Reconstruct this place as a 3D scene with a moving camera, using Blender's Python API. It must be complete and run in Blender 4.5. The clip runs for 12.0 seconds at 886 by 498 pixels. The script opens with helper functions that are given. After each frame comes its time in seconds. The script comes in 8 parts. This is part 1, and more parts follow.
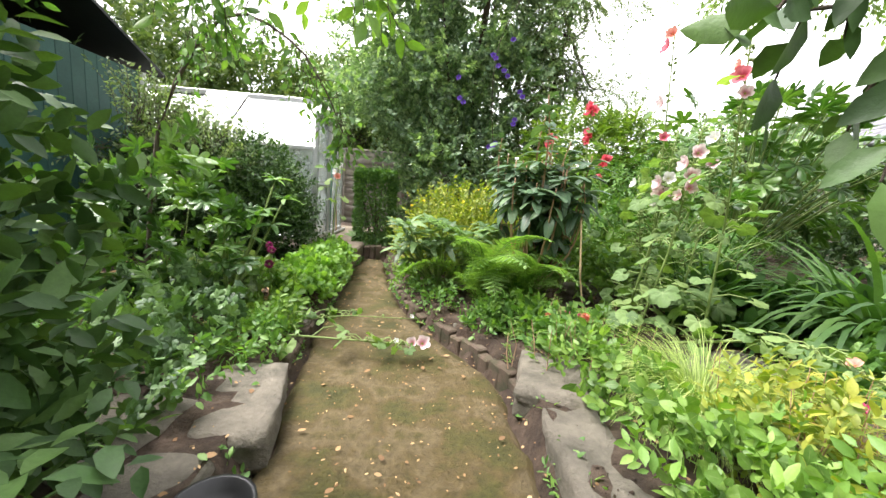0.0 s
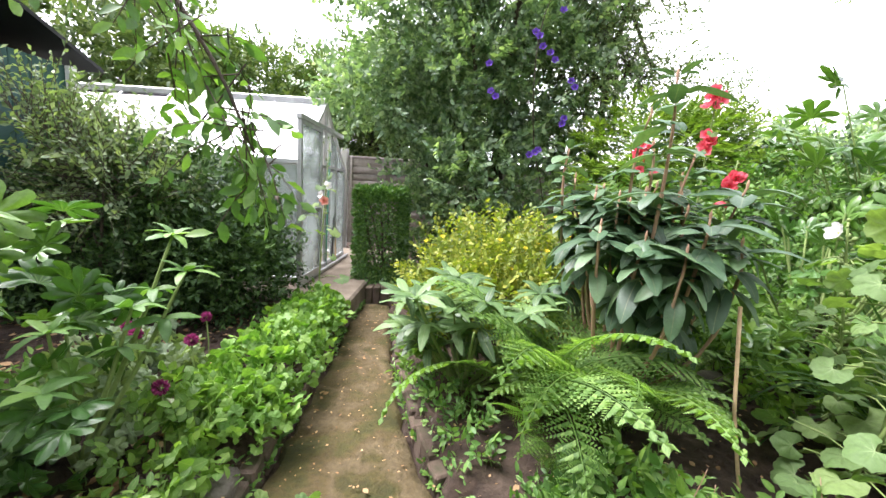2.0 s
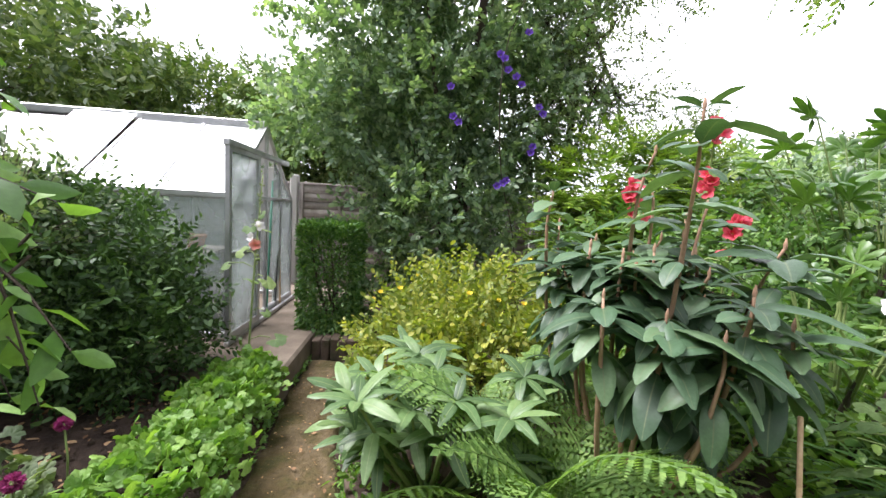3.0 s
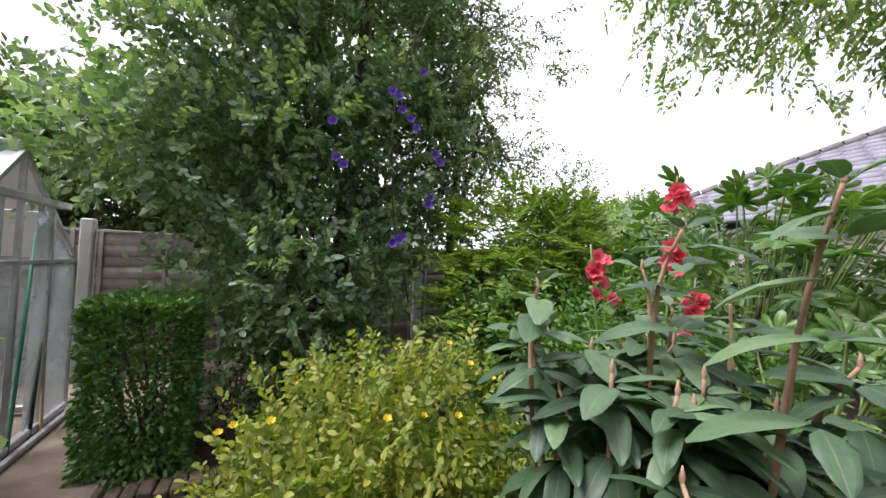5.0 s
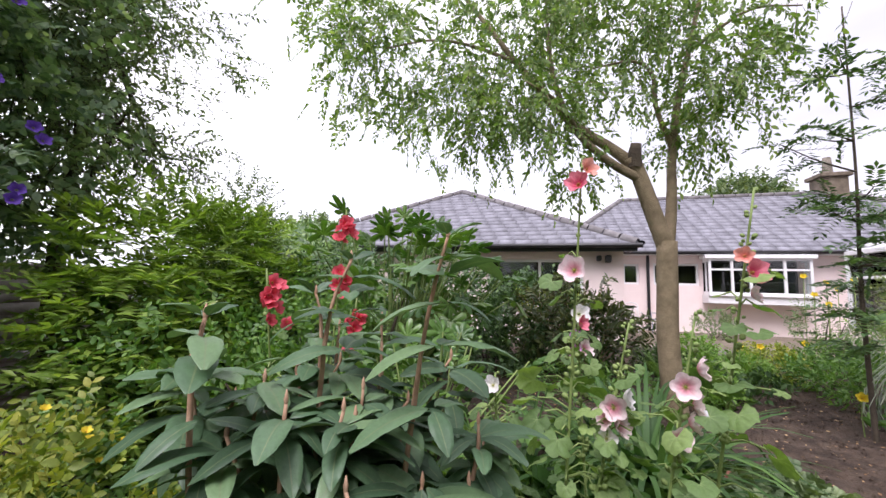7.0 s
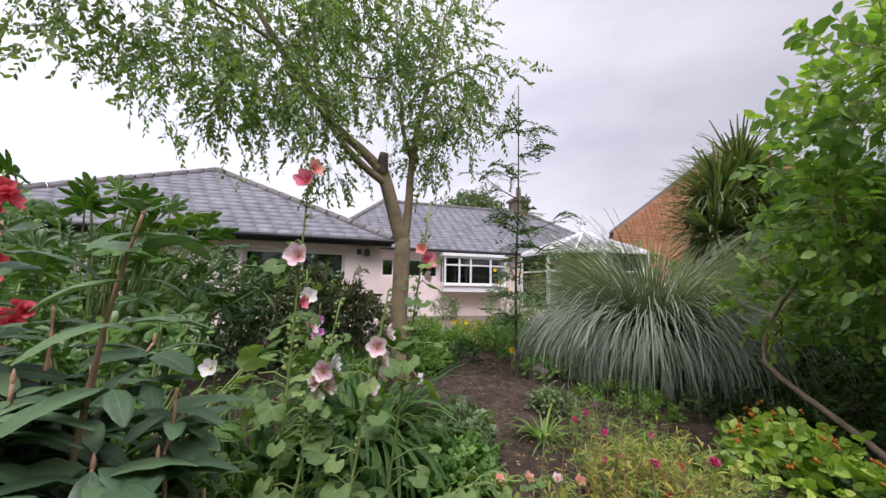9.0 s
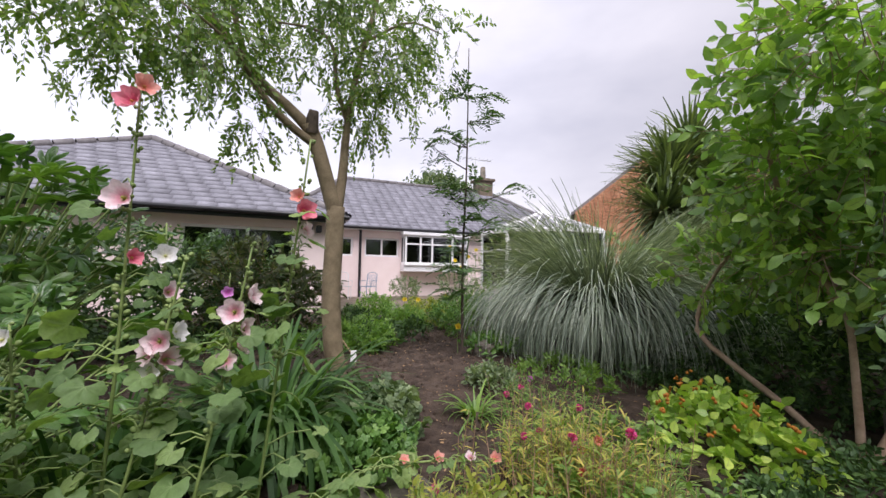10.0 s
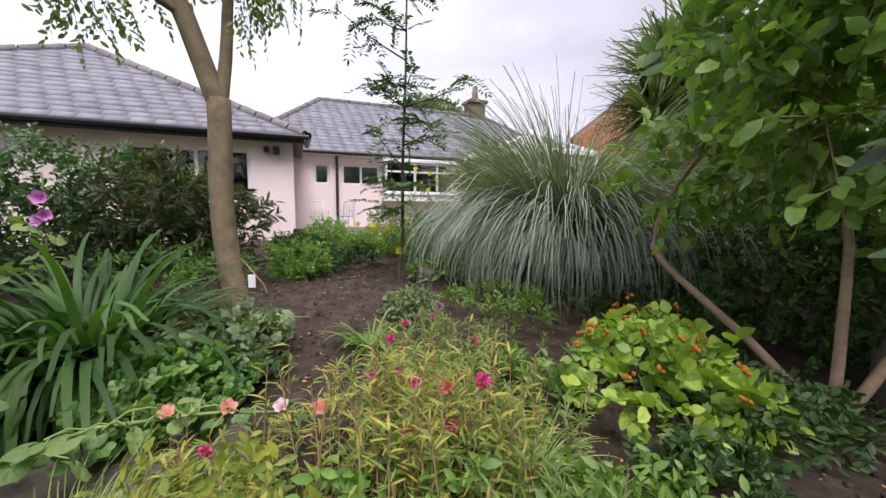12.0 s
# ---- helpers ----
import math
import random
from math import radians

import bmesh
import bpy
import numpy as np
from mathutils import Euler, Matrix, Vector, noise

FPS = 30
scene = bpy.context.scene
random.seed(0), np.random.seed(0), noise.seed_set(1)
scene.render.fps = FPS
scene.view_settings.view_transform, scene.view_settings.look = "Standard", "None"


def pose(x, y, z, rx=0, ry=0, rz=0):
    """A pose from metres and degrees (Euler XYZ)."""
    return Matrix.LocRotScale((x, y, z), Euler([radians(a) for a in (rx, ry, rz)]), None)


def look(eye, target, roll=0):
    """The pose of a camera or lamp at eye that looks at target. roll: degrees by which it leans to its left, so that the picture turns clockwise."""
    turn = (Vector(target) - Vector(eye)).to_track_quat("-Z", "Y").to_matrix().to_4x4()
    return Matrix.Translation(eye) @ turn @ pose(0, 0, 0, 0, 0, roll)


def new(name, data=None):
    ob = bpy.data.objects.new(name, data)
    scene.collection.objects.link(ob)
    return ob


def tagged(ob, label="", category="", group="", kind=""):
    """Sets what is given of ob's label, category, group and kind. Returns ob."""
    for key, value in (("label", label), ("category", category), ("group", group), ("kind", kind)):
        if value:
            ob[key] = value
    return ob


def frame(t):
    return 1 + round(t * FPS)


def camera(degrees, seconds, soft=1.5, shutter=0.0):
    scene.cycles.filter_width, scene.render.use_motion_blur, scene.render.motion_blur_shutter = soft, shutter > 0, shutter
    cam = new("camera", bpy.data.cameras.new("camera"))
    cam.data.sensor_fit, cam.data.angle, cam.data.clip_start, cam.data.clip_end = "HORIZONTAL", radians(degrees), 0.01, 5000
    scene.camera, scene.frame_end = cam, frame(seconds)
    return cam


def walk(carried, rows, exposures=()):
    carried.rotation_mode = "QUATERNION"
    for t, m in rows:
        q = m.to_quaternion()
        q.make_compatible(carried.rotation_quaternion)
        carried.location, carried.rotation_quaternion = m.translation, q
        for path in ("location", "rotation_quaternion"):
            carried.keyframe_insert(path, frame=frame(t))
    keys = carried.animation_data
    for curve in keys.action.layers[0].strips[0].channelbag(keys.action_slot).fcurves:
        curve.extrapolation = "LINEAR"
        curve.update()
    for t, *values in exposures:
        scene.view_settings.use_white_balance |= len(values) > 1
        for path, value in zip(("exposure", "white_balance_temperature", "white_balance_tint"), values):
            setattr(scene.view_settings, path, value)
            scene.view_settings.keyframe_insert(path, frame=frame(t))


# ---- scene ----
cam = camera(99.7, 12.0, shutter=0.0)
PATH = [
    (0, (0.007, 0.317, 0.979), (0.135, 2.488, 0.648), 4.4),
    (0.5, (-0.020, 0.719, 0.978), (0.058, 2.893, 0.647), 4.2),
    (1, (-0.023, 1.085, 1.026), (-0.018, 3.258, 0.690), 4.2),
    (1.5, (-0.014, 1.376, 1.130), (-0.032, 3.549, 0.785), 3.8),
    (2, (0.007, 1.608, 1.213), (0.009, 3.782, 0.876), 3.8),
    (2.5, (0.050, 1.894, 1.294), (0.134, 4.074, 1.012), 3.8),
    (3, (0.041, 2.094, 1.360), (0.243, 4.275, 1.149), 3.4),
    (3.2, (0.006, 2.158, 1.381), (0.285, 4.335, 1.224), 3.8),
    (4.8, (-0.044, 2.741, 1.510), (0.773, 4.783, 1.550), 2.4),
    (5, (-0.065, 2.831, 1.525), (0.893, 4.811, 1.595), 2.5),
    (5.5, (-0.125, 3.037, 1.531), (1.157, 4.816, 1.700), 2.3),
    (6, (-0.130, 3.026, 1.551), (1.455, 4.538, 1.758), 2.1),
    (6.5, (-0.118, 2.919, 1.574), (1.793, 3.986, 1.796), 1.6),
    (7, (-0.077, 2.847, 1.561), (2.017, 3.479, 1.790), 1.5),
    (7.5, (-0.063, 2.754, 1.532), (2.116, 2.941, 1.769), 1.1),
    (9.3, (-0.318, 2.598, 1.516), (1.748, 1.869, 1.714), 1.1),
    (9.5, (-0.295, 2.525, 1.493), (1.762, 1.763, 1.673), 1.1),
    (10, (-0.146, 2.220, 1.413), (1.889, 1.393, 1.532), 1.0),
    (10.5, (-0.045, 1.932, 1.375), (1.987, 1.088, 1.335), 1.0),
    (11, (0.030, 1.816, 1.355), (2.055, 0.970, 1.202), 1.0),
    (11.5, (0.166, 1.553, 1.272), (2.196, 0.725, 1.077), 0.9),
    (12, (0.218, 1.185, 1.186), (2.251, 0.384, 0.927), 0.8),
]
EXPOSURE = [(0.0, 1.72, 6450, 13), (1.0, 1.66, 6280, 18), (2.0, 1.85, 6120, 20), (3.0, 1.38, 6080, 22), (5.0, 0.82, 6100, 24), (6.5, 1.1, 6100, 25), (7.5, 0.1, 6100, 24), (9.5, 0.25, 6130, 22), (12.0, 0.4, 6130, 22)]
walk(cam, [(t, look(eye, target, roll)) for t, eye, target, roll in PATH], EXPOSURE)

# ---- overcast daylight ----
world = bpy.data.worlds.new("overcast_sky")
scene.world = world
world.use_nodes = True
wt = world.node_tree
wt.nodes.clear()
w_out = wt.nodes.new("ShaderNodeOutputWorld")
w_bg = wt.nodes.new("ShaderNodeBackground")
w_sky = wt.nodes.new("ShaderNodeTexSky")
w_sky.sky_type, w_sky.sun_disc = "NISHITA", False
w_sky.sun_elevation, w_sky.sun_rotation = radians(60), radians(-80)
w_sky.dust_density, w_sky.air_density = 4.0, 1.5
w_co = wt.nodes.new("ShaderNodeTexCoord")
w_map = wt.nodes.new("ShaderNodeMapping")
w_map.inputs["Scale"].default_value = (1.0, 1.0, 2.6)
w_noise = wt.nodes.new("ShaderNodeTexNoise")
w_noise.inputs["Scale"].default_value, w_noise.inputs["Detail"].default_value = 1.6, 5.0
w_ramp = wt.nodes.new("ShaderNodeValToRGB")
w_ramp.color_ramp.elements[0].position, w_ramp.color_ramp.elements[0].color = 0.34, (7.4, 7.5, 7.9, 1)
w_ramp.color_ramp.elements[1].position, w_ramp.color_ramp.elements[1].color = 0.66, (10.8, 10.7, 10.6, 1)
w_mix = wt.nodes.new("ShaderNodeMix")
w_mix.data_type = "RGBA"
w_mix.inputs[0].default_value = 0.9
wt.links.new(w_co.outputs["Generated"], w_map.inputs["Vector"])
wt.links.new(w_map.outputs["Vector"], w_noise.inputs["Vector"])
wt.links.new(w_noise.outputs["Fac"], w_ramp.inputs["Fac"])
wt.links.new(w_sky.outputs["Color"], w_mix.inputs[6])
wt.links.new(w_ramp.outputs["Color"], w_mix.inputs[7])
# the cloud is thinner, and brighter, towards the sun
w_dot = wt.nodes.new("ShaderNodeVectorMath")
w_dot.operation = "DOT_PRODUCT"
w_dot.inputs[1].default_value = (0.42, 0.86, 0.28)
w_grad = wt.nodes.new("ShaderNodeMapRange")
w_grad.inputs["From Min"].default_value, w_grad.inputs["From Max"].default_value = -1.0, 1.0
w_grad.inputs["To Min"].default_value, w_grad.inputs["To Max"].default_value = 0.29, 1.15
w_mul = wt.nodes.new("ShaderNodeVectorMath")
w_mul.operation = "SCALE"
wt.links.new(w_co.outputs["Generated"], w_dot.inputs[0])
wt.links.new(w_dot.outputs["Value"], w_grad.inputs["Value"])
wt.links.new(w_mix.outputs[2], w_mul.inputs[0])
wt.links.new(w_grad.outputs["Result"], w_mul.inputs["Scale"])
wt.links.new(w_mul.outputs["Vector"], w_bg.inputs["Color"])
w_bg.inputs["Strength"].default_value = 0.12
wt.links.new(w_bg.outputs["Background"], w_out.inputs["Surface"])
sun_data = bpy.data.lights.new("sun", "SUN")
sun_data.energy, sun_data.angle, sun_data.color = 3.4, radians(34), (1.0, 0.97, 0.92)
sun = new("sun", sun_data)
sun.matrix_world = look((-6, 1, 10.5), (0, 0, 0))


# ---- materials ----
def base_mat(name, rough=0.7, metal=0.0, spec=0.5):
    m = bpy.data.materials.new(name)
    m.use_nodes = True
    n, l = m.node_tree.nodes, m.node_tree.links
    b = n["Principled BSDF"]
    b.inputs["Roughness"].default_value, b.inputs["Metallic"].default_value = rough, metal
    b.inputs["Specular IOR Level"].default_value = spec
    return m, n, l, b


def noise_node(n, l, scale, detail=6.0, rough=0.6, vec=None):
    k = n.new("ShaderNodeTexNoise")
    k.inputs["Scale"].default_value, k.inputs["Detail"].default_value, k.inputs["Roughness"].default_value = scale, detail, rough
    if vec is None:
        vec = n.new("ShaderNodeNewGeometry").outputs["Position"]
    l.new(vec, k.inputs["Vector"])
    return k.outputs["Fac"]


def ramp(n, l, fac, stops):
    r = n.new("ShaderNodeValToRGB")
    e = r.color_ramp.elements
    while len(e) < len(stops):
        e.new(0.5)
    for el, (p, c) in zip(e, stops):
        el.position, el.color = p, (*c, 1)
    l.new(fac, r.inputs["Fac"])
    return r.outputs["Color"]


def mixc(n, l, fac, a, b, mode="MIX"):
    m = n.new("ShaderNodeMix")
    m.data_type, m.blend_type = "RGBA", mode
    for sock, v in ((m.inputs[0], fac), (m.inputs[6], a), (m.inputs[7], b)):
        if isinstance(v, (int, float)):
            sock.default_value = v
        elif isinstance(v, tuple):
            sock.default_value = (*v, 1)
        else:
            l.new(v, sock)
    return m.outputs[2]


def bump(n, l, b, height, strength=0.4, dist=0.02):
    k = n.new("ShaderNodeBump")
    k.inputs["Strength"].default_value, k.inputs["Distance"].default_value = strength, dist
    l.new(height, k.inputs["Height"])
    l.new(k.outputs["Normal"], b.inputs["Normal"])


def rough_mat(name, stops, scale=6.0, fine=60.0, rough=0.85, strength=0.5, dist=0.01, metal=0.0, per_piece=0.0, fine_mix=0.35, spec=0.4):
    """Mottled solid: stains at one scale, grain at a finer one."""
    m, n, l, b = base_mat(name, rough, metal, spec)
    big = noise_node(n, l, scale)
    small = noise_node(n, l, fine, 8.0, 0.7)
    col = ramp(n, l, big, stops)
    grain = ramp(n, l, small, [(0.3, (0.55, 0.55, 0.55)), (0.7, (1.3, 1.3, 1.3))])
    col = mixc(n, l, fine_mix, col, mixc(n, l, 1.0, col, grain, "MULTIPLY"))
    if per_piece:
        info = n.new("ShaderNodeObjectInfo")
        geo = n.new("ShaderNodeNewGeometry")
        add = n.new("ShaderNodeMath")
        add.operation = "ADD"
        l.new(info.outputs["Random"], add.inputs[0])
        l.new(geo.outputs["Random Per Island"], add.inputs[1])
        fr = n.new("ShaderNodeMath")
        fr.operation = "FRACT"
        l.new(add.outputs[0], fr.inputs[0])
        tone = ramp(n, l, fr.outputs[0], [(0.0, (1 - per_piece,) * 3), (1.0, (1 + per_piece,) * 3)])
        col = mixc(n, l, 1.0, col, tone, "MULTIPLY")
    l.new(col, b.inputs["Base Color"])
    bump(n, l, b, small, strength, dist)
    return m


def leaf_mat(name, dark, mid, light, rough=0.45, trans=0.3, rib=None, spec=0.5, spots=None):
    """Leaves: tone by leaf and by clump, a paler midrib, light shining through."""
    dark, mid, light = (tuple(v * k for v, k in zip(c, (1.5, 1.45, 1.36))) for c in (dark, mid, light))
    m, n, l, b = base_mat(name, rough, 0.0, spec)
    geo = n.new("ShaderNodeNewGeometry")
    info = n.new("ShaderNodeObjectInfo")
    add = n.new("ShaderNodeMath")
    add.operation = "ADD"
    l.new(geo.outputs["Random Per Island"], add.inputs[0])
    l.new(info.outputs["Random"], add.inputs[1])
    fr = n.new("ShaderNodeMath")
    fr.operation = "FRACT"
    l.new(add.outputs[0], fr.inputs[0])
    clump = noise_node(n, l, 2.3, 3.0)
    avg = n.new("ShaderNodeMath")
    avg.operation = "MULTIPLY_ADD"
    l.new(fr.outputs[0], avg.inputs[0])
    avg.inputs[1].default_value = 0.62
    sc = n.new("ShaderNodeMath")
    sc.operation = "MULTIPLY"
    l.new(clump, sc.inputs[0])
    sc.inputs[1].default_value = 0.4
    l.new(sc.outputs[0], avg.inputs[2])
    stops = [(0.12, dark), (0.5, mid), (0.86, light)]
    if spots:
        stops += [(0.93, light), (0.95, spots)]
    col = ramp(n, l, avg.outputs[0], stops)
    att = n.new("ShaderNodeAttribute")
    att.attribute_name = "rib"
    edge = ramp(n, l, att.outputs["Fac"], [(0.0, (1, 1, 1)), (0.09, (0, 0, 0))])
    if rib:
        sep = n.new("ShaderNodeSeparateColor")
        l.new(edge, sep.inputs["Color"])
        col = mixc(n, l, sep.outputs["Red"], col, rib)
    fine = noise_node(n, l, 90.0, 4.0)
    tone = ramp(n, l, fine, [(0.3, (0.8, 0.8, 0.8)), (0.7, (1.15, 1.15, 1.15))])
    col = mixc(n, l, 0.7, col, mixc(n, l, 1.0, col, tone, "MULTIPLY"))
    l.new(col, b.inputs["Base Color"])
    bump(n, l, b, fine, 0.25, 0.004)
    tr = n.new("ShaderNodeBsdfTranslucent")
    warm = mixc(n, l, 1.0, col, (1.5, 1.7, 0.55), "MULTIPLY")
    l.new(warm, tr.inputs["Color"])
    ms = n.new("ShaderNodeMixShader")
    ms.inputs["Fac"].default_value = trans
    out = n["Material Output"]
    l.new(b.outputs["BSDF"], ms.inputs[1])
    l.new(tr.outputs["BSDF"], ms.inputs[2])
    l.new(ms.outputs["Shader"], out.inputs["Surface"])
    return m


def petal_mat(name, centre, inner, outer, rough=0.6):
    """Petals: colour runs from the throat (rib 0) to the rim (rib 1)."""
    m, n, l, b = base_mat(name, rough, 0.0, 0.3)
    att = n.new("ShaderNodeAttribute")
    att.attribute_name = "rib"
    col = ramp(n, l, att.outputs["Fac"], [(0.0, centre), (0.28, inner), (0.75, outer)])
    fine = noise_node(n, l, 70.0, 3.0)
    tone = ramp(n, l, fine, [(0.3, (0.86, 0.86, 0.86)), (0.7, (1.06, 1.06, 1.06))])
    col = mixc(n, l, 1.0, col, tone, "MULTIPLY")
    l.new(col, b.inputs["Base Color"])
    tr = n.new("ShaderNodeBsdfTranslucent")
    l.new(col, tr.inputs["Color"])
    ms = n.new("ShaderNodeMixShader")
    ms.inputs["Fac"].default_value = 0.35
    l.new(b.outputs["BSDF"], ms.inputs[1])
    l.new(tr.outputs["BSDF"], ms.inputs[2])
    l.new(ms.outputs["Shader"], n["Material Output"].inputs["Surface"])
    return m


def glass_mat(name, tint=(0.9, 0.95, 0.95), rough=0.02, clear=0.8, dust=0.0):
    m, n, l, b = base_mat(name, rough)
    tp = n.new("ShaderNodeBsdfTransparent")
    tp.inputs["Color"].default_value = (*tint, 1)
    gl = n.new("ShaderNodeBsdfGlossy")
    gl.inputs["Roughness"].default_value = rough
    fre = n.new("ShaderNodeFresnel")
    fre.inputs["IOR"].default_value = 1.5
    ad = n.new("ShaderNodeMath")
    ad.operation = "ADD"
    ad.use_clamp = True
    l.new(fre.outputs["Fac"], ad.inputs[0])
    ad.inputs[1].default_value = 1 - clear - 0.15 if clear < 0.85 else 0.0
    ms = n.new("ShaderNodeMixShader")
    l.new(ad.outputs[0], ms.inputs["Fac"])
    l.new(tp.outputs["BSDF"], ms.inputs[1])
    l.new(gl.outputs["BSDF"], ms.inputs[2])
    film = n.new("ShaderNodeBsdfDiffuse")
    film.inputs["Color"].default_value = (0.62, 0.66, 0.64, 1)
    grime = ramp(n, l, noise_node(n, l, 3.0, 6.0), [(0.35, (dust * 0.6,) * 3), (0.65, (dust * 1.3,) * 3)])
    top = n.new("ShaderNodeMixShader")
    l.new(grime, top.inputs["Fac"])
    l.new(ms.outputs["Shader"], top.inputs[1])
    l.new(film.outputs["BSDF"], top.inputs[2])
    l.new(top.outputs["Shader"], n["Material Output"].inputs["Surface"])
    return m


SOIL = rough_mat("damp_soil", [(0.3, (0.034, 0.022, 0.014)), (0.5, (0.075, 0.05, 0.034)), (0.7, (0.135, 0.096, 0.068))], 7.0, 42.0, 0.95, 1.0, 0.04, fine_mix=0.7)
PATHM = rough_mat("mossy_concrete", [(0.32, (0.036, 0.038, 0.006)), (0.42, (0.066, 0.058, 0.011)), (0.49, (0.088, 0.062, 0.02)), (0.54, (0.125, 0.092, 0.044)), (0.6, (0.072, 0.056, 0.013)), (0.7, (0.036, 0.04, 0.006))], 2.3, 34.0, 0.75, 1.0, 0.02, fine_mix=0.85)
SLAB = rough_mat("worn_concrete", [(0.3, (0.09, 0.075, 0.05)), (0.5, (0.15, 0.12, 0.085)), (0.7, (0.24, 0.2, 0.15))], 3.0, 60.0, 0.8, 0.5, 0.006)
STONE = rough_mat("sandstone", [(0.3, (0.08, 0.074, 0.055)), (0.52, (0.165, 0.145, 0.115)), (0.66, (0.215, 0.19, 0.15)), (0.8, (0.1, 0.105, 0.055))], 6.0, 40.0, 0.9, 1.0, 0.02, per_piece=0.15)
DARK_BRICK = rough_mat("dark_mossy_brick", [(0.3, (0.04, 0.045, 0.02)), (0.55, (0.1, 0.07, 0.05)), (0.75, (0.14, 0.11, 0.08))], 9.0, 60.0, 0.9, 0.8, 0.01, per_piece=0.25)
BRICK = rough_mat("old_brick", [(0.3, (0.2, 0.11, 0.08)), (0.7, (0.34, 0.2, 0.14))], 8.0, 70.0, 0.9, 0.6, 0.006, per_piece=0.25)
ORANGE_BRICK = rough_mat("orange_brick", [(0.3, (0.38, 0.17, 0.09)), (0.7, (0.5, 0.26, 0.14))], 2.0, 30.0, 0.9, 0.4, 0.01, per_piece=0.15)
RENDER_WALL = rough_mat("pink_render", [(0.3, (0.77, 0.64, 0.61)), (0.7, (0.85, 0.73, 0.7))], 1.2, 90.0, 0.9, 0.5, 0.006, fine_mix=0.15)
SLATE = rough_mat("grey_slate", [(0.3, (0.17, 0.17, 0.19)), (0.7, (0.26, 0.26, 0.29))], 3.0, 40.0, 0.8, 0.4, 0.004, per_piece=0.1, spec=0.2)
RIDGE = rough_mat("ridge_tile", [(0.3, (0.13, 0.12, 0.12)), (0.7, (0.2, 0.19, 0.19))], 5.0, 40.0, 0.8, 0.4, 0.004, per_piece=0.12)
UPVC = rough_mat("white_upvc", [(0.3, (0.74, 0.74, 0.74)), (0.7, (0.82, 0.82, 0.82))], 2.0, 40.0, 0.35, 0.05, 0.001, fine_mix=0.1)
BLACK_PLASTIC = rough_mat("black_plastic", [(0.3, (0.012, 0.012, 0.013)), (0.7, (0.025, 0.025, 0.027))], 5.0, 60.0, 0.4, 0.1, 0.001)
ALU = rough_mat("weathered_aluminium", [(0.3, (0.42, 0.43, 0.43)), (0.7, (0.62, 0.63, 0.63))], 6.0, 80.0, 0.42, 0.15, 0.001, metal=0.75)
FENCE_WOOD = rough_mat("grey_fence_wood", [(0.3, (0.22, 0.19, 0.17)), (0.7, (0.4, 0.36, 0.33))], 4.0, 60.0, 0.9, 0.6, 0.004, per_piece=0.2)
CONCRETE_POST = rough_mat("concrete_post", [(0.3, (0.36, 0.35, 0.32)), (0.7, (0.5, 0.49, 0.45))], 5.0, 80.0, 0.9, 0.4, 0.003)
BARK = rough_mat("smooth_bark", [(0.3, (0.15, 0.115, 0.066)), (0.6, (0.26, 0.205, 0.125)), (0.8, (0.185, 0.17, 0.1))], 7.0, 55.0, 0.85, 0.9, 0.012)
DARK_BARK = rough_mat("dark_bark", [(0.3, (0.05, 0.04, 0.03)), (0.7, (0.11, 0.085, 0.06))], 7.0, 55.0, 0.9, 0.9, 0.012)
PALE_BARK = rough_mat("pale_bark", [(0.3, (0.24, 0.16, 0.1)), (0.7, (0.38, 0.28, 0.2))], 9.0, 60.0, 0.8, 0.6, 0.006)
GREEN_STEM = rough_mat("green_stem", [(0.3, (0.13, 0.2, 0.05)), (0.7, (0.24, 0.31, 0.1))], 12.0, 80.0, 0.6, 0.2, 0.002)
RUST_STEM = rough_mat("rusty_stem", [(0.3, (0.3, 0.17, 0.1)), (0.7, (0.46, 0.3, 0.2))], 14.0, 90.0, 0.8, 0.5, 0.003)
DRY_STEM = rough_mat("dry_cane", [(0.3, (0.42, 0.28, 0.15)), (0.7, (0.58, 0.43, 0.26))], 14.0, 90.0, 0.8, 0.4, 0.002)
TERRACOTTA = rough_mat("terracotta", [(0.3, (0.42, 0.14, 0.07)), (0.7, (0.55, 0.22, 0.12))], 6.0, 60.0, 0.8, 0.3, 0.002)
WHITE_METAL = rough_mat("white_painted_metal", [(0.3, (0.6, 0.6, 0.6)), (0.7, (0.75, 0.75, 0.74))], 6.0, 60.0, 0.5, 0.2, 0.001)
BLUE_METAL = rough_mat("blue_painted_metal", [(0.3, (0.16, 0.22, 0.3)), (0.7, (0.26, 0.33, 0.42))], 6.0, 60.0, 0.5, 0.2, 0.001)
# near-black: the dimness of the unlit rooms is put into this colour
INTERIOR_SHADE = rough_mat("room_shade", [(0.3, (0.02, 0.02, 0.02)), (0.7, (0.05, 0.045, 0.04))], 1.0, 20.0, 0.9, 0.1, 0.001)
FAR_TILE = rough_mat("pale_roof_tile", [(0.3, (0.3, 0.28, 0.27)), (0.7, (0.42, 0.4, 0.38))], 2.0, 30.0, 0.8, 0.3, 0.01, per_piece=0.1)
GLASS = glass_mat("window_glass", (0.85, 0.9, 0.9), 0.02, 0.82)
GREEN_GLASS = glass_mat("greenhouse_glass", (0.86, 0.92, 0.9), 0.06, 0.78, 0.3)
POLY = base_mat("white_shading", 0.5)[0]
GREEN_CANE = base_mat("green_cane", 0.5)[0]
POLY_ROOF = rough_mat("grey_polycarbonate", [(0.3, (0.2, 0.2, 0.21)), (0.7, (0.28, 0.28, 0.29))], 2.0, 40.0, 0.75, 0.05, 0.001)
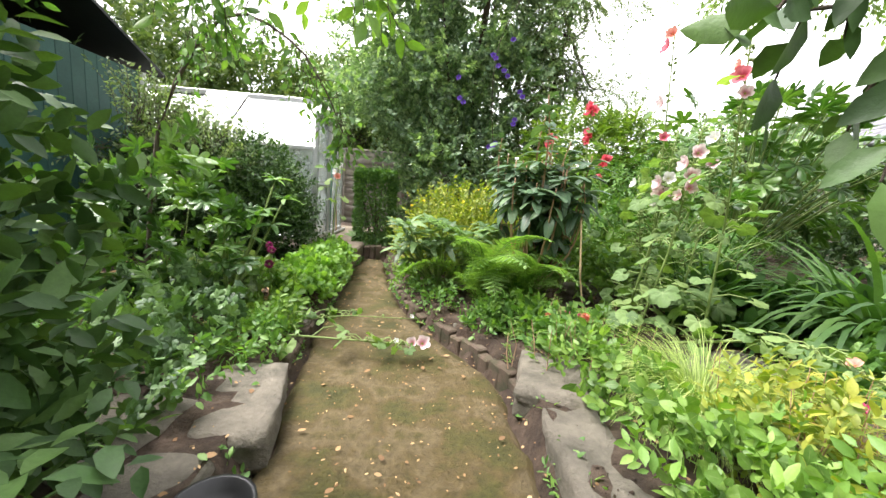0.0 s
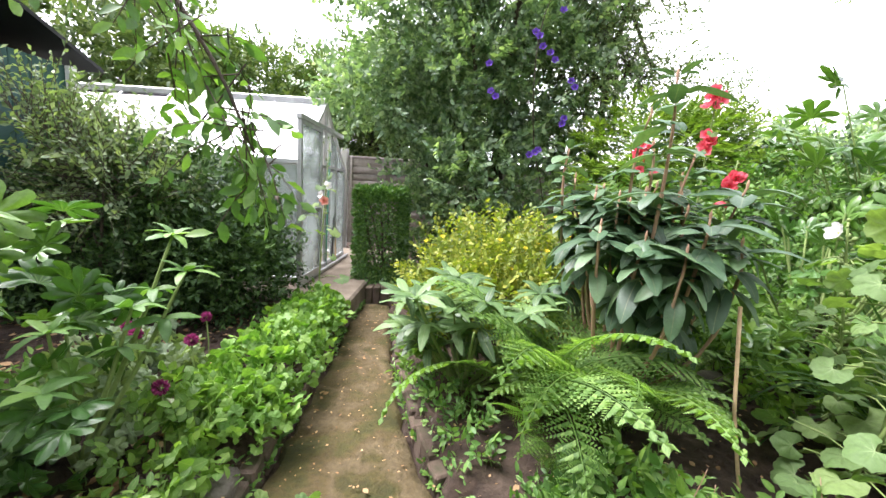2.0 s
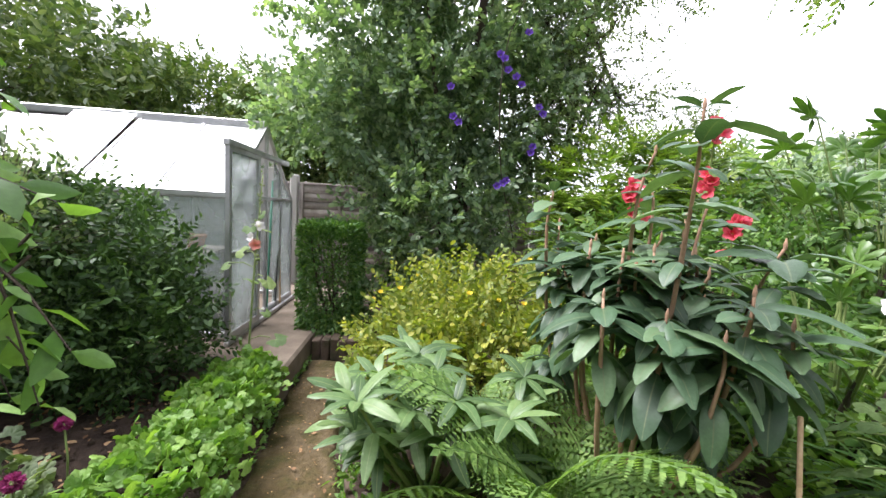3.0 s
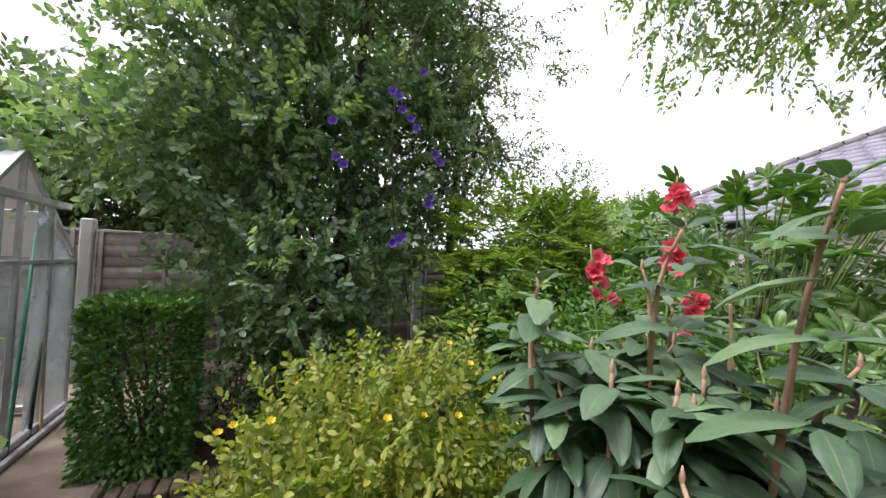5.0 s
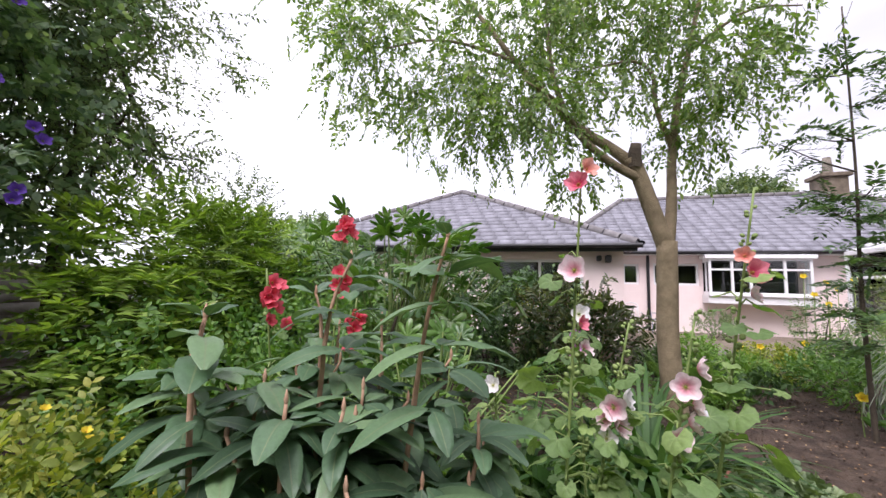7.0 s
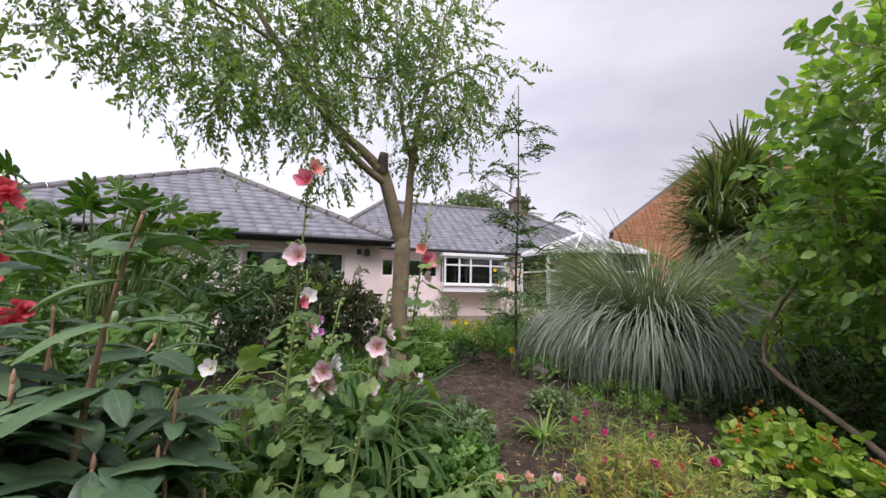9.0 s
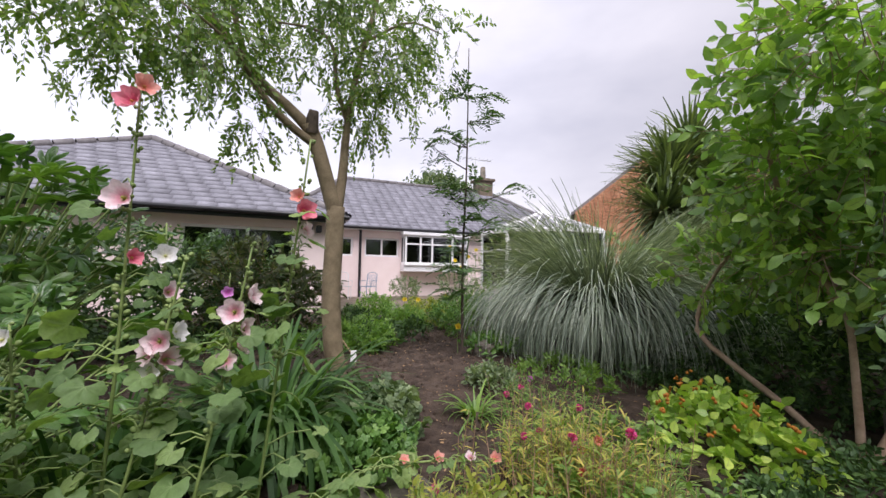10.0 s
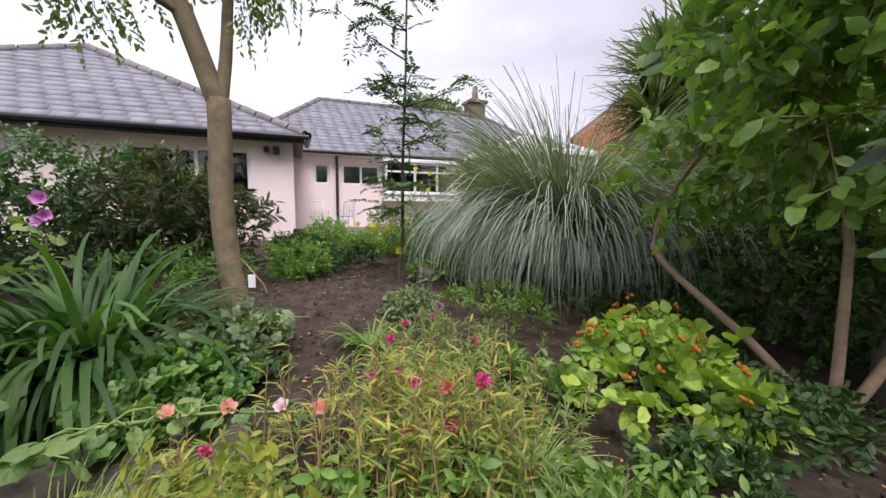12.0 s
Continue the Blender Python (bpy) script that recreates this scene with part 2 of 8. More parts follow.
POLY.node_tree.nodes["Principled BSDF"].inputs["Base Color"].default_value = (0.82, 0.84, 0.84, 1)
GREEN_CANE.node_tree.nodes["Principled BSDF"].inputs["Base Color"].default_value = (0.02, 0.16, 0.1, 1)

L_HOLLY = leaf_mat("evergreen_leaf", (0.056, 0.1, 0.06), (0.125, 0.195, 0.125), (0.26, 0.335, 0.24), 0.35, 0.36, spots=(0.4, 0.46, 0.34))
L_HEDGE = leaf_mat("hedge_tree_leaf", (0.036, 0.07, 0.02), (0.075, 0.125, 0.035), (0.145, 0.195, 0.06), 0.55, 0.16, spec=0.3)
# deep green shrubs; under the magnolia this colour also stands in for shade
L_SHADE = leaf_mat("deep_shade_green_leaf", (0.016, 0.036, 0.012), (0.034, 0.072, 0.024), (0.075, 0.135, 0.04), 0.5, 0.18, spec=0.3)
L_DARK = leaf_mat("dark_hedge_leaf", (0.0208, 0.0442, 0.0182), (0.0442, 0.091, 0.0338), (0.0975, 0.169, 0.0585), 0.5, 0.2)
L_BOX = leaf_mat("box_leaf", (0.02, 0.06, 0.014), (0.046, 0.112, 0.026), (0.1, 0.18, 0.042), 0.5, 0.25)
L_LIME = leaf_mat("lime_leaf", (0.06, 0.135, 0.025), (0.105, 0.2, 0.04), (0.165, 0.265, 0.06), 0.55, 0.35)
L_YELLOW = leaf_mat("yellow_green_leaf", (0.07, 0.112, 0.02), (0.148, 0.19, 0.032), (0.26, 0.262, 0.044), 0.55, 0.35, spots=(0.5, 0.2, 0.04))
L_RHODO = leaf_mat("rhododendron_leaf", (0.024, 0.05, 0.027), (0.046, 0.092, 0.048), (0.092, 0.155, 0.076), 0.48, 0.14, rib=(0.14, 0.18, 0.09))
L_RHODO_L = leaf_mat("young_rhododendron_leaf", (0.035, 0.07, 0.028), (0.064, 0.12, 0.045), (0.115, 0.185, 0.07), 0.45, 0.22, rib=(0.22, 0.28, 0.12))
L_FERN = leaf_mat("fern_leaf", (0.055, 0.11, 0.028), (0.095, 0.175, 0.045), (0.16, 0.25, 0.07), 0.6, 0.4)
L_MID = leaf_mat("mid_green_leaf", (0.035, 0.085, 0.02), (0.07, 0.15, 0.035), (0.14, 0.24, 0.06), 0.5, 0.3)
L_FRESH = leaf_mat("fresh_green_leaf", (0.045, 0.0975, 0.0188), (0.0825, 0.158, 0.03), (0.15, 0.24, 0.0525), 0.5, 0.35, rib=(0.2, 0.28, 0.1))
L_FATSIA = leaf_mat("fatsia_leaf", (0.0225, 0.0638, 0.0135), (0.045, 0.105, 0.0225), (0.09, 0.165, 0.0375), 0.35, 0.25, rib=(0.14, 0.22, 0.07))
L_HOLLYHOCK = leaf_mat("hollyhock_leaf", (0.0476, 0.0884, 0.0306), (0.0884, 0.15, 0.051), (0.163, 0.231, 0.0816), 0.7, 0.35, rib=(0.24, 0.32, 0.14), spots=(0.46, 0.42, 0.07))
L_GREY = leaf_mat("grey_green_leaf", (0.055, 0.085, 0.045), (0.1, 0.145, 0.075), (0.17, 0.22, 0.12), 0.6, 0.3)
L_PAMPAS = leaf_mat("pampas_blade", (0.055, 0.08, 0.06), (0.15, 0.19, 0.15), (0.34, 0.38, 0.33), 0.45, 0.16)
L_STRAP = leaf_mat("strap_leaf", (0.014, 0.04, 0.01), (0.03, 0.074, 0.018), (0.066, 0.13, 0.034), 0.55, 0.28, spec=0.3)
L_PALM = leaf_mat("cordyline_blade", (0.035, 0.055, 0.025), (0.07, 0.1, 0.045), (0.15, 0.19, 0.08), 0.5, 0.2)
L_BED = leaf_mat("yellowing_leaf", (0.085, 0.14, 0.026), (0.17, 0.215, 0.04), (0.34, 0.27, 0.065), 0.6, 0.35, spots=(0.4, 0.12, 0.05))
L_FEATHER = leaf_mat("feather_grass", (0.11, 0.17, 0.045), (0.2, 0.27, 0.085), (0.31, 0.37, 0.15), 0.6, 0.3)
L_MAHONIA = leaf_mat("mahonia_leaf", (0.06, 0.11, 0.02), (0.12, 0.2, 0.035), (0.22, 0.3, 0.06), 0.4, 0.3)
SHED_GREEN = rough_mat("dark_green_paint", [(0.3, (0.018, 0.06, 0.05)), (0.7, (0.03, 0.085, 0.07))], 3.0, 50.0, 0.6, 0.3, 0.003, per_piece=0.12)
L_FAR = leaf_mat("distant_leaf", (0.035, 0.065, 0.03), (0.07, 0.11, 0.045), (0.13, 0.17, 0.07), 0.6, 0.25)
L_LITTER = leaf_mat("dead_leaf", (0.1, 0.055, 0.03), (0.2, 0.12, 0.06), (0.4, 0.28, 0.16), 0.8, 0.15, spots=(0.6, 0.5, 0.4))
P_PINK = petal_mat("pale_pink_petal", (0.35, 0.4, 0.06), (0.66, 0.26, 0.33), (0.9, 0.73, 0.75))
P_DEEP = petal_mat("deep_pink_petal", (0.5, 0.3, 0.08), (0.6, 0.05, 0.12), (0.82, 0.25, 0.32))
P_RED = petal_mat("red_petal", (0.55, 0.25, 0.08), (0.68, 0.03, 0.07), (0.85, 0.15, 0.2))
P_CORAL = petal_mat("coral_petal", (0.6, 0.3, 0.1), (0.75, 0.2, 0.16), (0.84, 0.4, 0.33))
P_MAGENTA = petal_mat("magenta_petal", (0.5, 0.05, 0.15), (0.7, 0.05, 0.26), (0.84, 0.2, 0.42))
P_MAUVE = petal_mat("mauve_petal", (0.45, 0.2, 0.35), (0.5, 0.08, 0.4), (0.66, 0.3, 0.62))
P_PURPLE = petal_mat("purple_petal", (0.3, 0.3, 0.1), (0.13, 0.05, 0.4), (0.2, 0.1, 0.55))
P_YELLOW = petal_mat("yellow_petal", (0.6, 0.3, 0.02), (0.8, 0.55, 0.02), (0.85, 0.68, 0.05))
P_ORANGE = petal_mat("orange_berry", (0.5, 0.2, 0.03), (0.6, 0.2, 0.04), (0.62, 0.16, 0.04))
P_ALLIUM = petal_mat("dark_purple_petal", (0.3, 0.05, 0.12), (0.28, 0.03, 0.14), (0.36, 0.06, 0.2))
P_WHITE = petal_mat("white_petal", (0.6, 0.6, 0.2), (0.8, 0.78, 0.7), (0.85, 0.83, 0.82))

# ---- geometry helpers ----
def unit(v):
    return v / np.maximum(np.linalg.norm(v, axis=-1, keepdims=True), 1e-9)


def quick_mesh(name, verts, faces, material, rib=None, smooth=False):
    """A mesh out of numpy arrays, all faces with the same number of corners."""
    me = bpy.data.meshes.new(name)
    verts, faces = np.asarray(verts, np.float32), np.asarray(faces, np.int32)
    m, k = faces.shape
    me.vertices.add(len(verts))
    me.vertices.foreach_set("co", verts.ravel())
    me.loops.add(m * k)
    me.loops.foreach_set("vertex_index", faces.ravel())
    me.polygons.add(m)
    me.polygons.foreach_set("loop_start", np.arange(0, m * k, k, dtype=np.int32))
    if smooth:
        me.polygons.foreach_set("use_smooth", np.ones(m, bool))
    me.update(calc_edges=True)
    if rib is not None:
        a = me.attributes.new("rib", "FLOAT", "POINT")
        a.data.foreach_set("value", np.asarray(rib, np.float32))
    me.materials.append(material)
    return me


def thing(name, label, category, at=(0, 0, 0), group="", kind=""):
    e = new(name)
    e.location = at
    e.empty_display_size = 0.1
    return tagged(e, label, category, group, kind)


def part(name, me, parent, label="", m=None):
    o = new(name, me)
    o.parent = parent
    if m is not None:
        o.matrix_basis = m
    return tagged(o, label) if label else o


def bm_mesh(name, bm, material, bevel=0.0):
    if bevel:
        bmesh.ops.bevel(bm, geom=list(bm.edges), offset=bevel, segments=1, affect="EDGES")
    me = bpy.data.meshes.new(name)
    bm.to_mesh(me)
    bm.free()
    me.materials.append(material)
    return me


def box_bm(boxes):
    bm = bmesh.new()
    for (x0, y0, z0), (x1, y1, z1) in boxes:
        c = Matrix.Translation(((x0 + x1) / 2, (y0 + y1) / 2, (z0 + z1) / 2)) @ Matrix.Diagonal((abs(x1 - x0), abs(y1 - y0), abs(z1 - z0), 1))
        bmesh.ops.create_cube(bm, size=1.0, matrix=c)
    return bm


def box(name, lo, hi, material, parent=None, bevel=0.006, label=""):
    me = bm_mesh(name, box_bm([(lo, hi)]), material, bevel)
    o = new(name, me)
    if parent:
        o.parent = parent
    if label:
        tagged(o, label)
    return o


def tube(points, radii, sides=6, closed=True):
    """A tapered round bar through the points: vertices and triangles."""
    p = np.asarray(points, float)
    n = len(p)
    r = np.resize(np.asarray(radii, float), n) if np.ndim(radii) else np.full(n, radii)
    d = unit(np.gradient(p, axis=0))
    ref = np.where(np.abs(d[:, 2:3]) > 0.92, np.array([[1.0, 0, 0]]), np.array([[0, 0, 1.0]]))
    a = unit(np.cross(d, ref))
    b = np.cross(d, a)
    th = np.linspace(0, 2 * math.pi, sides, endpoint=False)
    v = p[:, None] + r[:, None, None] * (a[:, None] * np.cos(th)[None, :, None] + b[:, None] * np.sin(th)[None, :, None])
    f = []
    for i in range(n - 1):
        for j in range(sides):
            q = [i * sides + j, i * sides + (j + 1) % sides, (i + 1) * sides + (j + 1) % sides, (i + 1) * sides + j]
            f += [[q[0], q[1], q[2]], [q[0], q[2], q[3]]]
    v = v.reshape(-1, 3)
    if closed:
        v = np.vstack([v, p[-1:]])
        f += [[(n - 1) * sides + j, (n - 1) * sides + (j + 1) % sides, n * sides] for j in range(sides)]
    return v, np.array(f)


def merge(pieces):
    vs, fs, k = [], [], 0
    for v, f in pieces:
        vs.append(v)
        fs.append(np.asarray(f) + k)
        k += len(v)
    return np.vstack(vs), np.vstack(fs)


def wobble(p, seed=0.0, scale=1.0):
    """A cheap smooth noise of -1 to 1 for an array of places."""
    q = np.asarray(p) * scale + seed
    return (np.sin(q[:, 0] * 2.1 + 1.7 * np.sin(q[:, 1] * 1.3 + seed)) + np.sin(q[:, 1] * 2.7 + 1.3 * np.sin(q[:, 2] * 1.9)) + np.sin(q[:, 2] * 2.3 + 1.9 * np.sin(q[:, 0] * 1.1))) / 3


# ---- leaves: x along the leaf, y across, z out of its face; with a value that is 0 on the rib, 1 on the rim ----
def leaf_small(w=0.5):
    v = np.array([[0, 0, 0], [0.5, w / 2, 0.07], [1, 0, -0.05], [0.5, -w / 2, 0.07]])
    return v, np.array([[0, 2, 1], [0, 3, 2]]), np.array([0, 1, 0, 1.0])


def leaf_oval(w=0.45, droop=0.12, fold=0.06, belly=0.45):
    rib = np.array([[0, 0, 0], [0.33, 0, 0.02], [0.68, 0, -droop * 0.4], [1, 0, -droop]])
    side = np.array([[0.12, 0.3, 0], [belly * 0.75, 0.92, 0], [belly + 0.22, 0.86, 0], [0.88, 0.4, 0]])
    z = np.interp(side[:, 0], rib[:, 0], rib[:, 2])
    up = np.c_[side[:, 0], side[:, 1] * w / 2, z + fold * side[:, 1]]
    dn = up * [1, -1, 1]
    v = np.vstack([rib, up, dn])
    f = []
    for s, flip in ((4, False), (8, True)):
        t = [[0, 1, s], [s, 1, s + 1], [s + 1, 1, 2], [s + 1, 2, s + 2], [s + 2, 2, s + 3], [s + 3, 2, 3]]
        f += [q[::-1] if flip else q for q in t]
    return v, np.array(f), np.r_[np.zeros(4), np.ones(8)]


def leaf_broad(w=0.4, droop=0.2, fold=0.05, seed=0, n=7):
    """A thick blunt leaf: sunken midrib, rolled-down margins, a slight wave."""
    rng = np.random.default_rng(seed)
    t = np.linspace(0, 1, n)
    half = 0.5 * w * np.clip(np.sin(math.pi * np.clip(0.06 + 0.9 * t, 0, 1) ** 0.9), 0, 1) ** 0.62
    half[0], half[-1] = 0.02, 0.03
    z = 0.05 * np.sin(math.pi * t) - droop * t ** 2
    wave = rng.normal(0, 0.012, (2, n))
    v, rib = [], []
    for i in range(n):
        for k, c in enumerate((-1.0, -0.55, 0.0, 0.55, 1.0)):
            lift = fold * (0.9 if abs(c) == 0.55 else 0.35 if c else 0.0) * half[i] * 6
            v.append((t[i], c * half[i], z[i] + lift + (wave[int(c > 0), i] if abs(c) == 1 else 0.0)))
            rib.append(abs(c))
    idx = np.arange(n * 5).reshape(n, 5)
    q = np.stack([idx[:-1, :-1], idx[1:, :-1], idx[1:, 1:], idx[:-1, 1:]], -1).reshape(-1, 4)
    return np.array(v), np.vstack([q[:, [0, 1, 2]], q[:, [0, 2, 3]]]), np.array(rib)


def leaf_lobed(lobes=5, depth=0.35, w=1.0, teeth=0.06, seed=3):
    """A hand-shaped leaf: rounded lobes round the end of the stalk."""
    rng = np.random.default_rng(seed)
    n = lobes * 6
    th = np.linspace(-2.55, 2.55, n + 1)
    k = (th + 2.55) / 5.1 * lobes
    lobe = np.abs(np.sin(math.pi * k)) ** 0.7
    r = 0.52 * (1 - depth + depth * lobe) * (1 - 0.12 * np.abs(th) / 2.55) + rng.uniform(-teeth, teeth, n + 1) * 0.5
    rim = np.c_[0.35 + r * np.cos(th), r * np.sin(th) * w, 0.05 * np.sin(3.0 * th) + 0.06 * r - 0.1 * r * r * 3]
    mid = np.c_[0.35 + 0.5 * r * np.cos(th), 0.5 * r * np.sin(th) * w, 0.05 * lobe]
    v = np.vstack([[[0.3, 0, -0.03]], mid, rim])
    f = []
    for i in range(n):
        a, b = 1 + i, 2 + i
        c, d = 2 + n + i, 3 + n + i
        f += [[0, a, b], [a, c, d], [a, d, b]]
    vein = 1 - lobe
    return v, np.array(f), np.r_[0, 0.1 + 0.9 * (1 - np.abs(np.sin(math.pi * k))) , np.ones(n + 1)] * 0.9


def blade(n=6, bend=0.5, w=0.03, droop=1.0):
    """A strip that rises along x and bends towards -z."""
    t = np.linspace(0, 1, n)
    ang = bend * droop * t ** 1.4
    x, z = np.cumsum(np.cos(ang)) / n, -np.cumsum(np.sin(ang)) / n
    half = w / 2 * np.clip(1.15 - t, 0.05, 1) ** 0.6
    v = np.vstack([np.c_[x, half, z], np.c_[x, -half, z], np.c_[x, 0 * x, z - 0.003]])
    f = []
    for i in range(n - 1):
        for a, b in ((0, 2 * n), (2 * n, n)):
            q = [a + i, a + i + 1, b + i + 1, b + i]
            f += [[q[0], q[1], q[2]], [q[0], q[2], q[3]]]
    return v, np.array(f), np.r_[np.ones(2 * n), np.zeros(n)]


def strew(template, pos, ahead, up, size, width=None):
    """Many copies of a leaf in one mesh: place, direction, face and size of each."""
    tv, tf, tr = template
    pos, n = np.asarray(pos, float), len(pos)
    x = unit(np.asarray(ahead, float))
    y = unit(np.cross(np.asarray(up, float), x) + 1e-6)
    z = np.cross(x, y)
    s = np.resize(size, n)[:, None, None]
    wy = s if width is None else np.resize(width, n)[:, None, None]
    v = pos[:, None] + s * tv[None, :, 0:1] * x[:, None] + wy * tv[None, :, 1:2] * y[:, None] + s * tv[None, :, 2:3] * z[:, None]
    f = tf[None] + (np.arange(n) * len(tv))[:, None, None]
    return v.reshape(-1, 3), f.reshape(-1, 3), np.tile(tr, n)


def leaf_mesh(name, material, *groups):
    vs, fs, rs, k = [], [], [], 0
    for v, f, r in groups:
        vs.append(v), fs.append(f + k), rs.append(r)
        k += len(v)
    return quick_mesh(name, np.vstack(vs), np.vstack(fs), material, np.concatenate(rs))


def blob_shell(rng, n, balls, thick=0.4, gaps=0.0, seed=1.0, rough=0.16, floor=0.03):
    """Places in the outer layer of joined ellipsoids, with uneven outline and gaps; balls are centre and half sizes."""
    balls = np.asarray(balls, float)
    vol = balls[:, 3] * balls[:, 4] + balls[:, 4] * balls[:, 5] + balls[:, 3] * balls[:, 5]
    i = rng.choice(len(balls), n * 2, p=vol / vol.sum())
    d = unit(rng.normal(size=(n * 2, 3)))
    r = 1 - thick * rng.random(n * 2) ** 1.6
    r *= 1 + rough * wobble(d * 3 + balls[i, :3] * 2, seed, 1.4) + rng.normal(0, 0.04, n * 2)
    p = balls[i, :3] + d * balls[i, 3:] * r[:, None]
    keep = (wobble(p, seed + 3, 2.2) > -0.75 + gaps) & (p[:, 2] > floor)
    nrm = unit(d / balls[i, 3:])
    return p[keep][:n], nrm[keep][:n]


def sprays(rng, pos, nrm, template, per=9, length=0.25, size=0.06, up=0.3, droop=0.0, spread=0.9, jitter=0.35, twig=0.0):
    """Twigs that start at the places and point outwards, with leaves alternating along them."""
    n = len(pos)
    d = unit(nrm + rng.normal(0, jitter, (n, 3)) + [0, 0, up - droop])
    side = unit(np.cross(d, rng.normal(size=(n, 3))))
    t = (np.arange(per) + 0.5) / per
    ln = length * rng.uniform(0.6, 1.3, n)
    sag = np.array([0, 0, -1.0]) * droop
    p = pos[:, None] + (d[:, None] + sag * t[None, :, None] * 0.7) * (t[None] * ln[:, None])[..., None]
    sgn = np.where(np.arange(per) % 2, 1.0, -1.0)
    a = unit(d[:, None] * 0.75 + side[:, None] * sgn[None, :, None] * spread + rng.normal(0, 0.3, (n, per, 3)) + sag * 0.8)
    face = np.cross(d, side)[:, None] + rng.normal(0, 0.45, (n, per, 3)) + [0, 0, 0.9]
    sz = size * rng.uniform(0.6, 1.25, (n, per))
    out = strew(template, p.reshape(-1, 3), a.reshape(-1, 3), face.reshape(-1, 3), sz.ravel())
    if not twig:
        return out, None
    tw = merge([tube([pos[i] - d[i] * ln[i] * 0.3, p[i, per // 2], p[i, -1]], [twig, twig * 0.8, twig * 0.4], 3, False) for i in range(n)])
    return out, tw


def limbs(rng, base, ends, r0=0.05, r1=0.01, bend=0.15, sides=7, steps=7):
    """Curved branches from one place to each of the ends."""
    out = []
    base = np.asarray(base, float)
    for e in ends:
        e = np.asarray(e, float)
        k = rng.normal(0, bend, 3) * np.linalg.norm(e - base)
        k[2] += 0.12 * np.linalg.norm(e - base)
        t = np.linspace(0, 1, steps)[:, None]
        p = base * (1 - t) ** 2 + (base + e + k) * t * (1 - t) + e * t ** 2 + (1 - t) * t * 0.0
        out.append(tube(p, np.linspace(r0, r1, steps), sides))
    return merge(out)


def shrub(name, label, at, balls, material, leaf, n, per=9, length=0.2, size=0.06, seed=1, stems=7, bark=DARK_BARK, gaps=0.0, thick=0.45,
          up=0.3, droop=0.0, category="shrub", stem_r=0.02, rough=0.16, group="", jitter=0.35, twig=0.0, floor=0.03):
    """A bush of leafy twigs on several stems; balls are given from its foot."""
    rng = np.random.default_rng(seed)
    e = thing(name, label, category, at, group)
    p, nr = blob_shell(rng, n, balls, thick, gaps, seed * 1.7, rough, floor)
    lv, tw = sprays(rng, p, nr, leaf, per, length, size, up, droop, jitter=jitter, twig=twig)
    part("foliage", leaf_mesh("foliage", material, lv), e)
    if tw:
        tagged(part("twigs", quick_mesh("twigs", *tw, bark), e), kind="stuff")
    ends = p[rng.choice(len(p), stems)] * 0.82
    for k in range(stems):
        foot = np.array([rng.normal(0, 0.05), rng.normal(0, 0.05), -0.04])
        v, f = limbs(rng, foot, [ends[k]], stem_r, stem_r * 0.3, 0.12)
        part("stem", quick_mesh("stem", v, f, bark, smooth=True), e)
    return e


SMALL, OVAL, LONG, ROUND = leaf_small(0.5), leaf_oval(0.45), leaf_oval(0.27, 0.2, 0.05), leaf_oval(0.75, 0.12, 0.05, 0.4)
NARROW = leaf_oval(0.15, 0.25, 0.03)
LOBED, HAND = leaf_lobed(5, 0.3), leaf_lobed(7, 0.62, teeth=0.02, seed=5)

# ---- ground, path and edging ----
LEFT_EDGE = [(-6.0, -0.95), (0.4, -0.62), (1.4, -0.52), (2.0, -0.63), (2.6, -0.67), (3.5, -0.71), (4.6, -0.77), (5.7, -0.8)]
RIGHT_EDGE = [(-6.0, 0.75), (0.4, 0.55), (1.4, 0.52), (2.1, 0.52), (2.5, 0.34), (3.02, 0.03), (3.35, -0.09), (4.1, -0.28), (5.2, -0.47), (5.7, -0.5)]


def edge_at(edge, y):
    return np.interp(y, [p[0] for p in edge], [p[1] for p in edge])


def bed_height(x, y):
    """The beds lie a little above the path and rise towards the house."""
    x, y = np.asarray(x, float), np.asarray(y, float)
    h = 0.11 + 0.05 * np.clip(x - 1.4, 0, 2.8) + 0.012 * np.sin(x * 5.1 + y * 3.3) + 0.01 * np.sin(y * 9.0 - x * 6.0)
    inside = (x > edge_at(LEFT_EDGE, y) - 0.03) & (x < edge_at(RIGHT_EDGE, y) + 0.03) & (y < 5.45)
    return np.where(inside, -0.06, h)


def ground_sheet():
    xs = np.unique(np.r_[np.array([-900, -300, -100, -40, -20, -10]), np.arange(-6, 8.01, 0.09), np.array([9, 11, 14, 20, 40, 100, 300, 900])])
    ys = np.unique(np.r_[np.array([-900, -300, -100, -40, -20, -10, -6]), np.arange(-4, 9.01, 0.09), np.array([10, 14, 20, 40, 100, 300, 900])])
    gx, gy = np.meshgrid(xs, ys)
    rng = np.random.default_rng(5)
    gz = bed_height(gx, gy) + rng.normal(0, 0.007, gx.shape)
    n, m = len(xs), len(ys)
    idx = np.arange(n * m).reshape(m, n)
    f = np.stack([idx[:-1, :-1], idx[:-1, 1:], idx[1:, 1:], idx[1:, :-1]], -1).reshape(-1, 4)
    return quick_mesh("ground", np.c_[gx.ravel(), gy.ravel(), gz.ravel()], f, SOIL, smooth=True)


tagged(new("ground", ground_sheet()), "dark damp garden soil between the plants", "ground", kind="structure")


